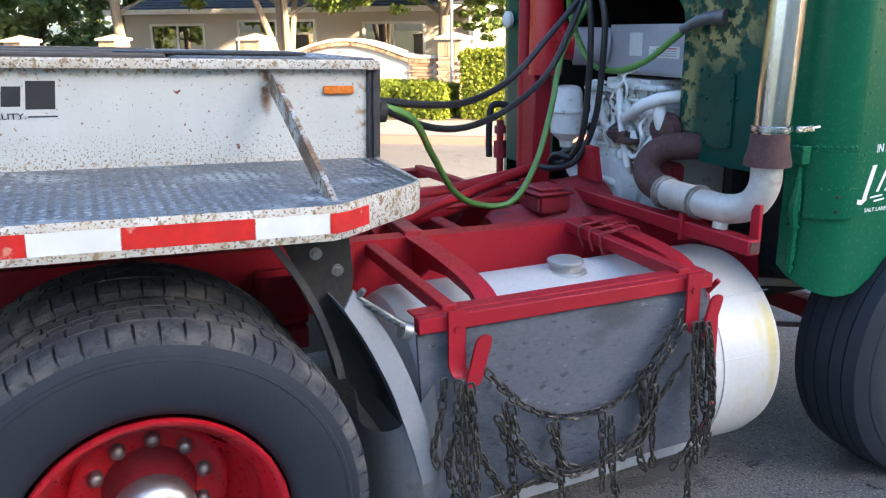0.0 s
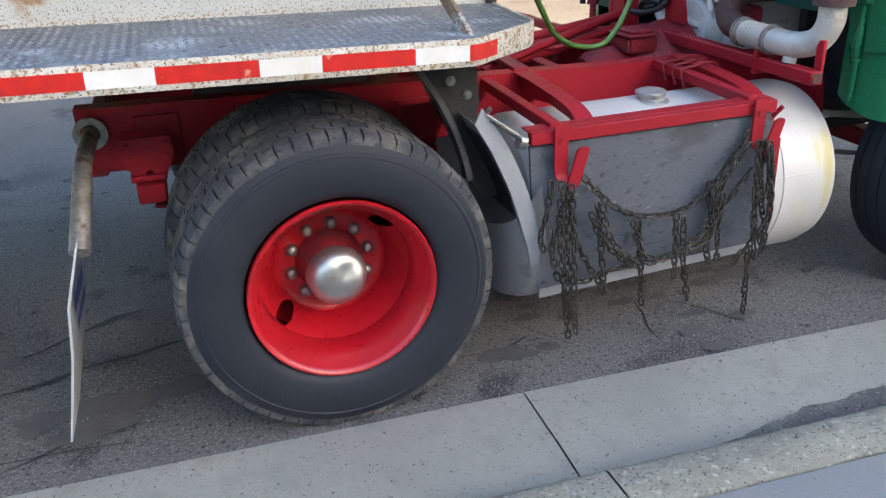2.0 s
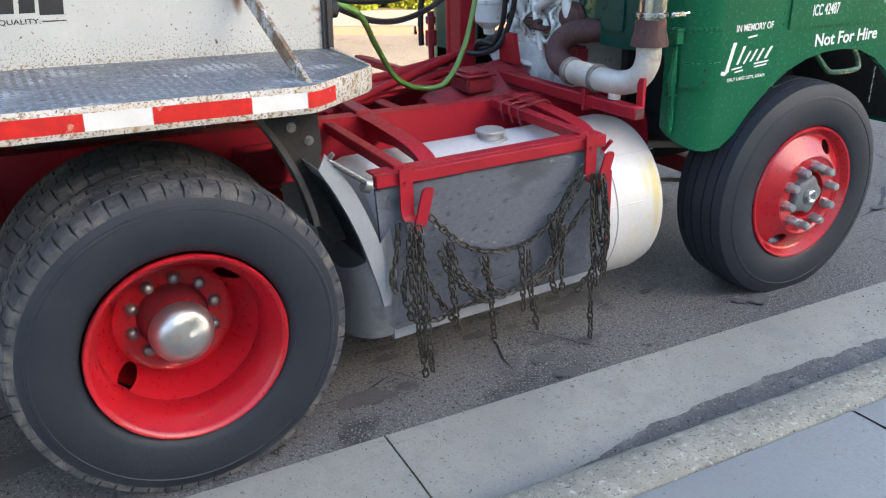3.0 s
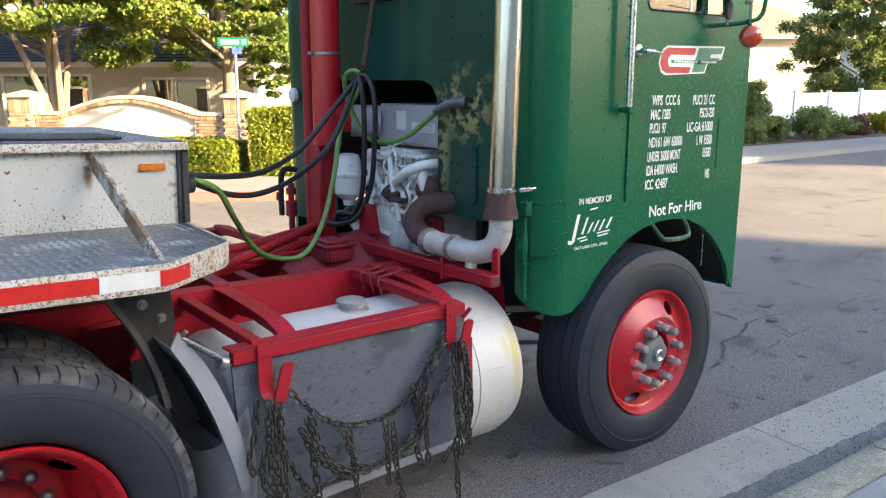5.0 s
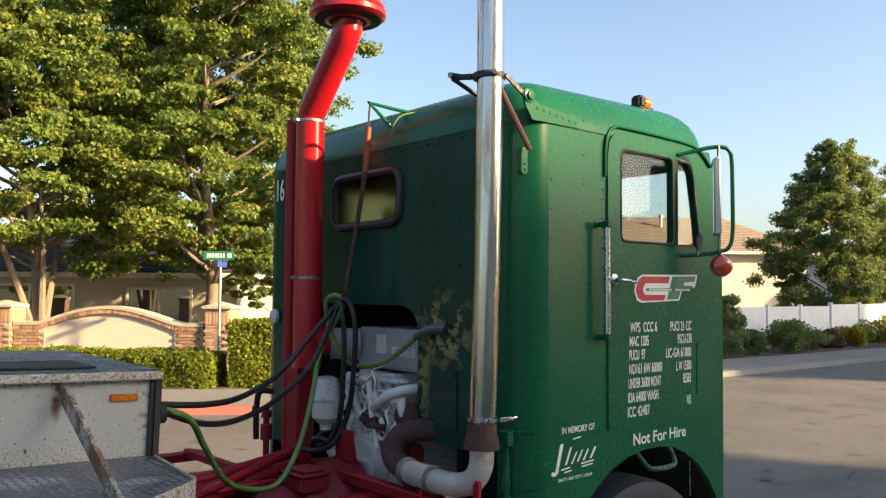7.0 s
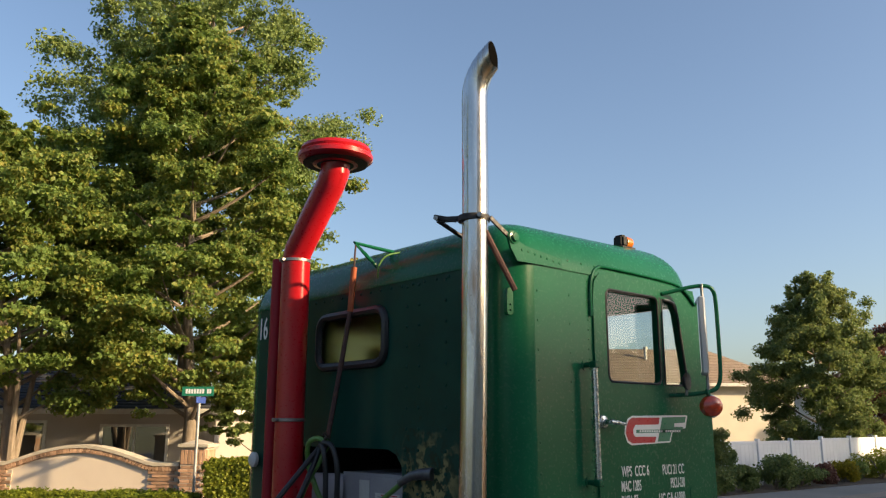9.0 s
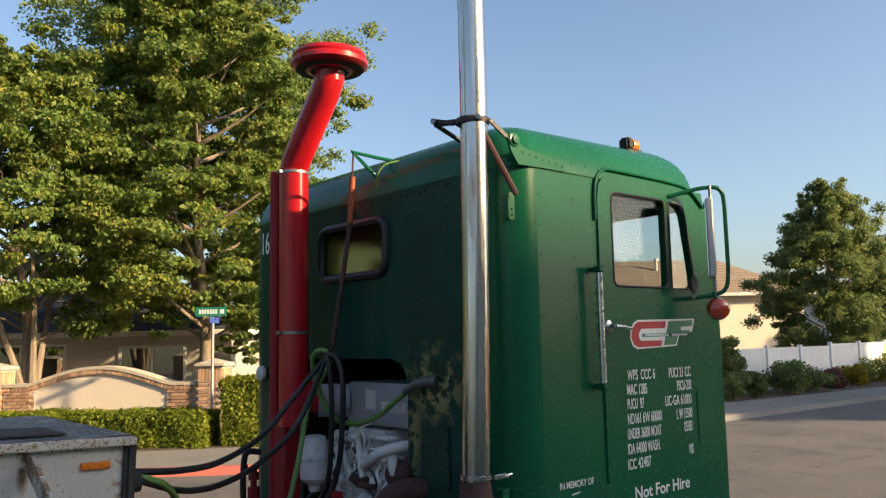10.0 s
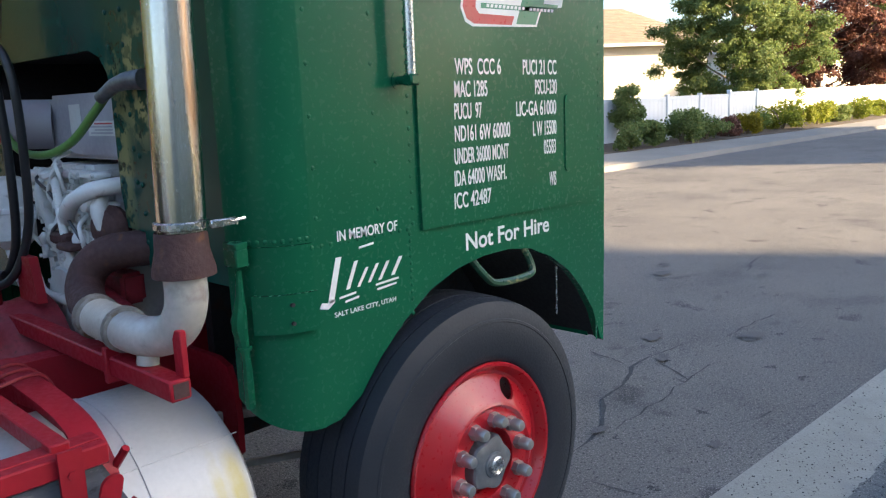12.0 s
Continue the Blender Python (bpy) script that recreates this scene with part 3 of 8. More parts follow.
def worn(bm):
    """Uneven, chipped edges on a cast strip."""
    for v in bm.verts:
        if v.co.z > 0.05:
            n = noise.noise(v.co * 9) * 0.5 + noise.noise(v.co * 30) * 0.5
            v.co.z += 0.006 * n - (0.008 * max(0.0, noise.noise(v.co * 14) - 0.25) if v.co.z < 0.132 else 0.0)
            v.co.y += 0.006 * noise.noise(v.co * 17)
    return bm


# gutter, kerb and pavement in slabs, with joints between them
JOINTS = [0.63 + 2.9 * i for i in range(-7, 15)]
gutter = thing("gutter", (0.6, -0.4, 0), "pale concrete gutter with damp stains along the street", "gutter", kind="structure")
kerb = thing("kerb", (0.6, -0.8, 0), "worn rough concrete kerb beside the gutter", "kerb", kind="structure")
pavement = thing("pavement", (0.6, -2.0, 0), "pale grey concrete pavement slabs behind the kerb", "pavement", kind="structure")
for a, b in zip(JOINTS, JOINTS[1:]):
    g = 0.0035
    seg = [a + g + (b - a - 2 * g) * i / 4 for i in range(5)]
    part("gutter_slab", strip(B(), seg, [(0.0, -0.05), (0.0, 0.006), (-0.02, 0.008), (-0.30, -0.008), (-0.52, -0.030), (-0.60, -0.028)]), M["concrete"], gutter)
    fine = [a + g + (b - a - 2 * g) * i / 60 for i in range(61)]
    part("kerb_stone", worn(strip(B(), fine, [(-0.575, -0.05), (-0.59, 0.07), (-0.605, 0.115), (-0.63, 0.13), (-0.80, 0.136), (-0.806, 0.128), (-0.806, 0.0)])), M["kerb"], kerb, angle=60)
SLAB = [2.05 + 1.5 * i for i in range(-14, 26)]
for a, b in zip(SLAB, SLAB[1:]):
    seg = [a + 0.006, (a + b) / 2, b - 0.006]
    part("pavement_slab", strip(B(), seg, [(-0.812, 0.0), (-0.812, 0.128), (-0.822, 0.134), (-2.30, 0.150), (-2.31, 0.14), (-2.31, 0.0)]), M["walkway"], pavement)
bm = B()
strip(bm, [-22 + i for i in range(64)], [(-0.80, 0.02), (-2.40, 0.06)])
part("joint_bed", bm, M["damp"], pavement)
# damp streak and grit along the gutter's low line
rg = random.Random(11)
bm = B()
rows = []
for i in range(600):
    x = 0.62 + i * 0.02
    rag = 0.030 * noise.noise((x * 2.3, 0, 0)) + 0.018 * noise.noise((x * 8, 2, 0)) + 0.012 * noise.noise((x * 27, 5, 0))
    w = -0.035 + min(1.0, (x - 0.60) / 1.3) * 0.18 + rag * min(1.0, (x - 0.4) / 0.8) - 0.04 * min(1.0, max(0.0, (x - 3.0) / 2))
    rows.append([bm.verts.new((x, edge_y(x, -0.50 + w), -0.0235 + 0.075 * w)), bm.verts.new((x, edge_y(x, -0.565), -0.0235))])
for a, b in zip(rows, rows[1:]):
    bm.faces.new((a[0], b[0], b[1], a[1]))
part("damp_streak", bm, M["damp"], gutter)
V, F = [], []
for i in range(1000):
    x = rg.choice((rg.uniform(-1, 12), rg.gauss(4.6, 1.2), rg.gauss(4.4, 0.9), rg.uniform(3.0, 7)))
    if x < 2.8 and rg.random() < 0.6:
        continue
    o = -0.02 - 0.5 * rg.random() ** (1.0 if x > 3 else 0.5)
    z = 0.010 - (0.0 if o > -0.3 else 0.012) - 0.03 * max(0, -o - 0.05)
    r = rg.uniform(0.0012, 0.0032) if x < 2.8 else rg.uniform(0.0014, 0.0052)
    k = len(V)
    y = edge_y(x, o)
    V += [(x - r, y, z), (x, y - r, z), (x + r * 1.5, y, z), (x, y + r, z), (x, y, z + r * 0.8)]
    F += [(k, k + 1, k + 4), (k + 1, k + 2, k + 4), (k + 2, k + 3, k + 4), (k + 3, k, k + 4)]
tagged(new("grit", bulk("grit", V, F, M["dark"])), "dark leaf crumbs and grit in the gutter", "grit", kind="stuff")


# ---- the tractor truck ----
truck = thing("tractor_truck", (1.5, 1.19, 0.0), "green cab-over tractor truck with red frame and wheels on asphalt", "truck")
AX = axes((0, -1, 0))          # a lathe's z turned towards the kerb


def tyre_mesh(name, r, w, drive):
    """A tyre round its own z axis, outer side up, from z = 0 down to -w."""
    rows = []
    for rr, h in ((0.312, -0.010), (0.322, 0.002), (0.345, 0.012), (0.40, 0.018), (0.45, 0.014), (0.48, 0.004)):
        rows.append((rr * (r / 0.52), h, 0))
    cuts = (0.0, 0.02, 0.11, 0.13, 0.42, 0.75) if drive else (0.0, 0.25, 0.5, 0.75)      # a groove and a block within one pitch
    if drive:
        cross = [(0.0, "s"), (0.10, "s"), (0.20, "s"), (0.205, "g"), (0.235, "g"), (0.24, "c"), (0.33, "c"), (0.42, "c"), (0.425, "g"), (0.445, "g"), (0.45, "c2"), (0.55, "c2"), (0.555, "g"), (0.575, "g"), (0.58, "c"), (0.67, "c"), (0.76, "c"), (0.765, "g"), (0.795, "g"), (0.80, "s"), (0.90, "s"), (1.0, "s")]
    else:
        cross = []
        for a, b in ((0.0, 0.17), (0.19, 0.37), (0.395, 0.605), (0.63, 0.81), (0.83, 1.0)):
            cross += [(a, "r"), ((a + b) / 2, "r"), (b, "r")] + ([(b + 0.002, "g"), (b + 0.022, "g")] if b < 1 else [])
    if drive:
        rows.append((r - 0.040, 0.003, "e"))
        rows.append((r - 0.018, -0.001, "e"))
    for k, kind in cross:
        rows.append((r - 0.012 * abs(2 * k - 1) ** 3, -0.008 - k * (w - 0.016), kind))
    if drive:
        rows.append((r - 0.018, -w + 0.001, "e"))
    for rr, h in ((0.48, -w - 0.004), (0.45, -w - 0.014), (0.40, -w - 0.018), (0.345, -w - 0.012), (0.312, -w + 0.01)):
        rows.append((rr * (r / 0.52), h, 0))
    lugs = 60 if drive else 40
    seg = lugs * len(cuts)
    bm = B()
    rings = []
    for rr, h, kind in rows:
        ring = []
        for s in range(seg):
            lug, c = divmod(s, len(cuts))
            shift = 0.5 if kind == "c" else 0.22 if kind == "c2" else 0.0
            a = 2 * math.pi * (lug + cuts[c] + shift) / lugs
            q = rr
            if kind == "g":
                q -= 0.013 if drive else 0.018
            elif kind in ("s", "c", "c2") and c in (1, 2):
                q -= 0.013
            elif kind == "e" and c in (1, 2):
                q -= 0.014
            ring.append(bm.verts.new((q * math.cos(a), q * math.sin(a), h)))
        rings.append(ring)
    for i in range(len(rings) - 1):
        for s in range(seg):
            t = (s + 1) % seg
            f = bm.faces.new((rings[i][s], rings[i][t], rings[i + 1][t], rings[i + 1][s]))
            f.material_index = 1 if rows[i][2] or rows[i + 1][2] else 0
    # moulded ring on the outer sidewall
    lathe(bm, [(0.446, 0.013), (0.450, 0.0165), (0.458, 0.0145), (0.462, 0.009)], Matrix(), 96)
    return finish(bm, name, [M["rubber"], M["tread_rubber" if drive else "rubber"]], 30)


def holes_disc(bm, r0, z0, r1, z1, hole_r, hole_at, seg=72):
    """A coned disc from (r0, z0) to (r1, z1) with two hand holes opposite each other."""
    cone = lambda u, v, w: (u, v, z0 + (z1 - z0) * (r0 - math.hypot(u, v)) / (r0 - r1) - w)
    holes = [[(hole_r * math.cos(h) + 0.036 * math.cos(a), hole_r * math.sin(h) + 0.031 * math.sin(a)) for a in [2 * math.pi * i / 22 for i in range(22)]] for h in (hole_at, hole_at + math.pi)]
    return plate(bm, circle(0, 0, r0, seg), [circle(0, 0, r1, seg)] + holes, cone, 0.008)


ME = {"drive": tyre_mesh("tyre", 0.522, 0.275, True), "steer": tyre_mesh("tyre", 0.522, 0.275, False)}
# rim with a deep dish (rear outer), z towards the kerb, 0 at the tyre's outer side
bm = B()
lathe(bm, [(0.290, -0.20), (0.268, -0.19), (0.262, -0.05), (0.285, -0.030), (0.300, -0.012), (0.304, 0.004), (0.300, 0.012), (0.292, 0.010), (0.282, -0.004), (0.274, -0.028), (0.256, -0.048), (0.250, -0.145), (0.262, -0.20)], Matrix(), 96)
holes_disc(bm, 0.256, -0.140, 0.190, -0.238, 0.226, radians(38))
lathe(bm, [(0.190, -0.238), (0.184, -0.245), (0.174, -0.250), (0.160, -0.253), (0.08, -0.254)], Matrix(), 72)
ME["rim_deep"] = finish(bm, "wheel", M["red_gloss"], 50)
# rim that bulges outwards (front)
bm = B()
lathe(bm, [(0.268, -0.24), (0.262, -0.05), (0.285, -0.030), (0.300, -0.012), (0.304, 0.004), (0.300, 0.012), (0.292, 0.010), (0.282, -0.004), (0.272, -0.02), (0.262, -0.024)], Matrix(), 96)
holes_disc(bm, 0.262, -0.024, 0.186, 0.030, 0.228, radians(60))
lathe(bm, [(0.186, 0.030), (0.178, 0.034), (0.168, 0.026), (0.108, 0.022), (0.104, -0.01), (0.10, -0.02), (0.0, -0.02)], Matrix(), 72)
ME["rim_out"] = finish(bm, "wheel", M["red_gloss"], 32)
bm = B()
lathe(bm, [(0.116, -0.255), (0.110, -0.24), (0.104, -0.225), (0.099, -0.130), (0.094, -0.122)], Matrix(), 40)
ME["hub"] = finish(bm, "hub", M["red_dusty"])
bm = B()
lathe(bm, [(0.096, -0.139), (0.101, -0.131), (0.100, -0.119), (0.094, -0.095), (0.076, -0.073), (0.050, -0.062), (0.020, -0.058), (0, -0.058)], Matrix(), 40)
for v in bm.verts:
    v.co.z -= 0.016 * math.exp(-((v.co.x - 0.03) ** 2 + (v.co.y - 0.035) ** 2) / 0.0009)
ME["hub_cap"] = finish(bm, "hub_cap", M["dull_chrome"], 60)
bm = B()
lathe(bm, [(0.020, 0), (0.020, 0.012), (0.019, 0.020), (0.014, 0.028), (0, 0.031)], Matrix(), 12)
ME["nut"] = finish(bm, "lug_nut", M["steel"], 50)
bm = B()
lathe(bm, [(0.024, 0), (0.023, 0.020)], Matrix(), 6, True)
lathe(bm, [(0.0195, 0.018), (0.0185, 0.046), (0.015, 0.054), (0, 0.057)], Matrix(), 12)
ME["long_nut"] = finish(bm, "lug_nut", M["dull_chrome"], 40)
bm = B()
lathe(bm, [(0.080, -0.02), (0.082, 0.026), (0.078, 0.034), (0.066, 0.038), (0.048, 0.041), (0.040, 0.041), (0.038, 0.046), (0, 0.046)], Matrix(), 32)
for v in bm.verts:
    if math.hypot(v.co.x, v.co.y) > 0.07:
        k = 1 + 0.10 * math.cos(5 * math.atan2(v.co.y, v.co.x))
        v.co.x, v.co.y = v.co.x * k, v.co.y * k
ME["front_hub"] = finish(bm, "hub", M["hub_grey"], 25)
bm = B()
lathe(bm, [(0.030, 0.044), (0.029, 0.056), (0.024, 0.060), (0.018, 0.056), (0, 0.056)], Matrix(), 24)
ME["oil_cap"] = finish(bm, "oil_cap", M["chrome"], 40)


def wheel(x, y, side, kind, turn=0.0, label=""):
    """A wheel whose tyre's outer side lies at y; side -1 faces the kerb."""
    front = kind == "steer"
    size, rubber = (1.072, 0.951) if front else (1.06, 0.985)
    m = Matrix.Translation((x, y, 0.500 if front else 0.526)) @ pose(0, 0, 0, 0, 0, turn) @ (AX if side < 0 else axes((0, 1, 0))) @ Matrix.Scale(size, 4)
    w = part("wheel", ME["rim_out" if front else "rim_deep"], None, truck, label, m)
    part("tyre", ME[kind], None, w, "black ribbed steer tyre" if front else "black block-tread drive tyre", Matrix.Diagonal((rubber, rubber, 1, 1)))
    part("hub", ME["front_hub" if front else "hub"], None, w)
    part("oil_cap" if front else "hub_cap", ME["oil_cap" if front else "hub_cap"], None, w, "dented chrome hub cap" if not front else "")
    for i in range(10):
        a = 2 * math.pi * (i + 0.3) / 10
        part("lug_nut", ME["long_nut" if front else "nut"], None, w, m=Matrix.Translation((0.136 * math.cos(a), 0.136 * math.sin(a), 0.022 if front else -0.254)))


wheel(0.013, -0.108, -1, "drive", label="bright red deep-dished rear wheel")
wheel(2.925, -0.082, -1, "steer", turn=-1.3, label="bright red front wheel with chrome lug nuts")
wheel(0.0, 2.478, 1, "drive", label="bright red deep-dished rear wheel")
wheel(2.925, 2.462, 1, "steer", turn=-1.3, label="bright red front wheel with chrome lug nuts")
# inner duals
for y, side in ((0.235, -1), (2.145, 1)):
    m = Matrix.Translation((0.0, y, 0.535)) @ (AX if side < 0 else axes((0, 1, 0))) @ Matrix.Scale(1.04, 4)
    w = part("wheel", ME["rim_deep"], None, truck, "red inner rear wheel", m)
    part("tyre", ME["drive"], None, w, "black block-tread inner tyre")

# frame rails, open channels
for y, s in ((0.72, 1), (1.66, -1)):
    bm = B()
    prof = [(0, 0.72), (0.085 * s, 0.72), (0.085 * s, 0.729), (0.010 * s, 0.729), (0.010 * s, 0.961), (0.085 * s, 0.961), (0.085 * s, 0.97), (0, 0.97)]
    plate(bm, prof, [], lambda u, v, w, y=y: (-0.785 + w, y + u, v + 0.063 - 0.028 * w), 4.385)
    part("frame_rail", bm, M["red"], truck, "red steel channel frame rail")
for x in (-0.74, 0.55, 1.30, 2.5):
    bm = B()
    box(bm, x - 0.03, x + 0.03, 0.735, 1.645, 0.76, 0.93, 0.006)
    part("crossmember", bm, M["red_dusty"], truck)
# pad plates and bolts along the near rail
for x in (-0.58, -0.2, 0.62):
    bm = B()
    box(bm, x, x + 0.16, 0.706, 0.7225, 0.79, 0.985, 0.003)
    for dx in (0.03, 0.13):
        for z in (0.83, 0.95):
            rod(bm, (x + dx, 0.697, z), (x + dx, 0.71, z), 0.012, 6)
    part("bolted_plate", bm, M["red"], truck)
# spring hangers and leaf springs
for y in (0.60, 1.70):
    for x in (-0.55, 0.52):
        bm = B()
        P = [(x - 0.09, 0.93), (x + 0.085, 0.93), (x + 0.095, 0.86), (x + 0.065, 0.80), (x + 0.042, 0.745), (x - 0.045, 0.735), (x - 0.065, 0.80), (x - 0.105, 0.845)]
        plate(bm, P, [circle(x - 0.005, 0.79, 0.016, 10)], lambda u, v, w, y=y: (u, y + w, v), 0.016)
        plate(bm, P, [], lambda u, v, w, y=y: (u, y + 0.095 + w, v), 0.016)
        box(bm, x - 0.060, x + 0.045, y - 0.05, y + 0.125, 0.690, 0.765, 0.006), box(bm, x - 0.075, x + 0.055, y - 0.012, y + 0.10, 0.765, 0.79, 0.004)
        for dx, z in ((-0.07, 0.90), (0.07, 0.90), (-0.065, 0.85), (0.065, 0.85)):
            rod(bm, (x + dx, y - 0.014, z), (x + dx, y + 0.004, z), 0.014, 6)
        part("spring_hanger", bm, M["red"], truck)
    for i in range(7):
        bm = B()
        half = 0.56 - 0.06 * i
        P = [(k * half / 5, 0.66 - 0.022 * i - 0.05 * (1 - (k / 5) ** 2) * 1.0) for k in range(-5, 6)]
        plate(bm, [(u, v) for u, v in P] + [(u, v - 0.015) for u, v in reversed(P)], [], lambda u, v, w, y=y: (u, y + 0.02 + w, v), 0.075)
        part("spring_leaf", bm, M["red_dusty"], truck)
bm = B()
rod(bm, (0, 0.14, 0.535), (0, 2.24, 0.535), 0.075, 16)
lathe(bm, [(0, -0.19), (0.12, -0.17), (0.19, -0.08), (0.20, 0.0), (0.19, 0.08), (0.12, 0.17), (0, 0.19)], Matrix.Translation((0.0, 1.19, 0.535)) @ axes((1, 0, 0)), 20)
part("rear_axle", bm, M["red_dusty"], truck)
bm = B()
beam(bm, (2.93, 0.25, 0.46), (2.93, 2.13, 0.46), 0.10, 0.09, bev=0.01)
part("front_axle", bm, M["red_dusty"], truck)
# fifth wheel under the trailer's nose
bm = B()
plate(bm, circle(0.0, 1.19, 0.44, 28), [], lambda u, v, w: (u, v, 1.13 + w), 0.05)
box(bm, -0.35, 0.35, 0.80, 0.86, 0.97, 1.13, 0.006), box(bm, -0.35, 0.35, 1.52, 1.58, 0.97, 1.13, 0.006)
part("fifth_wheel", bm, M["dark_plate"], truck, "greasy black fifth wheel")
for i, x in enumerate((0.42, 0.60, 1.02)):
    bm = B()
    beam(bm, (x, 0.74, 0.985), (x + 0.05, 1.64, 0.985), 0.07, 0.03)
    part("deck_bar", bm, M["red_dusty"], truck)
# drive shaft, gearbox, air lines and tanks between the rails
bm = B()
rod(bm, (0.1, 1.19, 0.66), (1.75, 1.19, 0.80), 0.055, 14)
part("drive_shaft", bm, M["red_dusty"], truck)
bm = B()
lathe(bm, [(0.10, 0), (0.13, 0.04), (0.15, 0.20), (0.20, 0.34), (0.25, 0.46), (0.26, 0.54)], Matrix.Translation((1.55, 1.19, 0.80)) @ axes((1, 0, 0)), 22, True)
part("gearbox", bm, M["red_dusty"], truck, "red gearbox between the frame rails")
bm = B()
box(bm, 1.72, 1.88, 1.03, 1.22, 0.93, 1.01, 0.012), box(bm, 1.71, 1.89, 1.02, 1.23, 1.01, 1.022, 0.004), box(bm, 1.74, 1.86, 1.05, 1.20, 1.022, 1.04, 0.006)
part("shift_cover", bm, M["red_dusty"], truck)
bm = B()
tube(bm, [(0.95, 1.02, 0.93), (1.30, 1.16, 0.99), (1.90, 1.44, 1.06)], 0.020, 12)
part("torque_tube", bm, M["red"], truck, "thick red diagonal tube")
for a, b, r in (((0.72, 1.35, 0.98), (1.95, 1.50, 1.04), 0.028), ((0.8, 1.05, 0.93), (1.9, 1.42, 1.0), 0.022), ((0.75, 1.56, 0.92), (1.7, 1.60, 0.95), 0.020)):
    bm = B()
    tube(bm, spline([a, ((a[0] + b[0]) / 2, (a[1] + b[1]) / 2, (a[2] + b[2]) / 2 - 0.03), b], 6), r, 10)
    part("air_line", bm, M["red"], truck)
bm = B()
lathe(bm, [(0, 0), (0.07, 0.01), (0.085, 0.04), (0.085, 0.36), (0.07, 0.39), (0, 0.40)], Matrix.Translation((1.15, 1.38, 0.90)) @ axes((1, 0.3, 0)), 20)
part("air_tank", bm, M["red_dusty"], truck)
for x in (0.85, 1.685):
    bm = B()
    beam(bm, (x - 0.005, 1.66, 0.955), (x, 2.335, 0.940), 0.045, 0.045)
    part("rail_arm", bm, M["red"], truck)
bm = B()
box(bm, 0.74, 1.775, 2.334, 2.37, 0.882, 0.942, 0.004), box(bm, 0.74, 1.775, 2.28, 2.334, 0.934, 0.942, 0.002)
part("guard_rail", bm, M["red"], truck, "red angle rail over the far tank")
rh = random.Random(8)
for k in range(5):
    y = 1.24 + 0.075 * k
    bm = B()
    tube(bm, spline([(0.5, y, 0.93), (0.85, y + rh.uniform(-0.03, 0.03), 0.955 + rh.uniform(-0.02, 0.02)), (1.2, y + 0.02, 0.94), (1.5, y + rh.uniform(-0.03, 0.05), 0.97), (1.85, y + 0.05, 0.95)], 6), rh.uniform(0.010, 0.016), 8)
    part("air_line", bm, M["red_dusty" if k % 2 else "red"], truck)
bm = B()
lathe(bm, [(0, 0), (0.30, 0.006), (0.36, 0.03), (0.38, 0.08), (0.38, 1.37), (0.36, 1.42), (0.30, 1.445), (0, 1.45)], Matrix.Translation((0.75, 1.94, 0.50)) @ axes((1, 0, 0)), 48)
part("fuel_tank", bm, M["alu"], truck, "dull silver far fuel tank")
# valve post seen beyond the frame
bm = B()
rod(bm, (2.0, 1.93, 0.94), (2.0, 1.93, 1.24), 0.020, 8), rod(bm, (2.0, 1.93, 1.04), (2.0, 1.93, 1.13), 0.036, 8), rod(bm, (2.0, 1.93, 1.17), (2.0, 1.93, 1.21), 0.032, 8)
part("valve_post", bm, M["red_dusty"], truck)
bm = B()
tube(bm, spline([(2.08, 2.0, 1.31), (2.0, 2.02, 1.31), (1.985, 2.03, 1.2), (1.985, 2.03, 1.03)], 5), 0.018, 8)
part("valve_handle", bm, M["dark"], truck)

# fuel tank with its cap, straps, rail and panel
bm = B()
lathe(bm, [(0, 0), (0.30, 0.006), (0.36, 0.03), (0.38, 0.08), (0.38, 1.37), (0.366, 1.42), (0.31, 1.455), (0.16, 1.465), (0, 1.465)], Matrix.Translation((0.76, 0.44, 0.505)) @ axes((1, 0, 0)), 72)
tank = part("fuel_tank", bm, M["alu"], truck, "dull silver cylindrical fuel tank")
bm = B()
lathe(bm, [(0.080, -0.016), (0.074, -0.010), (0.058, -0.008), (0.056, 0.010), (0.064, 0.012), (0.066, 0.020), (0.064, 0.026), (0.056, 0.030), (0.030, 0.034), (0, 0.035)], Matrix.Translation((1.47, 0.42, 0.892)), 28)
part("tank_cap", bm, M["post"], tank, "ribbed metal filler cap")
bm = B()
for x in (1.905,):
    lathe(bm, [(0.379, 0), (0.384, 0.002), (0.384, 0.006), (0.379, 0.008)], Matrix.Translation((x, 0.44, 0.505)) @ axes((1, 0, 0)), 72)
part("weld_seam", bm, M["alu"], tank)
for a, x0, x1 in ((46, 1.80, 2.19), (12, 1.86, 2.06)):
    bm = B()
    yy, zz = 0.44 - 0.380 * math.cos(radians(a)), 0.505 + 0.380 * math.sin(radians(a))
    rod(bm, (x0, yy, zz), (x1, yy, zz), 0.0022, 6)
    part("weld_seam", bm, M["alu"], tank)
bm = B()
box(bm, 0.74, 1.775, 0.010, 0.046, 0.892, 0.940, 0.004), box(bm, 0.74, 1.775, 0.046, 0.10, 0.934, 0.942, 0.002)
part("guard_rail", bm, M["red"], truck, "red angle rail over the tank")
bm = B()
prof = [(0.745, 0.884), (1.765, 0.884), (1.815, 0.78), (1.825, 0.42), (1.77, 0.33), (1.50, 0.325), (0.98, 0.315), (0.80, 0.305), (0.775, 0.33)]
plate(bm, prof, [], lambda u, v, w: (u, 0.034 + w, v), 0.014)
part("side_panel", bm, M["panel"], truck, "scuffed dark grey side panel")
bm = B()
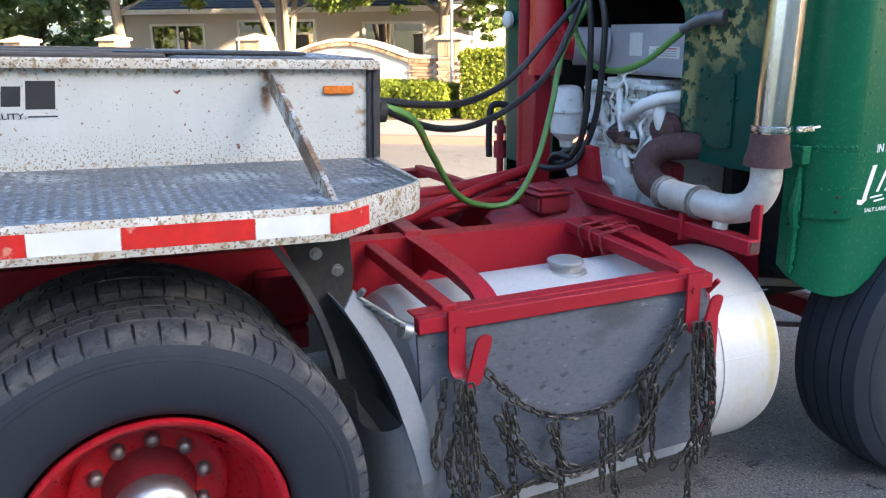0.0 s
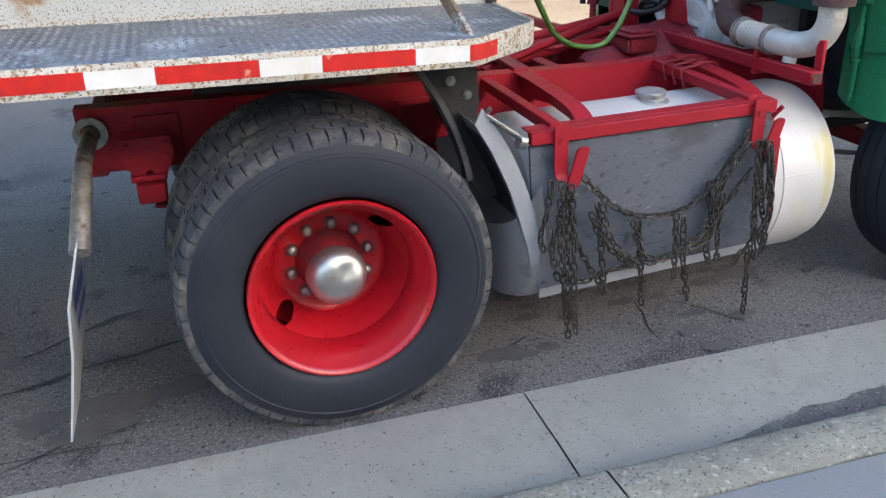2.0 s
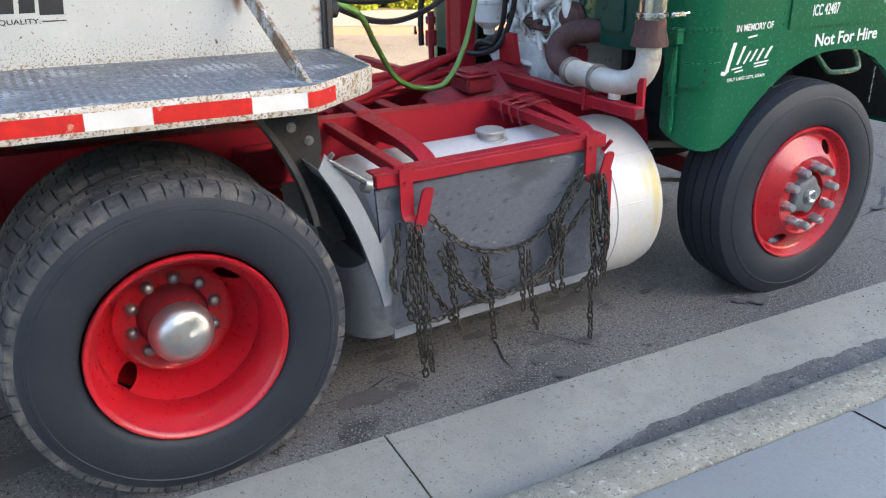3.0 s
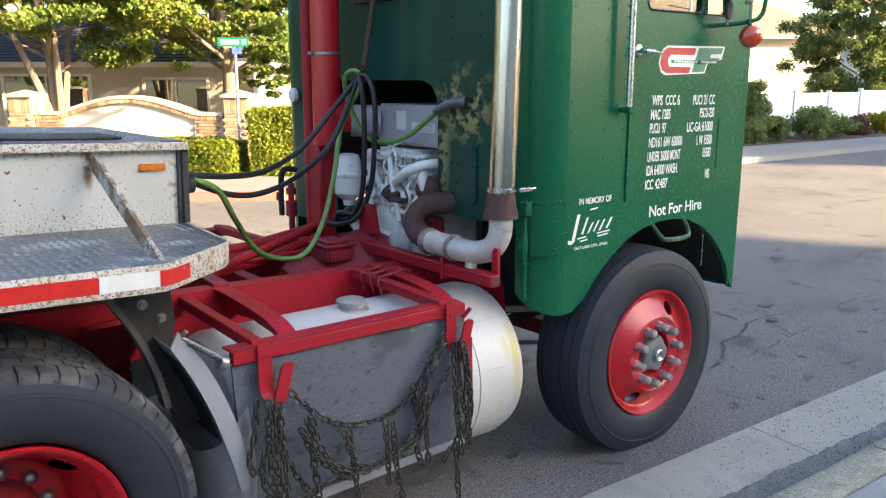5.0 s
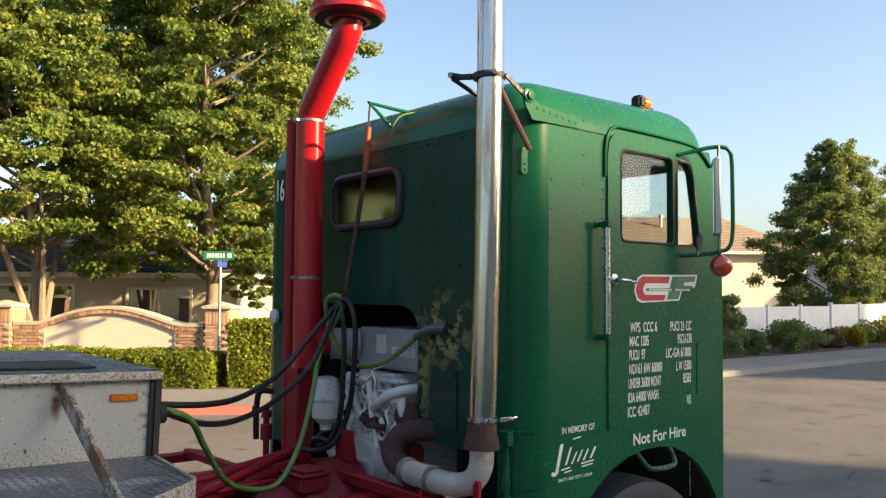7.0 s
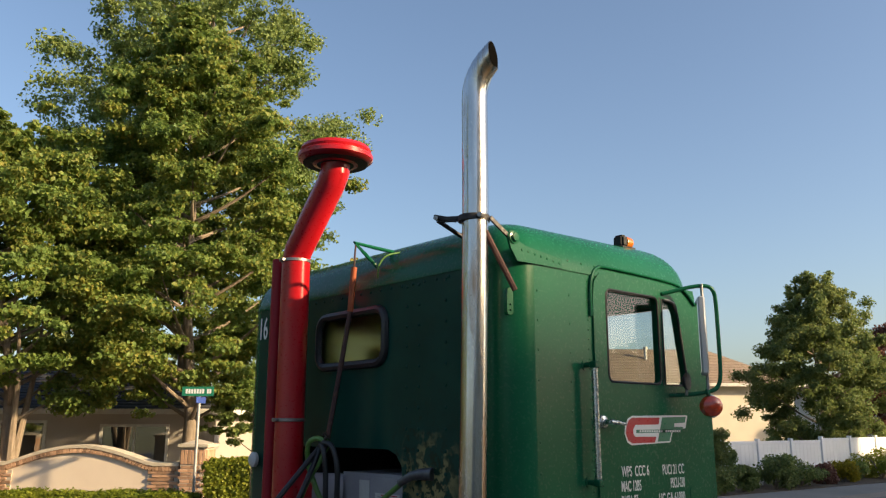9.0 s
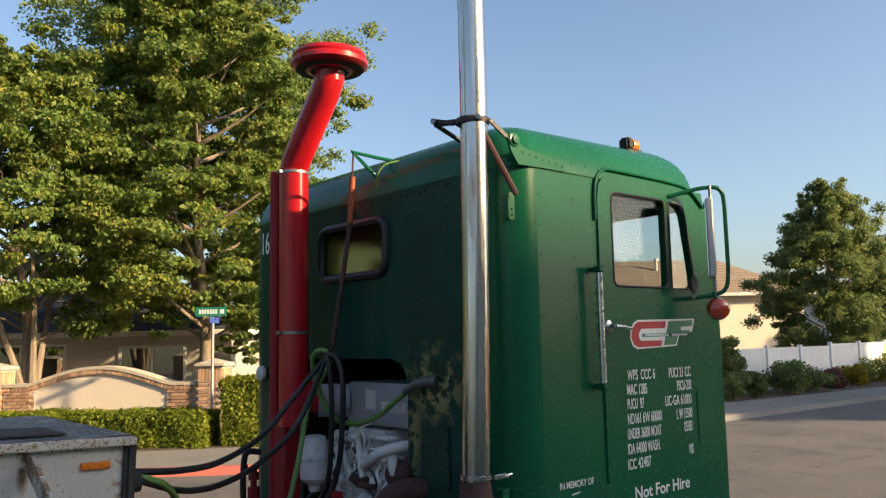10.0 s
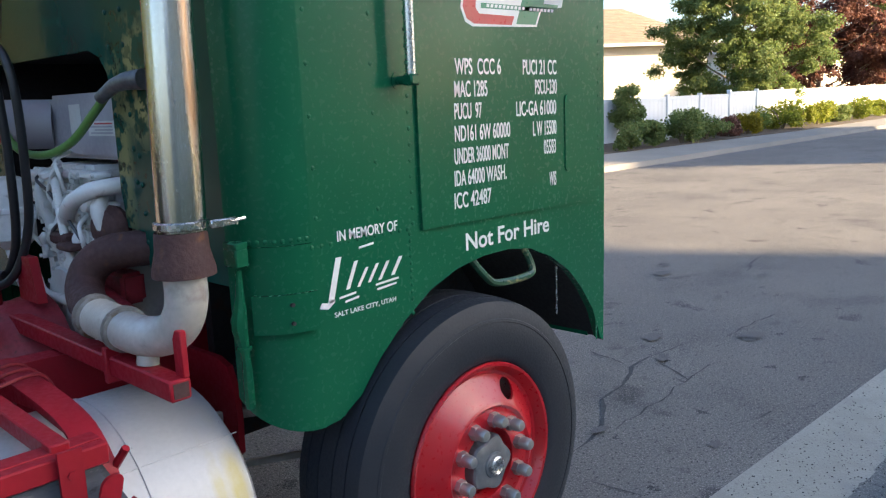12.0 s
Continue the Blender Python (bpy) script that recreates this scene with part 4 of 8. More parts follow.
plate(bm, [(1.820, 0.76), (1.838, 0.77), (1.846, 0.44), (1.80, 0.345), (1.67, 0.33), (1.68, 0.375), (1.77, 0.39), (1.828, 0.45)], [], lambda u, v, w: (u, 0.040 + w, v), 0.02)
part("panel_edge", bm, M["red"], truck)
bm = B()
plate(bm, [(0.80, 0.255), (1.82, 0.285), (1.82, 0.33), (0.80, 0.31)], [], lambda u, v, w: (u, 0.052 + w, v), 0.05)
part("panel_sill", bm, M["shield"], truck)
# box arms, strap ends and hooks
for x in (0.85, 1.685):
    bm = B()
    beam(bm, (x - 0.005, 0.72, 0.955), (x, 0.045, 0.935), 0.045, 0.045)
    part("rail_arm", bm, M["red"], truck)
    bm = B()
    P = spline([(x, 0.0, 0.955), (x, -0.002, 0.88), (x, -0.002, 0.80), (x + 0.006, -0.008, 0.77), (x + 0.014, -0.022, 0.757)], 5)
    prev = None
    for p in P:
        row = [bm.verts.new(p + Vector((dx, dy, 0))) for dx, dy in ((-0.026, -0.005), (0.026, -0.005), (0.026, 0.005), (-0.026, 0.005))]
        if prev:
            for i in range(4):
                bm.faces.new((prev[i], prev[(i + 1) % 4], row[(i + 1) % 4], row[i]))
        else:
            bm.faces.new(row)
        prev = row
    bm.faces.new(prev)
    part("strap_end", bm, M["red"], truck)
    bm = B()
    plate(bm, rrect(-0.024, 0.024, -0.075, 0.075, 0.02), [], lambda u, v, w, x=x: Vector((x + 0.055 + 0.28 * v, -0.036 + w, 0.805)) + Vector((u, 0, v)), 0.010)
    part("chain_hook", bm, M["red"], truck)
    bm = B()
    rod(bm, (x, -0.012, 0.90), (x, 0.0, 0.90), 0.011, 6)
    part("bolt", bm, M["red"], truck)


def arched(x, w):
    bm = B()
    P = [(0.72, 0.80), (0.72, 0.975), (0.62, 0.975), (0.30, 0.955), (0.16, 0.925), (0.075, 0.86), (0.05, 0.80), (0.095, 0.795), (0.15, 0.855), (0.25, 0.90), (0.42, 0.915), (0.58, 0.90), (0.66, 0.85)]
    plate(bm, P, [], lambda u, v, t, x=x: (x - 0.008 + t, u, v), 0.016)
    top = spline([(x, 0.72, 0.978), (x, 0.55, 0.974), (x, 0.30, 0.958), (x, 0.16, 0.928), (x, 0.075, 0.862), (x, 0.048, 0.80)], 4)
    prev = None
    for p in top:
        row = [bm.verts.new(p + Vector((dx, 0, dz))) for dx, dz in ((-w, 0), (w, 0), (w, 0.008), (-w, 0.008))]
        if prev:
            for i in range(4):
                bm.faces.new((prev[i], prev[(i + 1) % 4], row[(i + 1) % 4], row[i]))
        else:
            bm.faces.new(row)
        prev = row
    bm.faces.new(prev)
    rod(bm, (x + 0.03, 0.08, 0.84), (x + 0.05, 0.04, 0.90), 0.010, 6)
    part("tank_bracket", bm, M["red"], truck, "red arched tank bracket")


arched(1.015, 0.036)
arched(1.775, 0.036)
for k in range(3):
    bm = B()
    y = 0.60 - 0.07 * k
    tube(bm, spline([(1.66, y, 0.90), (1.64, y, 0.975), (1.70, y - 0.01, 0.992), (1.80, y, 0.995), (1.84, y, 0.93)], 4), 0.006, 6)
    part("wire_tie", bm, M["red_dusty"], truck)

# splash shield in front of the rear wheel, black lining on the wheel's side
GUARD = spline([(0.533, 0, 0.998), (0.600, 0, 0.875), (0.662, 0, 0.730), (0.703, 0, 0.600), (0.732, 0, 0.500), (0.750, 0, 0.420)], 5)
def guard_sheet(curve, y0, y1, t):
    bm = B()
    rows = [[bm.verts.new(p + Vector((dx, y, 0.0))) for y, dx in ((y0, 0.0), (y1, 0.0), (y1, t), (y0, t))] for p in curve]
    for a, b in zip(rows, rows[1:]):
        for i in range(4):
            bm.faces.new((a[i], b[i], b[(i + 1) % 4], a[(i + 1) % 4]))
    bm.faces.new(rows[0]), bm.faces.new(rows[-1])
    return bm


part("splash_shield", guard_sheet(GUARD, 0.028, 0.62, 0.004), M["shield"], truck, "curved silver splash shield")
part("shield_lining", guard_sheet([p + Vector((-0.007, 0, 0)) for p in GUARD if 0.615 < p.z < 0.965], 0.030, 0.61, 0.004), M["hose_rubber"], truck, "black rubber lining")
bm = B()
lip = [(p.x, p.z) for p in GUARD] + [(p.x, p.z) for p in reversed(spline([(0.560, 0, 1.050), (0.600, 0, 0.995), (0.655, 0, 0.905), (0.705, 0, 0.795), (0.745, 0, 0.680), (0.772, 0, 0.560), (0.785, 0, 0.430)], 4))]
plate(bm, lip, [], lambda u, v, w: (u, 0.016 + w + 0.05 * max(0.0, 0.55 - v), v), 0.008)
part("shield_lip", bm, M["shield"], truck)
bm = B()
rows = []
for p in spline([(0.812, 0.036, 0.74), (0.765, 0.026, 0.69), (0.70, 0.045, 0.61), (0.645, 0.12, 0.575), (0.615, 0.25, 0.58), (0.605, 0.50, 0.60)], 5):
    low = 0.275 + 0.04 * max(0.0, 0.66 - p.x) / 0.06 * 0.3
    rows.append([bm.verts.new((p.x + 0.012 * math.sin(k * 0.8), p.y + (0.03 if k == 0 else 0.0), low + (p.z - low) * k / 5)) for k in range(6)])
for a, b in zip(rows, rows[1:]):
    for k in range(5):
        bm.faces.new((a[k], b[k], b[k + 1], a[k + 1]))
bmesh.ops.solidify(bm, geom=bm.faces[:], thickness=0.004)
part("tank_end_cover", bm, M["shield"], truck, "dented silver sheet beside the tank")
bm = B()
tube(bm, [(0.585 + 0.0008 * i, 0.014 - 0.0002 * i + 0.0085 * math.cos(i * 1.2), 1.012 - 0.0006 * i + 0.0085 * math.sin(i * 1.2)) for i in range(140)], 0.0022, 5)
part("coil_spring", bm, M["dark_steel"], truck, "thin bright coil spring")
bm = B()
tube(bm, [(0.685, 0.0, 0.925), (0.71, 0.0, 0.915)], 0.026, 14), rod(bm, (0.57, 0.02, 1.03), (0.70, -0.01, 0.935), 0.006, 8), rod(bm, (0.575, 0.015, 1.035), (0.585, 0.005, 1.05), 0.009, 8)
part("spring_anchor", bm, M["steel"], truck)
bm = B()
plate(bm, [(0.40, 1.20), (0.60, 1.20), (0.612, 1.03), (0.600, 0.985), (0.650, 0.85), (0.690, 0.66), (0.62, 0.66), (0.560, 0.755), (0.508, 0.93), (0.455, 1.06)], [], lambda u, v, w: (u, 0.18 + w, v), 0.03)
bracket = part("flap_bracket", bm, M["dark"], truck, "black steel flap bracket")
for x, z in ((0.505, 1.115), (0.565, 1.06)):
    bm = B()
    rod(bm, (x, 0.166, z), (x, 0.182, z), 0.011, 6), rod(bm, (x, 0.176, z), (x, 0.1815, z), 0.018, 12)
    part("bolt", bm, M["steel"], bracket)
for a, b, r in (((2.20, 0.45, 0.735), (2.70, 0.45, 0.655), 0.022), ((2.20, 0.50, 0.55), (2.75, 0.50, 0.44), 0.016)):
    bm = B()
    beam(bm, a, b, r, r * 1.5)
    part("steering_rod", bm, M["flex"], truck)
bm = B()
rows = []
for p in spline([(0.375, 0, 1.175), (0.445, 0, 1.06), (0.498, 0, 0.94), (0.530, 0, 0.83), (0.542, 0, 0.765)], 5):
    rows.append([bm.verts.new(p + Vector((dx, y, 0))) for y, dx in ((0.10, -0.011), (0.10, 0.011), (0.16, 0.011), (0.16, -0.011))])
for a, b in zip(rows, rows[1:]):
    for i in range(4):
        bm.faces.new((a[i], b[i], b[(i + 1) % 4], a[(i + 1) % 4]))
bm.faces.new(rows[0]), bm.faces.new(rows[-1])
part("rubber_flap", bm, M["old_rubber"], truck, "black rubber flap before the wheel")

# rear mud flap on its bent pipe
bm = B()
tube(bm, spline([(-0.738, 0.72, 0.945), (-0.742, 0.50, 0.943), (-0.748, 0.36, 0.925), (-0.752, 0.27, 0.885), (-0.765, 0.18, 0.81)], 5), 0.030, 14)
hanger = part("flap_hanger", bm, M["zinc"], truck, "rusty bent flap hanger pipe")
bm = B()
rod(bm, (-0.752, 0.27, 0.885), (-0.782, 0.085, 0.728), 0.033, 16)
part("pipe_sleeve", bm, M["zinc"], hanger, "bright galvanised sleeve")
bm = B()
lathe(bm, [(0.036, 0), (0.062, 0.002), (0.062, 0.016), (0.036, 0.018)], Matrix.Translation((-0.739, 0.70, 0.945)) @ axes((0, -1, 0)), 20)
part("flange", bm, M["zinc"], hanger)
def flap_x(z):
    return float(np.interp(z, (0.056, 0.373, 0.56, 0.747, 0.79), (-0.945, -0.874, -0.847, -0.786, -0.772)))


bm = B()
rows = []
for k in range(14):
    z = 0.775 - 0.0553 * k
    rows.append([bm.verts.new((flap_x(z) + 0.015 * (y - 0.2) + d, y, z + 0.10 * max(0.0, y - 0.25) * (k / 13))) for y, d in ((0.055, -0.004), (0.055, 0.004), (0.30, 0.006), (0.60, 0.004), (0.60, -0.004), (0.30, -0.002))])
for a, b in zip(rows, rows[1:]):
    for i in range(6):
        bm.faces.new((a[i], b[i], b[(i + 1) % 6], a[(i + 1) % 6]))
bm.faces.new(rows[0]), bm.faces.new(rows[-1])
flap = part("mud_flap", bm, M["white_plastic"], truck, "white plastic mud flap with blue print")
for z0, z1, y0, y1 in ((0.60, 0.63, 0.14, 0.46), (0.50, 0.56, 0.12, 0.40), (0.42, 0.46, 0.16, 0.44)):
    bm = B()
    rows = [[bm.verts.new((flap_x(z) + 0.0125 + 0.015 * (y - 0.2), y, z)) for y in (y0, y1)] for z in (z1, (z0 + z1) / 2, z0)]
    for a, b in zip(rows, rows[1:]):
        bm.faces.new((a[0], b[0], b[1], a[1]))
    part("print_bar", bm, M["blue_print"], flap)


# ---- the cab ----
SIDE = lambda u, v, w: (u, w, v)             # the kerb side, w inwards
FAR = lambda u, v, w: (u, 2.38 - w, v)
REAR = lambda u, v, w: (2.20 + w, u, v)      # the rear wall, w forwards
ARCH = [(2.42, 0.785), (2.50, 0.835), (2.58, 0.925), (2.68, 1.01), (2.80, 1.085), (2.92, 1.128), (3.05, 1.148), (3.18, 1.150), (3.30, 1.133), (3.42, 1.085), (3.53, 1.015), (3.62, 0.925), (3.69, 0.83), (3.745, 0.70)]
WALL = [(2.36, 0.78), *ARCH, (3.765, 0.685), (3.775, 1.30), (3.775, 2.05), (3.72, 2.45), (3.66, 2.70), (2.36, 2.70)]
DOOR = [(2.765, 1.275), (3.70, 1.262), (3.705, 1.9), (3.69, 2.20), (3.63, 2.48), (3.57, 2.62), (3.50, 2.685), (3.40, 2.705), (2.90, 2.715), (2.82, 2.70), (2.778, 2.655), (2.765, 2.58)]
PANE = rrect(2.865, 3.30, 2.175, 2.625, 0.035)
VENT = [(3.335, 2.175), (3.51, 2.175), (3.535, 2.20), (3.53, 2.26), (3.475, 2.56), (3.44, 2.61), (3.40, 2.622), (3.335, 2.622)]
for f, name in ((SIDE, "near"), (FAR, "far")):
    bm = B()
    plate(bm, WALL, [PANE, VENT], f, 0.03)
    wall = part("cab_side", bm, M["green"], truck, "green painted cab side")
    bm = B()
    plate(bm, DOOR, [PANE, VENT], lambda u, v, w, f=f: f(u, v, -0.010 + w), 0.010)
    door = part("door", bm, M["green"], truck, "closed green cab door with lettering" if f is SIDE else "closed green cab door")
    # raised drip moulding round the door's head
    bm = B()
    tube(bm, spline([f(u, v, -0.008) for u, v in ((2.748, 2.48), (2.748, 2.60), (2.765, 2.68), (2.81, 2.722), (2.90, 2.735), (3.40, 2.725), (3.55, 2.695), (3.66, 2.62))], 5), 0.009, 8)
    part("drip_moulding", bm, M["green"], truck)
    bm = B()
    for lp in (PANE, VENT):
        tube(bm, [f(u, v, -0.008) for u, v in lp], 0.007, 6, True)
    tube(bm, [f(3.318, v, -0.006) for v in (2.17, 2.40, 2.63)], 0.007, 6)
    part("window_rubber", bm, M["hose_rubber"], door)
    bm = B()
    tube(bm, spline([f(u, v, -0.010) for u, v in ((3.50, 2.19), (3.535, 2.20), (3.53, 2.27), (3.475, 2.57), (3.43, 2.615), (3.36, 2.622))], 4), 0.006, 6)
    part("vent_frame", bm, M["steel"], door)
    for lp, nm in ((PANE, "window_pane"), (VENT, "vent_pane")):
        bm = B()
        plate(bm, lp, [], lambda u, v, w, f=f: f(u, v, 0.006 + w), 0.004)
        g = part(nm, bm, M["glass"], door)
        g.visible_shadow = False
# rear corners, rounded
for y0, s in ((0.0, 1), (2.38, -1)):
    bm = B()
    rows = []
    for i in range(11):
        a = radians(9 * i)
        rows.append([(2.36 - 0.16 * math.sin(a), y0 + s * (0.16 - 0.16 * math.cos(a)))])
    for z0, z1 in ((1.30, 2.70), (0.80, 1.2985)):
        vs = [[bm.verts.new((x, y, z)) for z in (z0, z1)] + [bm.verts.new((x + 0.02 * math.sin(radians(9 * i)), y + s * 0.02 * math.cos(radians(9 * i)), z)) for z in (z1, z0)] for i, ((x, y),) in enumerate(rows)]
        if z0 < 1:
            for i, v in enumerate(vs):
                k = max(0.0, 1 - i / 8)
                v[0].co.z = v[3].co.z = 0.78 + 0.10 * (i / 10) ** 2
        for a, b in zip(vs, vs[1:]):
            for i in range(4):
                bm.faces.new((a[i], b[i], b[(i + 1) % 4], a[(i + 1) % 4]))
    part("cab_corner", bm, M["green"], truck)
# rear wall with the window and the engine's opening
TUNNEL = [(0.60, 1.19), (0.602, 1.30), (0.715, 1.305), (0.738, 1.42), (0.735, 1.70), (0.747, 1.775), (0.79, 1.826), (0.86, 1.85), (1.64, 1.85), (1.69, 1.83), (1.72, 1.78), (1.72, 0.98)]
RWIN = rrect(0.888, 1.512, 2.282, 2.562, 0.075)
bm = B()
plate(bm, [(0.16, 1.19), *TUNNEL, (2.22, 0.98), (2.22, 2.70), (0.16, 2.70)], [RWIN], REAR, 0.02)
rear = part("cab_rear", bm, M["green_back"], truck, "scuffed green cab rear wall, darkened as its shaded side")
bm = B()
tube(bm, [(2.195, u, v) for u, v in RWIN], 0.024, 8, True)
part("window_rubber", bm, M["hose_rubber"], rear)
bm = B()
plate(bm, RWIN, [], lambda u, v, w: REAR(u, v, 0.004 + w), 0.005)
part("window_pane", bm, M["rear_glass"], rear).visible_shadow = False
bm = B()
lathe(bm, [(0.0085, 0), (0.0075, 0.0035), (0.004, 0.0055), (0, 0.006)], Matrix(), 8)
RIVET = {"back": finish(bm, "rivet", M["green_back"])}
bm = B()
lathe(bm, [(0.0075, 0), (0.0065, 0.0020), (0.0035, 0.0034), (0, 0.0038)], Matrix(), 8)
RIVET["side"] = finish(bm, "rivet", M["green"])
for y in (0.42, 0.62, 0.715, 1.80, 2.1):
    for k in range(13):
        part("rivet", RIVET["back"], None, rear, m=Matrix.Translation((2.199, y, 1.45 + 0.10 * k)) @ axes((-1, 0, 0)))
for k in range(22):
    part("rivet", RIVET["back"], None, rear, m=Matrix.Translation((2.199, 0.22 + 0.09 * k, 2.66)) @ axes((-1, 0, 0)))
bm = B()
plate(bm, rrect(0.43, 0.585, 1.26, 1.545, 0.02), [], lambda u, v, w: REAR(u, v, -0.010 + w), 0.010)
cover = part("access_cover", bm, M["green_back"], rear)
for u, v in ((0.445, 1.275), (0.570, 1.275), (0.445, 1.53), (0.570, 1.53), (0.445, 1.36), (0.445, 1.445), (0.570, 1.36), (0.570, 1.445)):
    part("rivet", RIVET["back"], None, cover, m=Matrix.Translation((2.189, u, v)) @ axes((-1, 0, 0)))
# front wall with the windscreen
FRONT = lambda u, v, w: (3.77 - w - 0.13 * max(0.0, v - 2.0), u, v)
bm = B()
plate(bm, [(0.06, 0.70), (2.32, 0.70), (2.32, 2.0), (2.32, 2.70), (0.06, 2.70), (0.06, 2.0)], [rrect(0.09, 1.16, 1.96, 2.62, 0.06), rrect(1.22, 2.29, 1.96, 2.62, 0.06)], FRONT, 0.03)
front = part("cab_front", bm, M["green"], truck)
for u0, u1 in ((0.09, 1.16), (1.22, 2.29)):
    bm = B()
    plate(bm, rrect(u0, u1, 1.96, 2.62, 0.06), [], lambda u, v, w: FRONT(u, v, 0.012 + w), 0.005)
    part("windscreen", bm, M["glass"], front).visible_shadow = False
for y0, s in ((0.0, 1), (2.38, -1)):
    bm = B()
    vs = []
    for i in range(7):
        a = radians(15 * i)
        col = []
        for z in (0.70, 1.3, 2.0, 2.70):
            lean = 0.13 * max(0.0, z - 2.0)
            col.append(bm.verts.new((3.71 - lean + 0.07 * math.sin(a), y0 + s * (0.07 - 0.07 * math.cos(a)), z)))
        vs.append(col)
    for a, b in zip(vs, vs[1:]):
        for i in range(3):
            bm.faces.new((a[i], a[i + 1], b[i + 1], b[i]))
    part("front_corner", bm, M["green"], truck)
# roof, a crowned shell
bm = B()
rings = []
steps = [(-0.006, 0.0, 2.682), (-0.006, 0.0, 2.70)] + [(0.24 * (1 - math.cos(radians(a))), 0, 2.70 + 0.215 * math.sin(radians(a))) for a in (12, 24, 36, 48, 60, 72, 84)] + [(0.34, 0, 2.932), (0.50, 0, 2.952), (0.68, 0, 2.962)]
for d, _, z in steps:
    ring = []
    x0, x1, y0, y1 = 2.20 + d * 0.8, 3.68 - d * 0.75, d, 2.38 - d
    rr = max(0.16 - d * 0.25, 0.05)
    for u, v in rrect(x0, x1, y0, y1, rr, 6):
        k = (u - 2.2) / 1.5
        ring.append(bm.verts.new((u, v, z + 0.04 * k * max(0.0, (z - 2.70) / 0.25) - 0.05 * max(0.0, k - 0.75) * 4 * max(0.0, (z - 2.70) / 0.25) * 0.5)))
    rings.append(ring)
for a, b in zip(rings, rings[1:]):
    for i in range(len(a)):
        j = (i + 1) % len(a)
        bm.faces.new((a[i], a[j], b[j], b[i]))
bm.faces.new(rings[-1])
part("roof", bm, M["green"], truck, "crowned green cab roof", angle=60)
bm = B()
# the upright sheet at x 2.50 is added to shade the cab's inside
box(bm, 2.95, 3.74, 0.03, 2.35, 1.16, 1.18), box(bm, 2.52, 2.95, 0.03, 0.74, 1.16, 1.18), box(bm, 2.50, 2.52, 0.03, 0.78, 0.80, 1.50), box(bm, 2.22, 2.95, 1.745, 2.35, 1.16, 1.18), box(bm, 3.22, 3.62, 0.85, 1.70, 1.18, 1.86, 0.03)
part("cab_floor", bm, M["dark"], truck)
for y in (0.48, 1.98):
    bm = B()
    box(bm, 2.55, 3.0, y - 0.25, y + 0.25, 1.45, 1.72, 0.04), box(bm, 2.42, 2.56, y - 0.25, y + 0.25, 1.60, 2.30, 0.04)
    part("seat", bm, M["dark"], truck, "dark cab seat")
bm = B()
tube(bm, [(3.32 - 0.08 * math.sin(a), 1.98 + 0.21 * math.cos(a), 2.06 + 0.19 * math.sin(a)) for a in [2 * math.pi * i / 28 for i in range(28)]], 0.012, 8, True)
rod(bm, (3.32, 1.98, 2.06), (3.55, 1.98, 1.60), 0.02, 8)
part("steering_wheel", bm, M["dark"], truck)
# pale round disc seen through the rear window, added as a plain shape
bm = B()
lathe(bm, [(0.055, 0.0), (0.050, 0.010), (0.030, 0.018), (0, 0.021)], Matrix.Translation((2.875, 1.91, 2.42)) @ axes((-0.6, -0.8, 0)), 20, True)
part("visor_disc", bm, M["trim"], truck, "small pale round disc inside the cab")
# wheel arch lining
bm = B()
rows = []
for u, v in [(2.36, 0.78), *ARCH]:
    rows.append([bm.verts.new((u, y, v + 0.004)) for y in (0.026, 0.62)])
for a, b in zip(rows, rows[1:]):
    bm.faces.new((a[0], b[0], b[1], a[1]))
part("arch_lining", bm, M["dark"], truck)
bm = B()
box(bm, 2.40, 3.74, 0.62, 0.66, 0.55, 1.14)
part("inner_wing", bm, M["dark_plate"], truck)
bm = B()
tube(bm, spline([(3.00, 0.03, 1.16), (3.05, -0.005, 1.08), (3.10, -0.015, 1.05), (3.26, -0.015, 1.045), (3.30, -0.005, 1.07), (3.27, 0.02, 1.16)], 6), 0.013, 8)
part("step_loop", bm, M["green_peel"], truck, "bent steel step in the wheel arch")
bm = B()
tube(bm, [(3.52, 0.05, 1.04 - 0.02 * i) for i in range(11)], [0.006 if i % 2 else 0.003 for i in range(11)], 6)
part("bead_chain", bm, M["chrome"], truck)
bm = B()
lathe(bm, [(0.05, 0), (0.05, 0.03), (0.03, 0.05), (0, 0.055)], Matrix.Translation((3.775, 0.12, 1.10)) @ axes((1, 0, 0)), 16)
part("headlamp", bm, M["chrome"], truck)
bm = B()
box(bm, 3.765, 3.825, 0.02, 0.10, 0.98, 1.14, 0.02)
part("bumper_stop", bm, M["green"], truck)
# lower skirt hinge, seams and side rivets
bm = B()
arc = [(2.36 - 0.176 * math.sin(radians(a)), 0.16 - 0.176 * math.cos(radians(a))) for a in (60, 50, 40, 30, 20, 10, 0)] 
rows = []
for i, (x, y) in enumerate(arc):
    a = radians(60 - 10 * i)
    rows.append([bm.verts.new((x + o * math.sin(a), y + o * math.cos(a), z)) for o, z in ((0.0, 1.068), (0.0, 1.172), (0.018, 1.172), (0.018, 1.068))])
for a, b in zip(rows, rows[1:]):
    for i in range(4):
        bm.faces.new((a[i], b[i], b[(i + 1) % 4], a[(i + 1) % 4]))
bm.faces.new(rows[0]), bm.faces.new(rows[-1])
hinge = part("skirt_hinge", bm, M["green"], truck, "green hinge plate bent round the corner")
for z in (1.095, 1.145):
    bm = B()
    rod(bm, (2.285, -0.0035, z), (2.285, 0.010, z), 0.006, 8)
    part("bolt", bm, M["dark"], hinge)
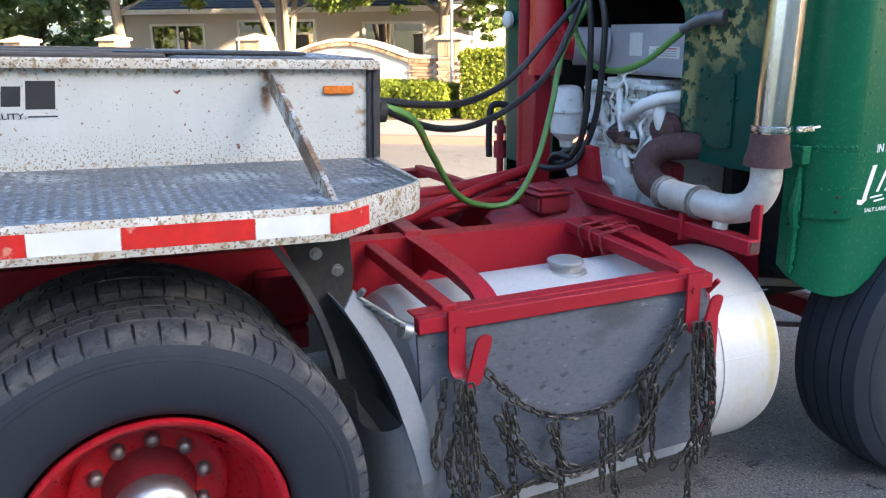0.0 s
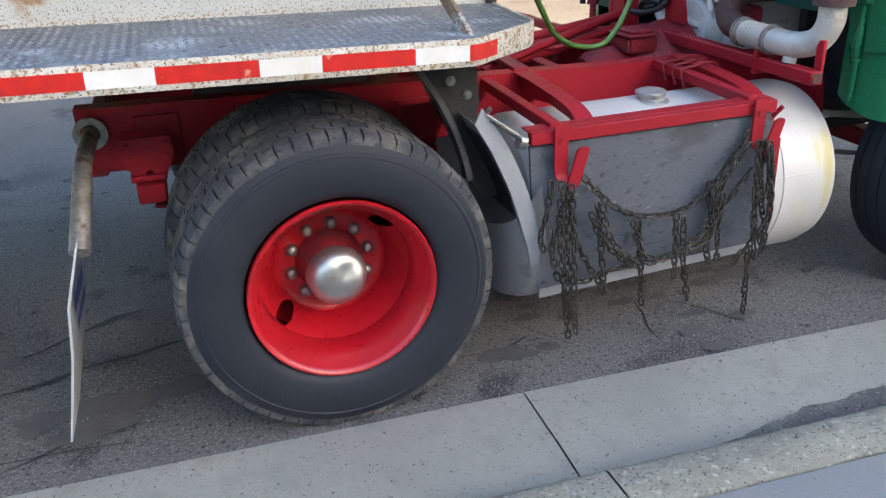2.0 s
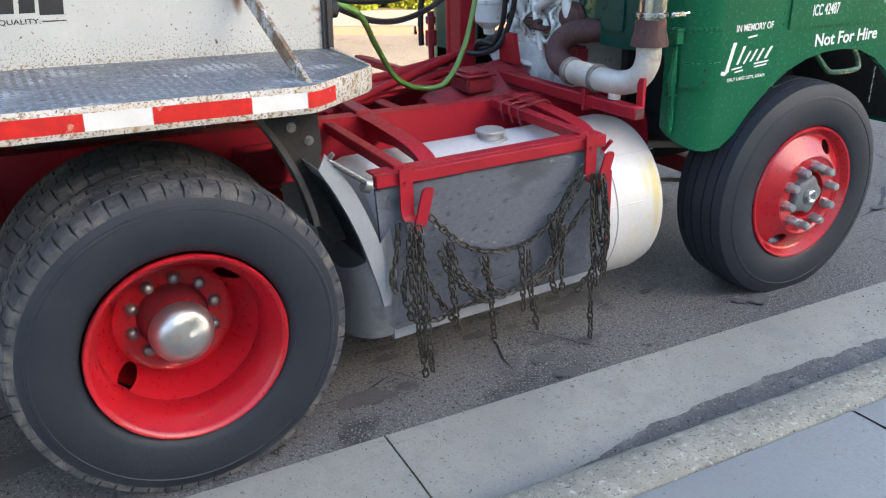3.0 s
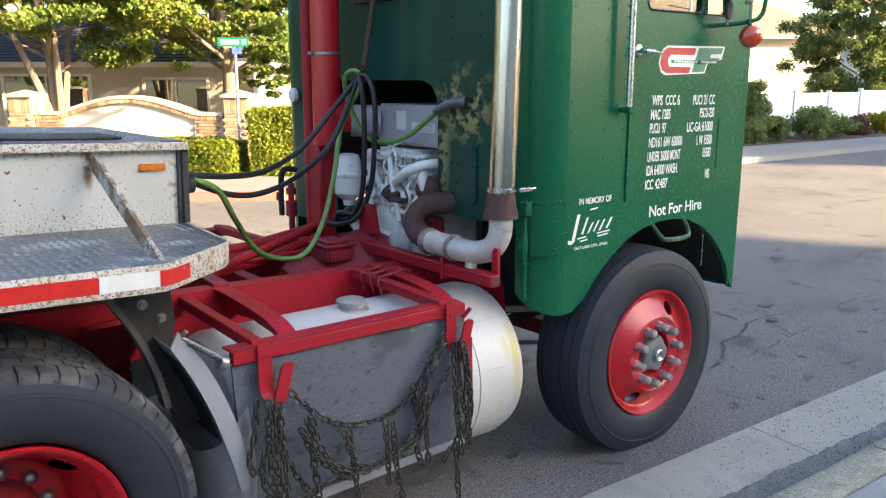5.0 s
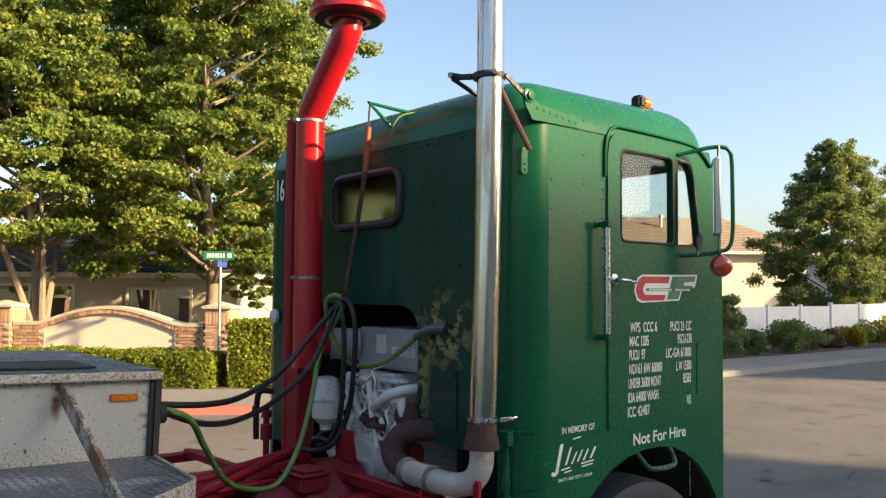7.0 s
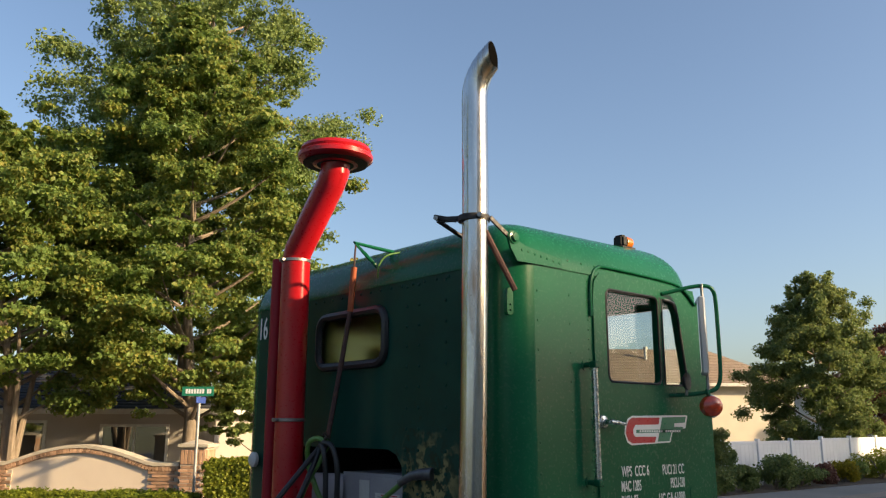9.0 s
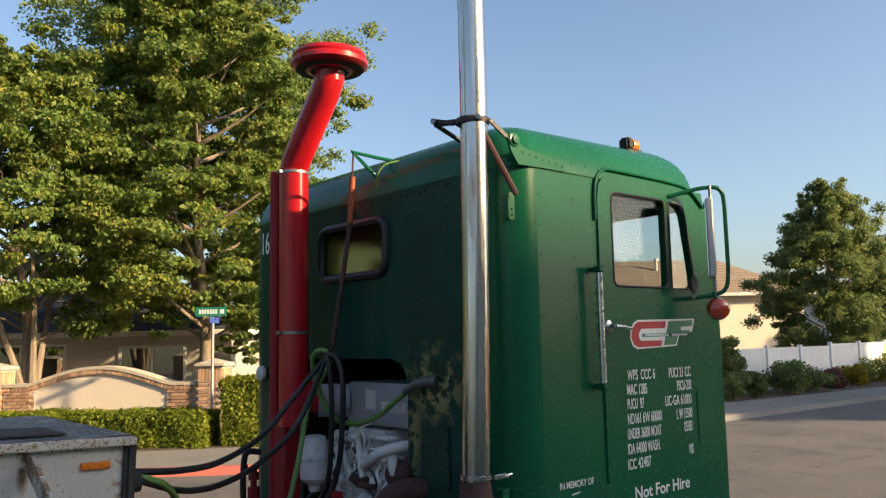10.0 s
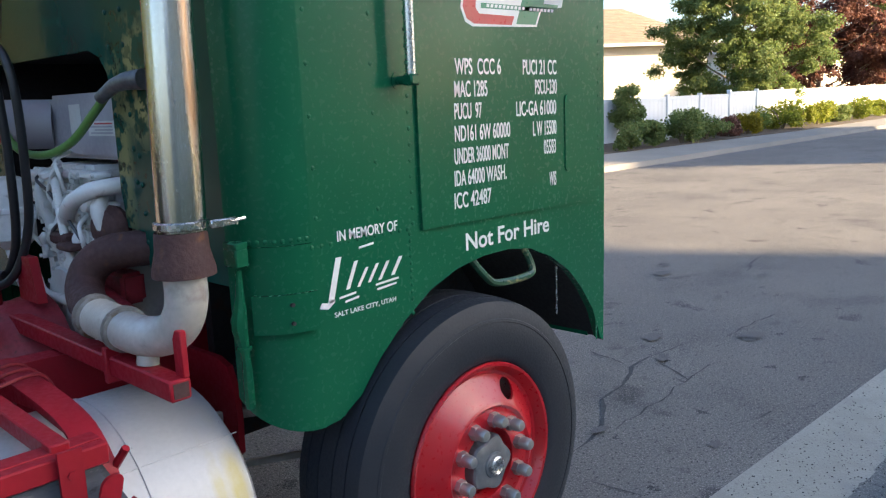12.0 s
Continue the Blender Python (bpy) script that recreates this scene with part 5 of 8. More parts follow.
for z, h in ((1.30, 0.02), (1.255, 0.05)):
    bm = B()
    box(bm, 2.165, 2.205, 0.06, 0.12, z, z + h, 0.004)
    part("latch_lug", bm, M["green"], truck)
bm = B()
tube(bm, spline([(2.185, 0.085, 1.245), (2.178, 0.080, 1.16), (2.170, 0.080, 1.10), (2.182, 0.080, 1.02), (2.186, 0.085, 0.94), (2.19, 0.09, 0.87)], 4), [0.008, 0.009, 0.010, 0.012, 0.015, 0.018, 0.020, 0.022, 0.022, 0.020, 0.017, 0.014, 0.012, 0.012, 0.013, 0.014, 0.014, 0.014, 0.014, 0.014, 0.013], 8)
lathe(bm, [(0.0, 0.0), (0.022, 0.004), (0.022, 0.014), (0.0, 0.018)], Matrix.Translation((2.182, 0.082, 1.03)), 10)
part("latch_rod", bm, M["green"], truck)
SPOTS = [(2.735, 1.30 + 0.0465 * k) for k in range(30)] + [(x, 1.36 + 0.134 * k) for k in range(10) for x in (2.38, 2.60)]
SPOTS += [(2.36 + 0.032 * k, 1.285) for k in range(12)] + [(2.72, 1.27 - 0.022 * k) for k in range(12)] + [(2.40 + 0.05 * k, 2.73 - 0.01 * (k % 2)) for k in range(9)] + [(3.735, 1.25 + 0.05 * k) for k in range(14)]
for x, z in SPOTS:
    part("rivet", RIVET["side"], None, truck, m=Matrix.Translation((x, 0.001, z)) @ axes((0, -1, 0)))
for k in range(8):
    a = radians(5 + 8 * k)
    part("rivet", RIVET["side"], None, truck, m=Matrix.Translation((2.36 - 0.159 * math.sin(a), 0.16 - 0.159 * math.cos(a), 1.312)) @ axes((-math.sin(a), -math.cos(a), 0)))
bm = B()
plate(bm, rrect(3.50, 3.62, 1.385, 1.66, 0.02), [], lambda u, v, w: SIDE(u, v, -0.0145 + w), 0.005)
part("door_hatch", bm, M["green"], door)
# grab handle, door handle, roof lamp
bm = B()
rod(bm, (2.70, -0.055, 1.70), (2.70, -0.055, 2.26), 0.015, 12)
grab = part("grab_handle", bm, M["chrome"], truck, "bright steel grab handle")
for z in (1.715, 2.245):
    bm = B()
    rod(bm, (2.70, -0.06, z), (2.70, 0.0, z), 0.013, 10), rod(bm, (2.70, -0.003, z), (2.70, 0.004, z), 0.026, 14), box(bm, 2.682, 2.718, -0.075, -0.035, z - 0.016, z + 0.016, 0.005)
    part("bracket", bm, M["green"], grab)
bm = B()
lathe(bm, [(0.032, 0), (0.028, 0.010), (0.012, 0.014), (0.011, 0.045)], Matrix.Translation((2.805, -0.010, 1.985)) @ axes((0, -1, 0)), 18, True)
tube(bm, [(2.80, -0.055, 1.985), (2.86, -0.058, 1.982), (2.92, -0.056, 1.975)], [0.012, 0.010, 0.007], 10)
part("door_handle", bm, M["chrome"], truck, "chrome lever door handle")
bm = B()
box(bm, 3.34, 3.46, 0.22, 0.30, 2.935, 2.955, 0.004), box(bm, 3.345, 3.40, 0.225, 0.295, 2.95, 3.02, 0.012)
lamp = part("roof_lamp", bm, M["dark"], truck, "amber roof marker lamp")
bm = B()
lathe(bm, [(0.033, 0), (0.036, 0.01), (0.034, 0.05), (0.026, 0.056), (0, 0.058)], Matrix.Translation((3.40, 0.26, 2.985)) @ axes((1, 0, 0)), 18)
part("lens", bm, M["amber"], lamp)
# lettering
sideL = lambda u, v, w: (u, -0.0105 - w, v)
sideP = lambda u, v, w: (u, -0.0005 - w, v)
H = 0.050
for words, u0, u1, v in (("WPS  CCC 6", 2.93, 3.15, 1.73), ("MAC 1285", 2.925, 3.08, 1.662), ("PUCU  97", 2.922, 3.05, 1.595), ("ND161 6W 60000", 2.92, 3.19, 1.527), ("UNDER 36000 MONT", 2.915, 3.18, 1.458), ("IDA 64000 WASH.", 2.912, 3.165, 1.39), ("ICC 42487", 2.908, 3.085, 1.32),
                        ("PUCI 21 CC", 3.265, 3.455, 1.728), ("PSCU-230", 3.33, 3.455, 1.662), ("LIC-GA 61000", 3.225, 3.45, 1.592), ("L W 15500", 3.315, 3.45, 1.522), ("05583", 3.375, 3.445, 1.456), ("WIS", 3.405, 3.445, 1.342)):
    lettering("lettering", words, u0, u1, v, v + H, sideL, M["white_letter"], door)
lettering("lettering", "Not For Hire", 2.965, 3.41, 1.178, 1.235, sideP, M["white_letter"], truck, "white lettering over the wheel arch", bold=0.016)
lettering("lettering", "IN MEMORY OF", 2.445, 2.67, 1.288, 1.318, sideP, M["white_letter"], truck, "white memorial lettering")
lettering("lettering", "SALT LAKE CITY, UTAH", 2.42, 2.65, 1.078, 1.094, sideP, M["white_letter"], truck, "white memorial lettering")
# the name is drawn as plain slanting bars
NAME_BARS = [[(u, v0), (u + w, v0), (u + w + 0.035, v1), (u + 0.035, v1)] for u, v0, v1, w in ((2.40, 1.125, 1.245, 0.020), (2.465, 1.15, 1.225, 0.013), (2.505, 1.15, 1.20, 0.011), (2.545, 1.155, 1.205, 0.011), (2.585, 1.155, 1.205, 0.012), (2.635, 1.16, 1.21, 0.014))]
NAME_BARS += [[(u0, v), (u1, v + 0.005), (u1, v + 0.011), (u0, v + 0.006)] for u0, u1, v in ((2.52, 2.575, 1.257), (2.44, 2.50, 1.128), (2.575, 2.665, 1.140), (2.46, 2.51, 1.114), (2.58, 2.655, 1.126))]
NAME_BARS += [[(2.37, 1.115), (2.40, 1.108), (2.425, 1.125), (2.42, 1.135), (2.40, 1.125), (2.38, 1.130)]]
for bar in NAME_BARS:
    bm = B()
    plate(bm, bar, [], sideP, 0.001)
    part("script_bar", bm, M["white_letter"], truck)
rearL = lambda u, v, w: (2.199 - w, 2.38 - u, v)
lettering("lettering", "16", 0.165, 0.255, 2.495, 2.635, rearL, M["white_letter"], rear, "white unit number")
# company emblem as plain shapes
for bmat, dy, pts_list in (("white_letter", 0.0, [[(2.965, 1.93), (2.972, 1.965), (2.995, 2.000), (3.03, 2.015), (3.50, 2.022), (3.515, 2.020), (3.49, 1.955), (3.375, 1.945), (3.345, 1.885), (3.02, 1.875), (2.985, 1.888)]]),
                           ("decal_red", 0.0006, [[(2.975, 1.932), (2.982, 1.962), (3.0, 1.99), (3.03, 2.006), (3.262, 2.008), (3.25, 1.974), (3.055, 1.972), (3.035, 1.95), (3.035, 1.93), (3.05, 1.915), (3.225, 1.914), (3.21, 1.886), (3.025, 1.884), (2.992, 1.898)]]),
                           ("decal_green", 0.0006, [[(3.285, 2.009), (3.498, 2.014), (3.486, 1.984), (3.39, 1.980), (3.386, 1.962), (3.47, 1.962), (3.462, 1.950), (3.06, 1.948), (3.06, 1.932), (3.36, 1.934), (3.338, 1.892), (3.235, 1.890)]]),
                           ("white_letter", 0.0012, [[(3.085 + 0.020 * i, 1.936), (3.098 + 0.020 * i, 1.936), (3.101 + 0.020 * i, 1.946), (3.088 + 0.020 * i, 1.946)] for i in range(18) if i != 10])):
    for pts in pts_list:
        bm = B()
        plate(bm, pts, [], lambda u, v, w, dy=dy: (u, -0.0108 - dy - w, v), 0.0005)
        part("emblem" if len(pts_list) == 1 else "emblem_bar", bm, M[bmat], door, "red, white and teal company emblem" if bmat == "decal_red" else "")

# mirror on its loop of tube, small round mirror, turn lamp
bm = B()
tube(bm, spline([(3.340, -0.01, 2.650), (3.40, -0.06, 2.668), (3.462, -0.12, 2.688), (3.520, -0.168, 2.692), (3.552, -0.185, 2.672), (3.566, -0.19, 2.62), (3.570, -0.19, 2.45), (3.566, -0.19, 2.24), (3.545, -0.18, 2.165), (3.50, -0.15, 2.14), (3.426, -0.08, 2.125), (3.36, -0.01, 2.12)], 6), 0.011, 10)
arm = part("mirror_arm", bm, M["green"], truck, "green bent mirror arm")
bm = B()
box(bm, -0.018, 0.018, -0.075, 0.075, -0.20, 0.20, 0.008, pose(3.475, -0.155, 2.425, 0, 0, -55))
part("mirror_head", bm, M["alu"], arm, "tall steel west-coast mirror")
bm = B()
box(bm, -0.0215, -0.0185, -0.068, 0.068, -0.19, 0.19, 0.0, pose(3.475, -0.155, 2.425, 0, 0, -55))
part("glass", bm, M["mirror"], arm)
for z0, z1 in ((2.62, 2.70), (2.15, 2.23)):
    bm = B()
    rod(bm, (3.492, -0.158, z0), (3.492, -0.158, z1), 0.008, 8)
    part("mirror_pin", bm, M["steel"], arm)
bm = B()
lathe(bm, [(0, -0.025), (0.024, -0.022), (0.042, -0.008), (0.046, 0.0), (0.044, 0.005), (0.024, 0.010), (0, 0.012)], Matrix.Translation((3.395, -0.10, 2.19)) @ axes((0.22, -0.97, 0.0)), 24)
part("round_mirror", bm, M["dark_plate"], arm, "small round convex mirror")
bm = B()
rod(bm, (3.395, -0.09, 2.12), (3.395, -0.10, 2.20), 0.008, 8)
part("stem", bm, M["steel"], arm)
bm = B()
lathe(bm, [(0, -0.05), (0.028, -0.046), (0.05, -0.03), (0.058, 0.0), (0.05, 0.03), (0.028, 0.046), (0, 0.05)], Matrix.Translation((3.486, -0.17, 2.065)) @ axes((0.6, 0.8, 0)), 24)
sig = part("turn_lamp", bm, M["orange_red"], truck, "round orange-red turn lamp")
bm = B()
rod(bm, (3.486, -0.17, 2.10), (3.490, -0.15, 2.15), 0.010, 8)
part("stalk", bm, M["green"], sig)

# exhaust stack
bm = B()
SX, SY = 2.036, 0.085
P = [(SX, SY, 1.36), (SX, SY, 2.0), (SX, SY, 2.9), (SX, SY, 3.425)] + [(SX + 0.06 * (1 - math.cos(radians(a))), SY - 0.20 * (1 - math.cos(radians(a))), 3.425 + 0.22 * math.sin(radians(a))) for a in (10, 20, 30, 40, 50, 58)]
P = [(x + float(np.interp(z, (1.36, 2.0, 2.9, 3.6), (0.005, 0.023, 0.035, 0.030))), y - 0.006 * (z - 1.36), z) for x, y, z in P]          # it leans a little
tube(bm, P, 0.0585, 28)
tip, way = Vector(P[-1]), (Vector(P[-1]) - Vector(P[-2])).normalized()
CUT = Vector((0.42, -0.90, 0.05)).normalized()
bm.verts.ensure_lookup_table()
for v in bm.verts[-28:]:
    v.co += way * ((tip - v.co).dot(CUT) / way.dot(CUT))
LIP = [tip + (v.co - tip) * 0.93 + CUT * 0.003 for v in bm.verts[-28:]]
stack = part("exhaust_pipe", bm, M["stack"], truck, "tall chrome exhaust stack with heat tint", angle=60)
# the pipe is closed; a black face paints the darkness of its hollow
bm = B()
bm.faces.new([bm.verts.new(p) for p in LIP])
part("stack_mouth", bm, M["mouth_black"], stack, "flat black face painted as the pipe's dark inside")
bm = B()
lathe(bm, [(0.061, 0), (0.066, 0.003), (0.066, 0.018), (0.061, 0.021)], Matrix.Translation((SX + 0.004, SY, 1.375)), 28)
box(bm, SX + 0.04, SX + 0.115, SY - 0.078, SY - 0.066, 1.376, 1.396, 0.003), rod(bm, (SX + 0.05, SY - 0.072, 1.386), (SX + 0.135, SY - 0.074, 1.390), 0.005, 8)
part("stack_clamp", bm, M["chrome"], stack)
bm = B()
lathe(bm, [(0.062, 0.0), (0.064, -0.015), (0.065, -0.045), (0.077, -0.095), (0.077, -0.108), (0.055, -0.110)], Matrix.Translation((SX, SY, 1.37)), 28)
part("stack_collar", bm, M["rust_pipe"], stack, "rusty collar at the stack's foot")
bm = B()
tube(bm, spline([(SX, SY, 1.265), (SX - 0.002, SY + 0.002, 1.19), (SX - 0.012, SY + 0.035, 1.128), (SX - 0.028, SY + 0.10, 1.096), (SX - 0.050, SY + 0.20, 1.091), (SX - 0.035, SY + 0.475, 1.094)], 6), 0.052, 22)
elbow = part("exhaust_elbow", bm, M["flex"], truck, "grey exhaust elbow pipe")
for k, r in [(0.27 + 0.0115 * i, 0.0555) for i in range(15)] + [(0.245, 0.062), (0.262, 0.063), (0.442, 0.063), (0.466, 0.065)]:
    bm = B()
    lathe(bm, [(0.050, 0), (r, 0.0025), (r, 0.0065), (0.050, 0.009)], Matrix.Translation((SX - 0.050 + 0.015 * (k - 0.2) / 0.275, SY + k, 1.0915)) @ axes((0.065, 1, 0.0)), 22)
    part("pipe_rib" if r < 0.06 else "pipe_clamp", bm, M["flex" if r < 0.06 else "zinc"], elbow)
bm = B()
tube(bm, spline([(2.010, 0.535, 1.092), (2.022, 0.62, 1.097), (2.040, 0.70, 1.112), (2.062, 0.752, 1.150), (2.090, 0.752, 1.200), (2.130, 0.715, 1.235), (2.20, 0.660, 1.246), (2.36, 0.55, 1.25)], 6), 0.056, 22)
part("rusty_elbow", bm, M["rust_pipe"], truck, "rust-brown exhaust elbow")
# red step plate between the tank and the cab
bm = B()
plate(bm, [(0.36, 0.62), (0.355, 0.74), (0.365, 0.83), (0.39, 0.89), (0.45, 0.91), (0.66, 0.91), (0.66, 0.60), (0.41, 0.58)], [], lambda u, v, w: (2.305 + w, u, v), 0.02)
part("step_plate", bm, M["red"], truck, "red steel plate between tank and cab")
# support beam under the exhaust
bm = B()
box(bm, 1.950, 2.006, 0.048, 1.30, 0.964, 1.018, 0.005)
sup = part("exhaust_beam", bm, M["red"], truck, "red box beam under the exhaust")
bm = B()
box(bm, 1.958, 1.998, 0.0465, 0.054, 0.972, 1.010)
part("beam_mouth", bm, M["rust_pipe"], sup)
bm = B()
box(bm, 1.988, 2.006, 0.050, 0.090, 1.016, 1.135, 0.003)
part("upright_tab", bm, M["red"], sup)
bm = B()
box(bm, 1.940, 2.025, 0.375, 0.395, 0.945, 1.045, 0.003)
part("beam_tab", bm, M["red"], sup)
bm = B()
rod(bm, (1.985, 0.225, 1.020), (1.988, 0.225, 1.045), 0.028, 12)
part("pipe_seat", bm, M["flex"], sup)
bm = B()
plate(bm, [(0.74, 1.05), (0.90, 1.05), (0.90, 1.16), (0.86, 1.20), (0.78, 1.20)], [], lambda u, v, w: (2.02 + w, u + 0.30, v), 0.03)
part("engine_mount", bm, M["red"], truck)
# stack brackets at the roof
RX = SX + 0.034
bm = B()
lathe(bm, [(0.063, 0), (0.071, 0.003), (0.071, 0.028), (0.063, 0.031)], Matrix.Translation((RX, SY, 2.845)), 24)
clamp = part("stack_bracket", bm, M["dark_plate"], truck, "dark steel stack bracket at the roof")
for a, b, w, h in (((RX + 0.02, SY - 0.07, 2.862), (RX - 0.075, SY + 0.16, 2.874), 0.012, 0.026), ((RX - 0.075, SY + 0.16, 2.872), (2.19, 0.20, 2.775), 0.026, 0.012), ((RX - 0.05, SY + 0.06, 2.858), (RX - 0.085, SY + 0.175, 2.892), 0.010, 0.020)):
    bm = B()
    beam(bm, a, b, w, h, bev=0.003)
    part("bracket_bar", bm, M["dark_plate"], clamp)
for p in ((RX - 0.078, SY + 0.155, 2.878), (RX - 0.02, SY - 0.068, 2.862)):
    bm = B()
    rod(bm, (p[0] - 0.022, p[1] - 0.010, p[2]), (p[0] + 0.022, p[1] + 0.010, p[2]), 0.011, 8)
    part("bolt", bm, M["steel"], clamp)
bm = B()
beam(bm, (RX + 0.03, SY - 0.070, 2.862), (2.215, -0.006, 2.775), 0.010, 0.022, bev=0.003)
part("bracket_bar", bm, M["dark_plate"], clamp)
bm = B()
plate(bm, [(2.185, 2.79), (2.20, 2.815), (2.24, 2.815), (2.262, 2.77), (2.30, 2.757), (2.545, 2.728), (2.548, 2.685), (2.245, 2.682), (2.205, 2.735)], [], lambda u, v, w: (u, -0.010 + w, v), 0.012)
gus = part("gusset", bm, M["green"], truck, "green riveted gusset plate at the roof")
bm = B()
lathe(bm, [(0.030, 0.0), (0.030, 0.006), (0.020, 0.008), (0.019, 0.018), (0, 0.020)], Matrix.Translation((2.222, -0.010, 2.785)) @ axes((0, -1, 0)), 16)
part("bolt", bm, M["green"], gus)
for k in range(7):
    part("rivet", RIVET["side"], None, gus, m=Matrix.Translation((2.275 + 0.042 * k, -0.010, 2.738 - 0.005 * k)) @ axes((0, -1, 0)))
bm = B()
rod(bm, (2.085, 0.03, 2.80), (2.232, -0.004, 2.55), 0.013, 8)
stay = part("stay_rod", bm, M["rust_pipe"], truck, "rusty stay rod to the cab side")
bm = B()
plate(bm, rrect(2.218, 2.252, 2.445, 2.565, 0.015), [circle(2.235, 2.465, 0.005, 8), circle(2.235, 2.49, 0.005, 8)], lambda u, v, w: (u, 0.030 + w - 0.12 * (u - 2.235), v), 0.022)
part("stay_plate", bm, M["green"], stay)

# intake pipe with its rain cap
bm = B()
IX, IY = 2.0, 1.475
tube(bm, [(IX, IY, 1.50), (IX, IY, 2.0), (IX, IY, 2.88), (IX, IY - 0.02, 2.93), (IX, IY - 0.33, 3.25), (IX, IY - 0.37, 3.31), (IX, IY - 0.37, 3.38)], 0.079, 26)
pipe = part("intake_pipe", bm, M["red_gloss"], truck, "glossy red air intake pipe", angle=30)
bm = B()
lathe(bm, [(0.10, 3.345), (0.18, 3.36), (0.202, 3.375), (0.204, 3.395), (0.190, 3.407), (0.195, 3.42), (0.185, 3.44), (0.10, 3.46), (0, 3.465)], Matrix.Translation((IX, IY - 0.37, 0)), 40)
part("rain_cap", bm, M["red_gloss"], pipe, "red mushroom rain cap")
bm = B()
lathe(bm, [(0.08, 3.349), (0.176, 3.356)], Matrix.Translation((IX, IY - 0.37, -0.003)), 30)
part("cap_screen", bm, M["dark"], pipe)
for z in (2.86, 1.985):
    bm = B()
    lathe(bm, [(0.080, 0), (0.083, 0.002), (0.083, 0.016), (0.080, 0.018)], Matrix.Translation((IX, IY, z)), 26)
    box(bm, IX - 0.10, IX - 0.07, IY - 0.02, IY + 0.02, z, z + 0.018, 0.003)
    part("band", bm, M["steel"], pipe, "thin steel band")
bm = B()
rod(bm, (IX - 0.02, IY + 0.16, 1.0), (IX - 0.02, IY + 0.16, 2.90), 0.035, 12)
part("support_post", bm, M["red"], truck, "red post behind the intake pipe")
bm = B()
box(bm, IX - 0.045, IX + 0.055, IY + 0.02, IY + 0.16, 0.96, 1.52, 0.008)
part("pipe_post", bm, M["red"], truck, "red box post under the intake pipe")
bm = B()
tube(bm, spline([(IX + 0.02, IY, 1.72), (IX + 0.08, IY - 0.03, 1.65), (IX + 0.16, IY - 0.06, 1.63)], 6), 0.075, 18)
part("intake_branch", bm, M["red_gloss"], truck)
bm = B()
rod(bm, (2.12, 1.42, 1.63), (2.26, 1.34, 1.625), 0.088, 20)
part("intake_sleeve", bm, M["airbox"], truck, "grey rubber intake sleeve")

# engine in the opening
bm = B()
box(bm, 2.235, 2.72, 0.70, 1.325, 1.508, 1.725, 0.014)
airbox = part("air_box", bm, M["airbox"], truck, "grey air box with a paper label")
bm = B()
plate(bm, [(0.80, 1.585), (1.00, 1.585), (1.00, 1.633), (0.80, 1.633)], [], lambda u, v, w: (2.2335 - w, u, v), 0.001), plate(bm, [(1.05, 1.59), (1.14, 1.59), (1.14, 1.69), (1.05, 1.69)], [], lambda u, v, w: (2.2335 - w, u, v), 0.001)
part("paper_label", bm, M["trim"], airbox)
for i in range(4):
    bm = B()
    plate(bm, [(0.82, 1.592 + 0.010 * i), (0.98 - 0.03 * (i % 2), 1.592 + 0.010 * i), (0.98 - 0.03 * (i % 2), 1.597 + 0.010 * i), (0.82, 1.597 + 0.010 * i)], [], lambda u, v, w: (2.232 - w, u, v), 0.0005)
    part("print_bar", bm, M["decal_red"] if i == 3 else M["airbox"], airbox)
bm = B()
box(bm, 2.22, 3.1, 0.86, 1.36, 0.80, 1.40, 0.03), box(bm, 2.20, 3.0, 0.94, 1.30, 1.40, 1.49, 0.02)
engine = part("engine_block", bm, M["engine"], truck, "silver-painted diesel engine")
bm = B()
lathe(bm, [(0.15, 0), (0.15, 0.03), (0.13, 0.05), (0.12, 0.09)], Matrix.Translation((2.22, 1.12, 1.02)) @ axes((-1, 0, 0)), 24, True)
part("bell_housing", bm, M["engine"], engine)
for y0, y1, z0, z1, d in ((0.84, 0.98, 1.24, 1.42, 0.06), (1.00, 1.07, 1.14, 1.44, 0.05), (1.09, 1.16, 1.18, 1.40, 0.07), (1.18, 1.26, 1.12, 1.45, 0.05), (0.88, 0.99, 1.12, 1.22, 0.05), (1.27, 1.34, 1.05, 1.30, 0.05), (1.01, 1.08, 1.40, 1.49, 0.05)):
    bm = B()
    box(bm, 2.225 - d, 2.225, y0, y1, z0, z1, 0.012)
    for k in range(4):
        yy, zz = (y0 + 0.014, y1 - 0.014)[k % 2], (z0 + 0.016, z1 - 0.016)[k // 2]
        rod(bm, (2.225 - d - 0.012, yy, zz), (2.225 - d, yy, zz), 0.009, 6)
    part("casting", bm, M["engine"], engine)
for z in (1.20, 1.27, 1.34, 1.41):
    bm = B()
    beam(bm, (2.16, 0.84, z), (2.16, 1.30, z - 0.01), 0.012, 0.012)
    part("casting_rib", bm, M["engine"], engine)
bm = B()
lathe(bm, [(0, 1.15), (0.03, 1.155), (0.034, 1.185), (0.060, 1.205), (0.078, 1.225), (0.080, 1.318), (0.088, 1.322), (0.088, 1.336), (0.076, 1.340), (0.072, 1.41), (0.060, 1.438), (0.035, 1.448), (0, 1.448)], Matrix.Translation((2.10, 1.43, 0)), 28)
part("filter_can", bm, M["engine"], engine, "silver filter canister")
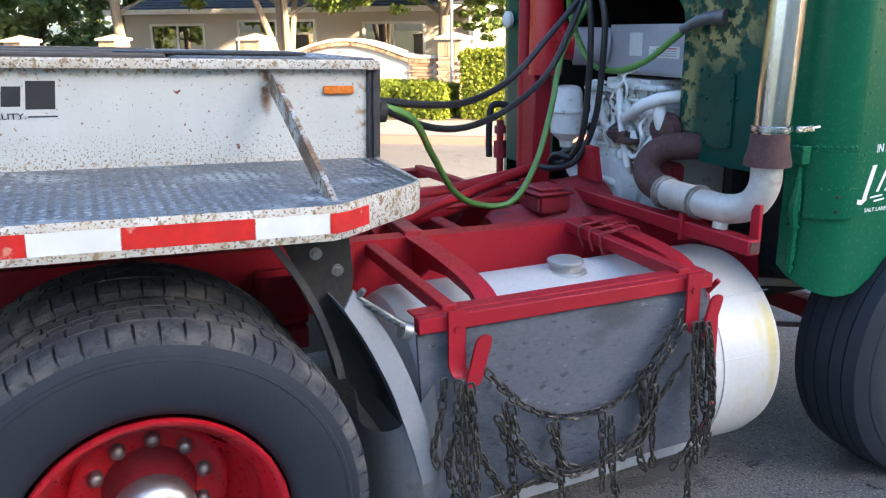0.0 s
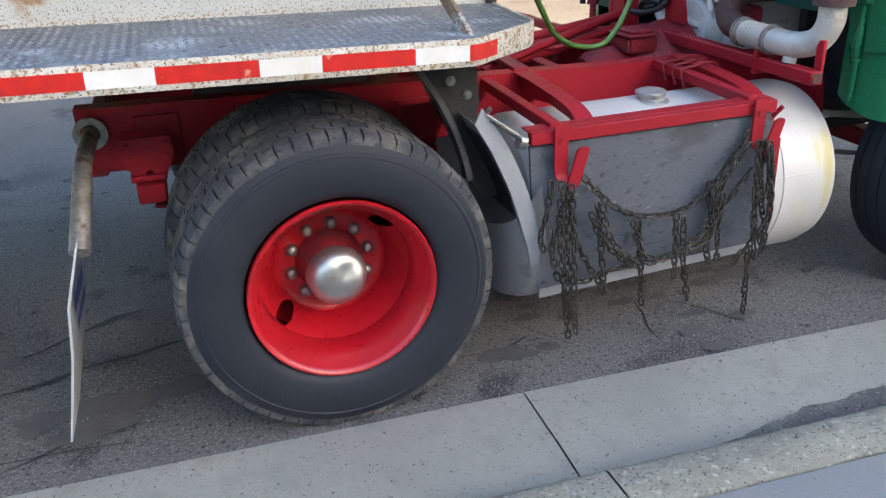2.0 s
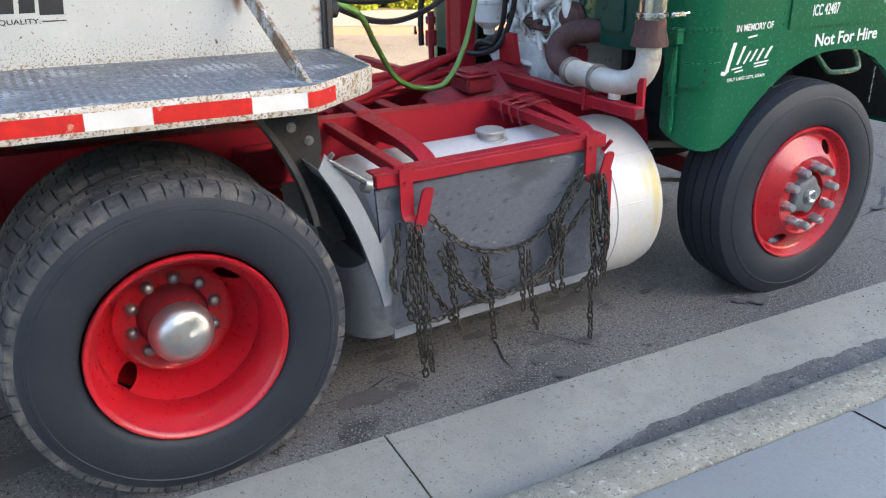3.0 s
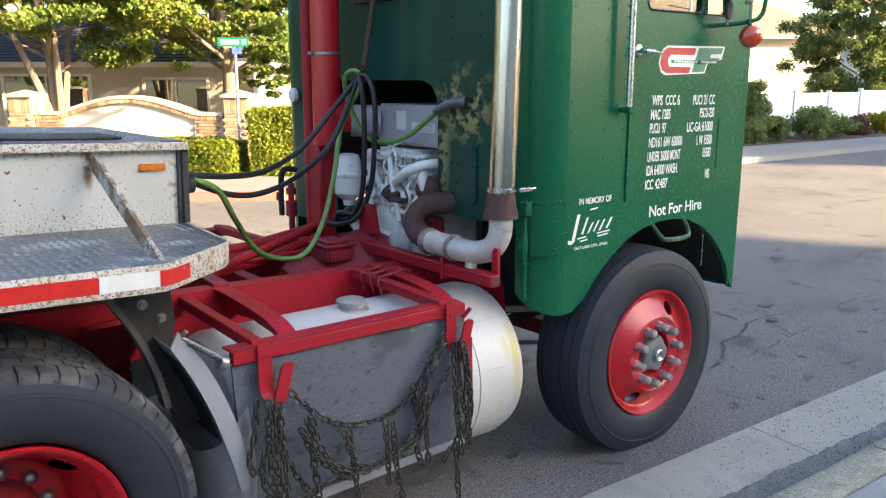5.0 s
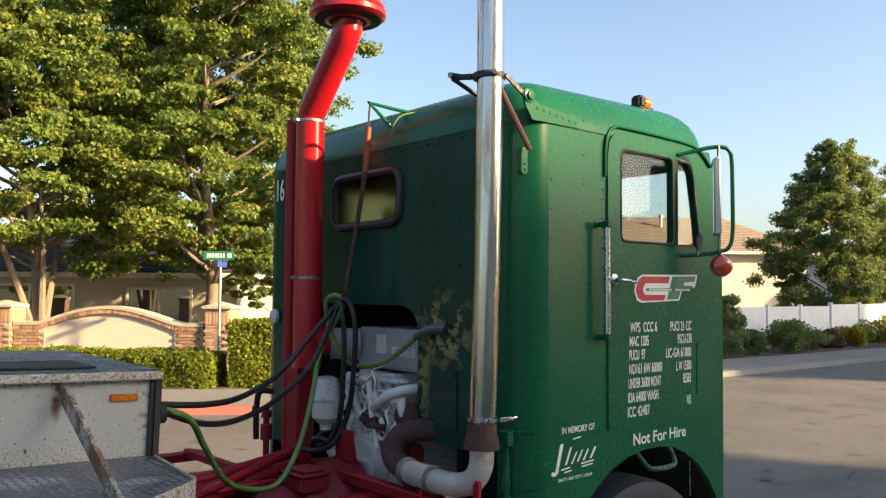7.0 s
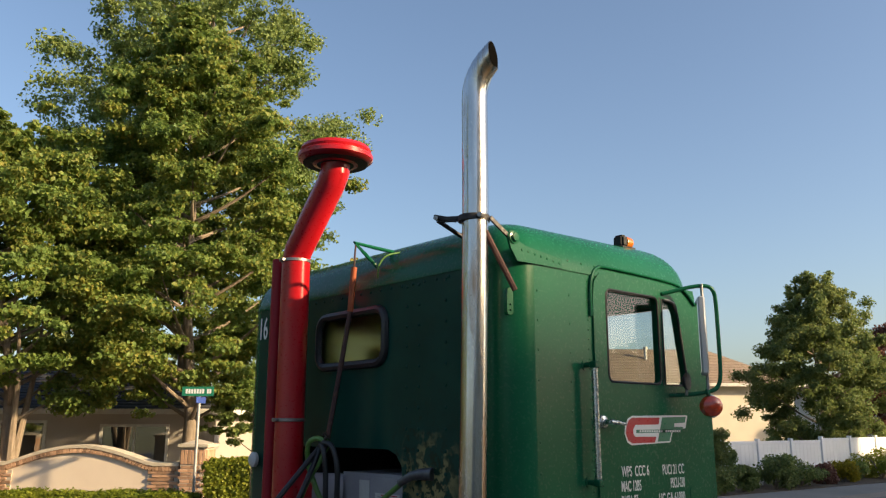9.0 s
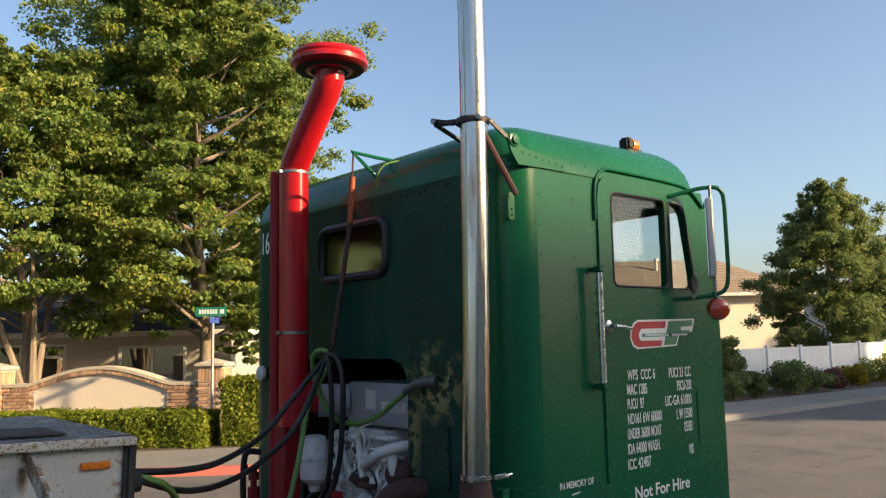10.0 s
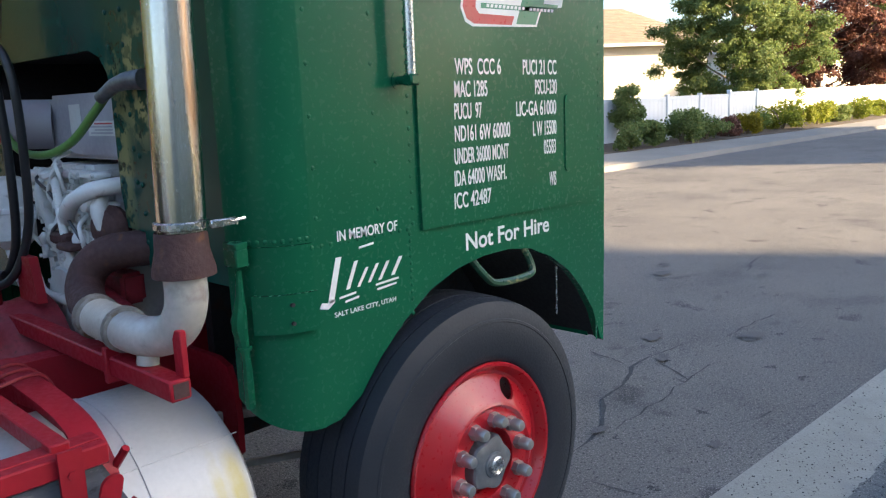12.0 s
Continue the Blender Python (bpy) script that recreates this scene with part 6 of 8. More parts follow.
for pts, r in (([(2.16, 1.10, 1.50), (2.13, 1.06, 1.46), (2.12, 1.02, 1.30), (2.12, 0.96, 1.12)], 0.015), ([(2.14, 1.03, 1.315), (2.115, 0.96, 1.345), (2.105, 0.87, 1.39), (2.13, 0.79, 1.425), (2.215, 0.765, 1.435), (2.30, 0.77, 1.44)], 0.026), ([(2.18, 0.83, 1.42), (2.15, 0.80, 1.36), (2.17, 0.80, 1.28)], 0.026), ([(2.17, 1.25, 1.47), (2.13, 1.20, 1.38), (2.15, 1.14, 1.22)], 0.02), ([(2.12, 1.32, 1.10), (2.10, 1.20, 1.05), (2.14, 1.06, 1.03)], 0.018), ([(2.10, 1.40, 1.11), (2.12, 1.38, 1.03), (2.16, 1.30, 0.98)], 0.03), ([(2.14, 1.00, 1.20), (2.12, 0.92, 1.17), (2.13, 0.86, 1.22), (2.16, 0.82, 1.30)], 0.011)):
    bm = B()
    tube(bm, spline(pts, 5), r, 10)
    part("engine_pipe", bm, M["engine"], engine)
# bolted covers, flanges and bosses over the end of the block
rq = random.Random(29)
for y0, z0, w, h, d in ((1.30, 1.36, 0.05, 0.09, 0.075), (1.235, 1.30, 0.06, 0.11, 0.085), (1.17, 1.40, 0.09, 0.05, 0.08), (1.165, 1.06, 0.10, 0.07, 0.06), (1.08, 1.43, 0.10, 0.035, 0.09), (0.97, 1.45, 0.12, 0.028, 0.07), (0.83, 1.45, 0.13, 0.024, 0.06), (0.90, 1.30, 0.07, 0.05, 0.085), (0.79, 1.33, 0.06, 0.05, 0.07), (0.98, 1.24, 0.05, 0.06, 0.085), (1.10, 1.08, 0.05, 0.10, 0.075), (1.00, 1.06, 0.08, 0.06, 0.065), (1.25, 1.16, 0.05, 0.08, 0.08), (0.86, 1.19, 0.06, 0.05, 0.07)):
    bm = B()
    box(bm, 2.222 - d, 2.222, y0, y0 + w, z0, z0 + h, 0.008)
    for k in range(4):
        yy, zz = (y0 + 0.010, y0 + w - 0.010)[k % 2], (z0 + 0.008, z0 + h - 0.008)[k // 2]
        rod(bm, (2.222 - d - 0.010, yy, zz), (2.222 - d, yy, zz), 0.007, 6)
    part("casting", bm, M["engine"], engine)
for y, z, r in ((1.20, 1.34, 0.035), (1.05, 1.36, 0.03), (0.93, 1.25, 0.026), (1.13, 1.26, 0.03), (0.84, 1.38, 0.038), (1.28, 1.44, 0.028), (1.02, 1.16, 0.024), (1.21, 1.23, 0.024)):
    bm = B()
    lathe(bm, [(r * 1.3, 0.06), (r * 1.3, 0.072), (r, 0.074), (r * 0.92, 0.10), (r * 0.5, 0.108), (0, 0.109)], Matrix.Translation((2.22, y, z)) @ axes((-1, 0, 0.1)), 14)
    part("boss", bm, M["engine"], engine)
for k in range(9):
    y, z = rq.uniform(0.84, 1.28), rq.uniform(1.10, 1.42)
    bm = B()
    tube(bm, spline([(2.14, y, z), (2.115, y + rq.uniform(-0.05, 0.05), z + 0.05), (2.12, y + rq.uniform(-0.10, 0.10), z + 0.10), (2.15, y + rq.uniform(-0.12, 0.12), z + 0.13)], 5), rq.uniform(0.005, 0.009), 7)
    part("fuel_line", bm, M["engine" if k % 3 else "dark_steel"], engine)
bm = B()
box(bm, 2.10, 2.16, 0.98, 1.10, 1.235, 1.275, 0.01), box(bm, 2.08, 2.15, 0.90, 1.00, 1.225, 1.25, 0.008)
part("shield_scrap", bm, M["rust_pipe"], engine, "rusty bracket on the engine")
bm = B()
lathe(bm, [(0.034, 0), (0.04, 0.006), (0.04, 0.02), (0.03, 0.026)], Matrix.Translation((2.13, 1.08, 1.46)) @ axes((-0.3, 0, 1)), 12, True)
part("pipe_flange", bm, M["engine"], engine)
bm = B()
lathe(bm, [(0.07, 0), (0.075, 0.02), (0.06, 0.05), (0.03, 0.06), (0, 0.06)], Matrix.Translation((2.20, 0.80, 1.30)) @ axes((-1, -0.3, 0)), 16, True)
part("turbo_housing", bm, M["rust_pipe"], engine, "rusty turbo housing")
bm = B()
box(bm, 2.16, 2.24, 0.72, 0.98, 1.06, 1.16, 0.012), rod(bm, (2.12, 0.86, 1.12), (2.12, 0.60, 1.06), 0.03, 10)
part("engine_bracket", bm, M["red_dusty"], engine)
# tunnel lining: near-black sheets with the recess's shade put into their colour
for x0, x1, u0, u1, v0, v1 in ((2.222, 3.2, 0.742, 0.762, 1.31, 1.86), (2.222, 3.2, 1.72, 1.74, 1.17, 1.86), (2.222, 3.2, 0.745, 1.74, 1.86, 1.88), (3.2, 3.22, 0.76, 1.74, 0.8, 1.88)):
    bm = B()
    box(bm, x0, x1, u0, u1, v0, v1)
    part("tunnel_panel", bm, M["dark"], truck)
# grey flat cover of the far mirror lamp on the rear corner
bm = B()
lathe(bm, [(0.045, 0), (0.045, 0.02), (0.032, 0.03), (0, 0.034)], Matrix.Translation((2.18, 2.17, 1.76)) @ axes((-1, 0, 0)), 18, True)
part("rear_lamp", bm, M["trim"], truck, "round white rear lamp")
# hose tender: bracket, spring tube, strap
bm = B()
tube(bm, [(2.36, 0.94, 2.875), (2.20, 0.985, 2.895), (2.06, 0.99, 2.905), (2.13, 0.985, 2.85), (2.20, 0.975, 2.79)], 0.010, 8)
tend = part("tender_bracket", bm, M["green"], truck, "green hose tender bracket")
bm = B()
rod(bm, (2.075, 1.01, 2.78), (2.085, 1.05, 2.55), 0.016, 10)
part("spring_tube", bm, M["orange_strap"], tend, "faded orange spring tube")
bm = B()
tube(bm, [(2.07, 0.992, 2.90), (2.07, 1.0, 2.84), (2.075, 1.01, 2.78)], 0.005, 6), tube(bm, spline([(2.085, 1.05, 2.55), (2.07, 1.12, 2.2), (2.04, 1.16, 1.90)], 6), 0.013, 6)
part("strap", bm, M["rust_pipe"], tend, "dark webbing strap")
bm = B()
tube(bm, spline([(2.165, 0.925, 2.72), (2.165, 0.91, 2.79), (2.20, 0.89, 2.84), (2.28, 0.86, 2.865)], 5), 0.005, 6)
part("thin_wire", bm, M["green_hose"], tend)

# ---- hoses between trailer and truck ----
def hose(pts, r, key, label, n=8):
    bm = B()
    tube(bm, spline(pts, n), r, 10)
    return solo("air_hose", bm, M[key], label, "hose", group="air hoses")


hose([(0.85, 0.62, 1.475), (1.0, 0.68, 1.41), (1.15, 0.86, 1.25), (1.3, 0.99, 1.075), (1.45, 1.06, 0.995), (1.6, 1.05, 1.0), (1.75, 1.12, 1.14), (1.85, 1.17, 1.36), (1.95, 1.24, 1.62), (2.02, 1.18, 1.80), (2.04, 1.15, 1.88)], 0.0135, "green_hose", "long green air hose drooping behind the cab")
G2 = hose([(2.035, 1.14, 1.88), (2.01, 1.22, 1.90), (2.0, 1.28, 1.86), (2.03, 1.30, 1.74), (2.06, 1.20, 1.57), (2.1, 1.07, 1.53), (2.13, 0.90, 1.57), (2.15, 0.75, 1.66), (2.155, 0.66, 1.715)], 0.0135, "green_hose", "short green air hose plugged into the cab")
hose([(0.85, 0.63, 1.485), (1.1, 0.76, 1.45), (1.35, 0.95, 1.44), (1.6, 1.08, 1.51), (1.8, 1.15, 1.66), (2.03, 1.21, 1.86)], 0.0135, "hose_rubber", "black air hose from trailer to cab")
hose([(0.85, 0.60, 1.465), (1.1, 0.77, 1.37), (1.35, 0.96, 1.34), (1.6, 1.09, 1.39), (1.85, 1.18, 1.54), (2.02, 1.19, 1.85)], 0.0135, "hose_rubber", "black air hose from trailer to cab")
hose([(2.02, 1.17, 1.88), (2.03, 1.10, 1.86), (2.04, 1.06, 1.74), (2.05, 1.085, 1.5), (2.05, 1.13, 1.29), (2.0, 1.18, 1.13), (1.93, 1.26, 1.085), (1.90, 1.33, 1.085)], 0.0145, "hose_rubber", "black hose hanging over the engine")
hose([(2.02, 1.19, 1.87), (2.0, 1.13, 1.84), (2.01, 1.12, 1.72), (2.02, 1.135, 1.5), (2.02, 1.17, 1.25), (1.99, 1.24, 1.12), (1.95, 1.32, 1.10), (1.93, 1.25, 1.15), (1.97, 1.18, 1.14)], 0.0145, "hose_rubber", "black hose coiled beside the engine")
bm = B()
tube(bm, [(2.145, 0.69, 1.70), (2.16, 0.62, 1.735), (2.17, 0.56, 1.745), (2.19, 0.50, 1.747)], [0.018, 0.021, 0.026, 0.030], 12)
part("hose_fitting", bm, M["dark_steel"], G2, "grey plug fitting")
bm = B()
for k in range(7):
    a = 0.9 * k
    tube(bm, [(2.035 + 0.02 * math.cos(a + t), 1.17 + 0.035 * math.sin(a + t * 1.3), 1.84 + 0.014 * k + 0.01 * math.sin(t * 2)) for t in [0.5 * j for j in range(13)]], 0.004, 5)
solo("wire_bundle", bm, M["chain"], "rusty wire bundle holding the hoses", "wire")

# ---- tyre chains on the panel ----
bm = B()
prof = [(0.013 + 0.0105 * math.cos(a) if math.cos(a) > 0 else -0.013 + 0.0105 * math.cos(a), 0.0125 * math.sin(a)) for a in [2 * math.pi * (i + 0.5) / 10 for i in range(10)]]
tube(bm, [(u * 0.86, v * 0.9, 0) for u, v in prof], 0.0044, 5, True)
LINK = finish(bm, "chain_link", M["chain"], 60)
chains = thing("tyre_chains", (1.3, 0.0, 0.3), "rusty tyre chains hung along the grey panel", "chains")
STRANDS = [
    [(0.93, 0.735), (1.063, 0.622), (1.198, 0.560), (1.379, 0.556), (1.509, 0.635), (1.645, 0.79)],
    [(0.835, 0.745), (0.832, 0.591), (0.845, 0.421), (0.869, 0.209), (0.879, 0.114)],
    [(0.862, 0.741), (0.881, 0.555), (0.887, 0.355), (0.9, 0.156)],
    [(0.863, 0.721), (0.91, 0.536), (0.965, 0.413), (1.053, 0.262)],
    [(0.991, 0.66), (1.019, 0.489), (1.041, 0.264)],
    [(1.005, 0.65), (1.047, 0.512), (1.134, 0.41), (1.243, 0.368), (1.364, 0.398), (1.481, 0.481), (1.647, 0.664)],
    [(1.184, 0.56), (1.204, 0.383), (1.224, 0.165)],
    [(1.147, 0.57), (1.202, 0.413), (1.29, 0.359)],
    [(1.365, 0.556), (1.378, 0.38), (1.419, 0.164)],
    [(1.532, 0.645), (1.55, 0.47), (1.562, 0.309)],
    [(1.662, 0.781), (1.672, 0.596), (1.703, 0.321)],
    [(1.696, 0.762), (1.743, 0.556), (1.726, 0.333)],
    [(1.679, 0.772), (1.72, 0.545), (1.744, 0.437), (1.631, 0.303)],
    [(1.718, 0.773), (1.754, 0.641), (1.756, 0.554)],
    [(1.648, 0.769), (1.525, 0.633), (1.505, 0.477), (1.428, 0.386)],
    [(1.707, 0.352), (1.721, 0.192), (1.729, 0.03)],
    [(0.845, 0.735), (0.858, 0.60), (0.862, 0.45), (0.872, 0.30), (0.885, 0.20)],
    [(0.822, 0.60), (0.808, 0.50), (0.818, 0.44), (0.84, 0.36)],
    [(1.69, 0.775), (1.70, 0.66), (1.695, 0.52), (1.71, 0.40)],
    [(1.705, 0.77), (1.735, 0.68), (1.752, 0.50), (1.735, 0.38)],
    [(1.53, 0.62), (1.535, 0.56), (1.50, 0.44), (1.40, 0.395)],
    [(0.887, 0.355), (0.946, 0.325), (1.092, 0.355), (1.183, 0.349)],
    [(0.966, 0.624), (1.014, 0.512), (1.094, 0.417), (1.176, 0.358)],
    [(1.332, 0.575), (1.340, 0.417), (1.347, 0.274)],
    [(1.487, 0.660), (1.509, 0.499), (1.508, 0.357), (1.535, 0.288)],
    [(0.805, 0.745), (0.795, 0.651), (0.768, 0.551), (0.785, 0.484)],
]
rl = random.Random(3)
for si, st in enumerate(STRANDS):
    st = [(u, v + 0.035 * max(0.0, (v - 0.6) / 0.14)) for u, v in st]
    y = -0.006 - 0.014 * (si % 3) - (0.03 if si in (1, 2, 10, 11, 12, 16, 18, 19) else 0)
    P = spline([(u, y, v) for u, v in st], 24)
    pitch, acc, k = 0.031, 0.0, 0
    for a, b in zip(P, P[1:]):
        acc += (b - a).length
        if acc >= pitch:
            acc -= pitch
            k += 1
            d = (b - a).normalized()
            z0 = Vector((0, -1, 0)) if k % 2 else d.cross(Vector((0, 1, 0)))
            z0 = (z0 - d * z0.dot(d)).normalized()
            z0 = Matrix.Rotation(rl.uniform(-0.5, 0.5), 3, d) @ z0
            m = Matrix((d, z0.cross(d), z0)).transposed().to_4x4()
            part("chain_link", LINK, None, chains, m=Matrix.Translation(b + Vector((0, rl.uniform(-0.003, 0.003), 0))) @ m)

# ---- the trailer's gooseneck ----
trailer = thing("lowboy_trailer", (-1.0, 1.19, 0.0), "white lowboy trailer neck with tread plate deck over the truck", "trailer")
TL = -3.0
DECK = [(TL, -0.150), (0.475, -0.150), (0.755, 0.080), (0.785, 0.125), (0.822, 0.60), (TL, 0.60)]
bm = B()
plate(bm, DECK, [], lambda u, v, w: (u, v, 1.318 + w), 0.010)
part("deck_plate", bm, M["tread"], trailer, "worn grey tread plate deck")
bm = B()
plate(bm, [(u, 2.38 - v) for u, v in DECK], [], lambda u, v, w: (u, v, 1.318 + w), 0.010)
part("deck_plate", bm, M["tread"], trailer, "worn grey tread plate deck")


def treads(x0, x1, y0, y1, z, inside, pitch=0.030, key="lozenge"):
    """Raised lozenges in two directions on a plate."""
    V, F = [], []
    nx, ny = int((x1 - x0) / pitch), int((y1 - y0) / pitch)
    for i in range(nx):
        for j in range(ny):
            x, y = x0 + (i + 0.5) * pitch, y0 + (j + 0.5) * pitch
            if not inside(x, y):
                continue
            a = radians(45 if (i + j) % 2 else -45)
            c, s = math.cos(a), math.sin(a)
            k = len(V)
            for u, v, h in ((-0.0135, 0, 0), (0, -0.005, 0), (0.0135, 0, 0), (0, 0.005, 0), (-0.006, 0, 0.0022), (0.006, 0, 0.0022)):
                V.append((x + u * c - v * s, y + u * s + v * c, z + h))
            F += [(k, k + 1, k + 4), (k + 1, k + 5, k + 4), (k + 1, k + 2, k + 5), (k + 2, k + 3, k + 5), (k + 3, k + 4, k + 5), (k + 3, k, k + 4)]
    return bulk("tread_pattern", V, F, M[key])


def in_deck(x, y):
    lim = 0.47 + (y + 0.15) * 1.217 if y < 0.09 else 0.775 + 0.07 * (y - 0.09)
    return x < lim - 0.01 and y > -0.14


tagged(part("tread_pattern", treads(-1.6, 0.84, -0.145, 0.60, 1.328, in_deck), None, trailer, "rubbed raised tread bars"), kind="stuff")
bm = B()
path = [(TL, -0.150), (0.465, -0.150), (0.490, -0.138), (0.755, 0.080), (0.785, 0.125), (0.822, 0.60)]
rows = []
for i, (u, v) in enumerate(path):
    a, b = Vector(path[max(i - 1, 0)]), Vector(path[min(i + 1, len(path) - 1)])
    t = (b - a).normalized()
    n = Vector((t.y, -t.x))
    rows.append([bm.verts.new((u + n.x * o, v + n.y * o, z)) for o, z in ((0, 1.332), (0.008, 1.334), (0.011, 1.326), (0.011, 1.256), (0.009, 1.25), (-0.03, 1.25), (-0.03, 1.262), (0.0, 1.262))])
for a, b in zip(rows, rows[1:]):
    for i in range(8):
        bm.faces.new((a[i], b[i], b[(i + 1) % 8], a[(i + 1) % 8]))
edge = part("edge_beam", bm, M["white_rusty"], trailer, "rust-chipped white edge beam", angle=50)
# reflective tape: red 11 in, white 7 in
spans = [(0.456, 0.535, "tape_red"), (0.285, 0.454, "tape_white")]
x = 0.283
while x > TL:
    spans += [(x - 0.278, x, "tape_red"), (x - 0.457, x - 0.280, "tape_white")]
    x -= 0.4575
for a, b, k in spans:
    bm = B()
    if b > 0.5:
        vs = [[bm.verts.new((u, v - 0.0125, z)) for u, v in ((0.456, -0.150), (0.470, -0.150), (0.4985, -0.1385), (0.575, -0.0765))] for z in (1.268, 1.316)]
        for q in range(3):
            bm.faces.new((vs[0][q], vs[0][q + 1], vs[1][q + 1], vs[1][q]))
    else:
        box(bm, a, b, -0.1622, -0.160, 1.268, 1.316)
    part("tape", bm, M[k], edge, "red reflective tape" if k == "tape_red" else "white reflective tape")
# neck box
bm = B()
plate(bm, [(TL, 1.20), (0.80, 1.20), (0.80, 1.618), (TL, 1.618)], [], lambda u, v, w: (u, 0.60 + w, v), 0.012)
neck = part("neck_side", bm, M["white"], trailer, "rust-specked white neck side")
bm = B()
plate(bm, [(TL, 1.20), (0.80, 1.20), (0.80, 1.618), (TL, 1.618)], [], lambda u, v, w: (u, 1.768 + w, v), 0.012)
part("neck_side", bm, M["white"], trailer)
bm = B()
box(bm, 0.80, 0.822, 0.585, 1.795, 1.20, 1.62, 0.003), box(bm, 0.815, 0.84, 0.575, 0.60, 1.33, 1.64, 0.003)
part("neck_front", bm, M["dark_plate"], trailer, "dark steel neck front")
bm = B()
box(bm, TL, 0.84, 0.565, 1.815, 1.614, 1.618)
box(bm, TL, 0.838, 0.565, 0.60, 1.612, 1.642, 0.005)
part("top_flange", bm, M["white_rusty"], trailer, "chipped white top flange")
bm = B()
box(bm, 0.20, 0.832, 0.602, 1.80, 1.618, 1.648, 0.004)
part("top_plate", bm, M["tread"], trailer, "dark grimy tread plate over the neck")
tagged(part("tread_pattern", treads(0.21, 0.83, 0.61, 1.79, 1.648, lambda x, y: True, key="lozenge"), None, trailer, "raised tread bars"), kind="stuff")
bm = B()
box(bm, 0.05, 0.62, 0.66, 0.98, 1.652, 1.660, 0.002)
part("cover_plate", bm, M["dark_plate"], trailer)
for k in range(7):
    bm = B()
    y = 0.606 + 0.17 * k
    box(bm, TL, 0.19, y, y + 0.163, 1.62, 1.655 + 0.004 * math.sin(k * 2.1), 0.006)
    part("plank", bm, M["timber"], trailer, "weathered deck plank")
bm = B()
box(bm, TL, 0.70, 0.62, 1.76, 1.20, 1.215)
part("neck_bottom", bm, M["dark"], trailer)
bm = B()
box(bm, TL - 0.012, TL, 0.60, 1.78, 1.20, 1.618)
part("neck_back", bm, M["white"], trailer)
for x in (-2.2, -1.4, -0.6, 0.2):
    bm = B()
    plate(bm, [(-0.12, 1.25), (-0.12, 1.312), (0.60, 1.312), (0.60, 1.22)], [], lambda u, v, w, x=x: (x + w, u, v), 0.012)
    part("outrigger", bm, M["dark_plate"], trailer)
# sloping gusset on the deck
bm = B()
plate(bm, [(0.60, 1.60), (0.60, 1.548), (0.03, 1.325), (-0.075, 1.325), (-0.075, 1.335), (0.55, 1.60)], [], lambda u, v, w: (0.485 + w, u, v), 0.014)
part("gusset", bm, M["brace"], trailer, "rusty white sloping gusset")
bm = B()
box(bm, 0.655, 0.755, 0.586, 0.60, 1.535, 1.562, 0.004)
part("marker_lamp", bm, M["amber"], trailer, "amber side marker lamp")
bm = B()
rod(bm, (0.82, 0.62, 1.475), (0.87, 0.62, 1.475), 0.035, 12)
part("hose_coupling", bm, M["dark"], trailer)
# lifting ring with its lug
bm = B()
box(bm, -0.87, -0.79, 0.57, 0.60, 1.53, 1.60, 0.008)
lug = part("ring_lug", bm, M["rust_pipe"], trailer, "rusty lifting lug")
bm = B()
tube(bm, [(-0.83 + 0.062 * math.cos(a), 0.575 - 0.02 * math.sin(a), 1.515 + 0.062 * math.sin(a)) for a in [2 * math.pi * i / 24 for i in range(24)]], 0.013, 8, True)
part("lifting_ring", bm, M["rust_pipe"], lug)
for u, w, h in ((-0.705, 0.07, 0.072), (-0.625, 0.055, 0.055), (-0.555, 0.06, 0.055), (-0.48, 0.062, 0.055), (-0.405, 0.075, 0.055), (-0.315, 0.05, 0.055), (-0.25, 0.048, 0.055), (-0.19, 0.075, 0.078)):
    z = 1.508 if h < 0.07 else 1.500
    bm = B()
    plate(bm, [(u + 0.0, z), (u + w, z), (u + w + 0.006, z + h), (u + 0.006, z + h)], [], lambda u, v, w: (u, 0.5995 - w, v), 0.0006)
    part("emblem_block", bm, M["black_paint"], neck)
bm = B()
plate(bm, [(-0.705, 1.478), (-0.61, 1.478), (-0.61, 1.482), (-0.705, 1.482)], [], lambda u, v, w: (u, 0.5995 - w, v), 0.0006), plate(bm, [(-0.185, 1.478), (-0.11, 1.478), (-0.11, 1.482), (-0.185, 1.482)], [], lambda u, v, w: (u, 0.5995 - w, v), 0.0006)
part("emblem_line", bm, M["black_paint"], neck)
lettering("lettering", "LET IT RIDE ON OUR QUALITY.", -0.60, -0.19, 1.470, 1.490, lambda u, v, w: (u, 0.5995 - w, v), M["black_paint"], neck, "black slogan lettering")
bm = B()
plate(bm, [(-0.9, 1.655), (-0.80, 1.655), (-0.82, 1.74), (-0.86, 1.76)], [], lambda u, v, w: (u, 2.0 + w, v), 0.01)
part("deck_lug", bm, M["dark_plate"], trailer)


# the trailer sits a little nose-down
trailer.matrix_world = Matrix.Translation((0, 0, 1.269)) @ pose(0, 0, 0, 0, 1.75, 0) @ Matrix.Translation((0, 0, -1.269)) @ trailer.matrix_world
bpy.context.view_layer.update()


# ---- the far side of the street ----
WD = Vector((0.70, -0.714, 0)).normalized()      # along the entry wall
WN = Vector((-0.714, -0.70, 0))                  # its face


def place(o, u, w, z):
    return Vector((o[0], o[1], 0)) + WD * u + WN * w + Vector((0, 0, z))


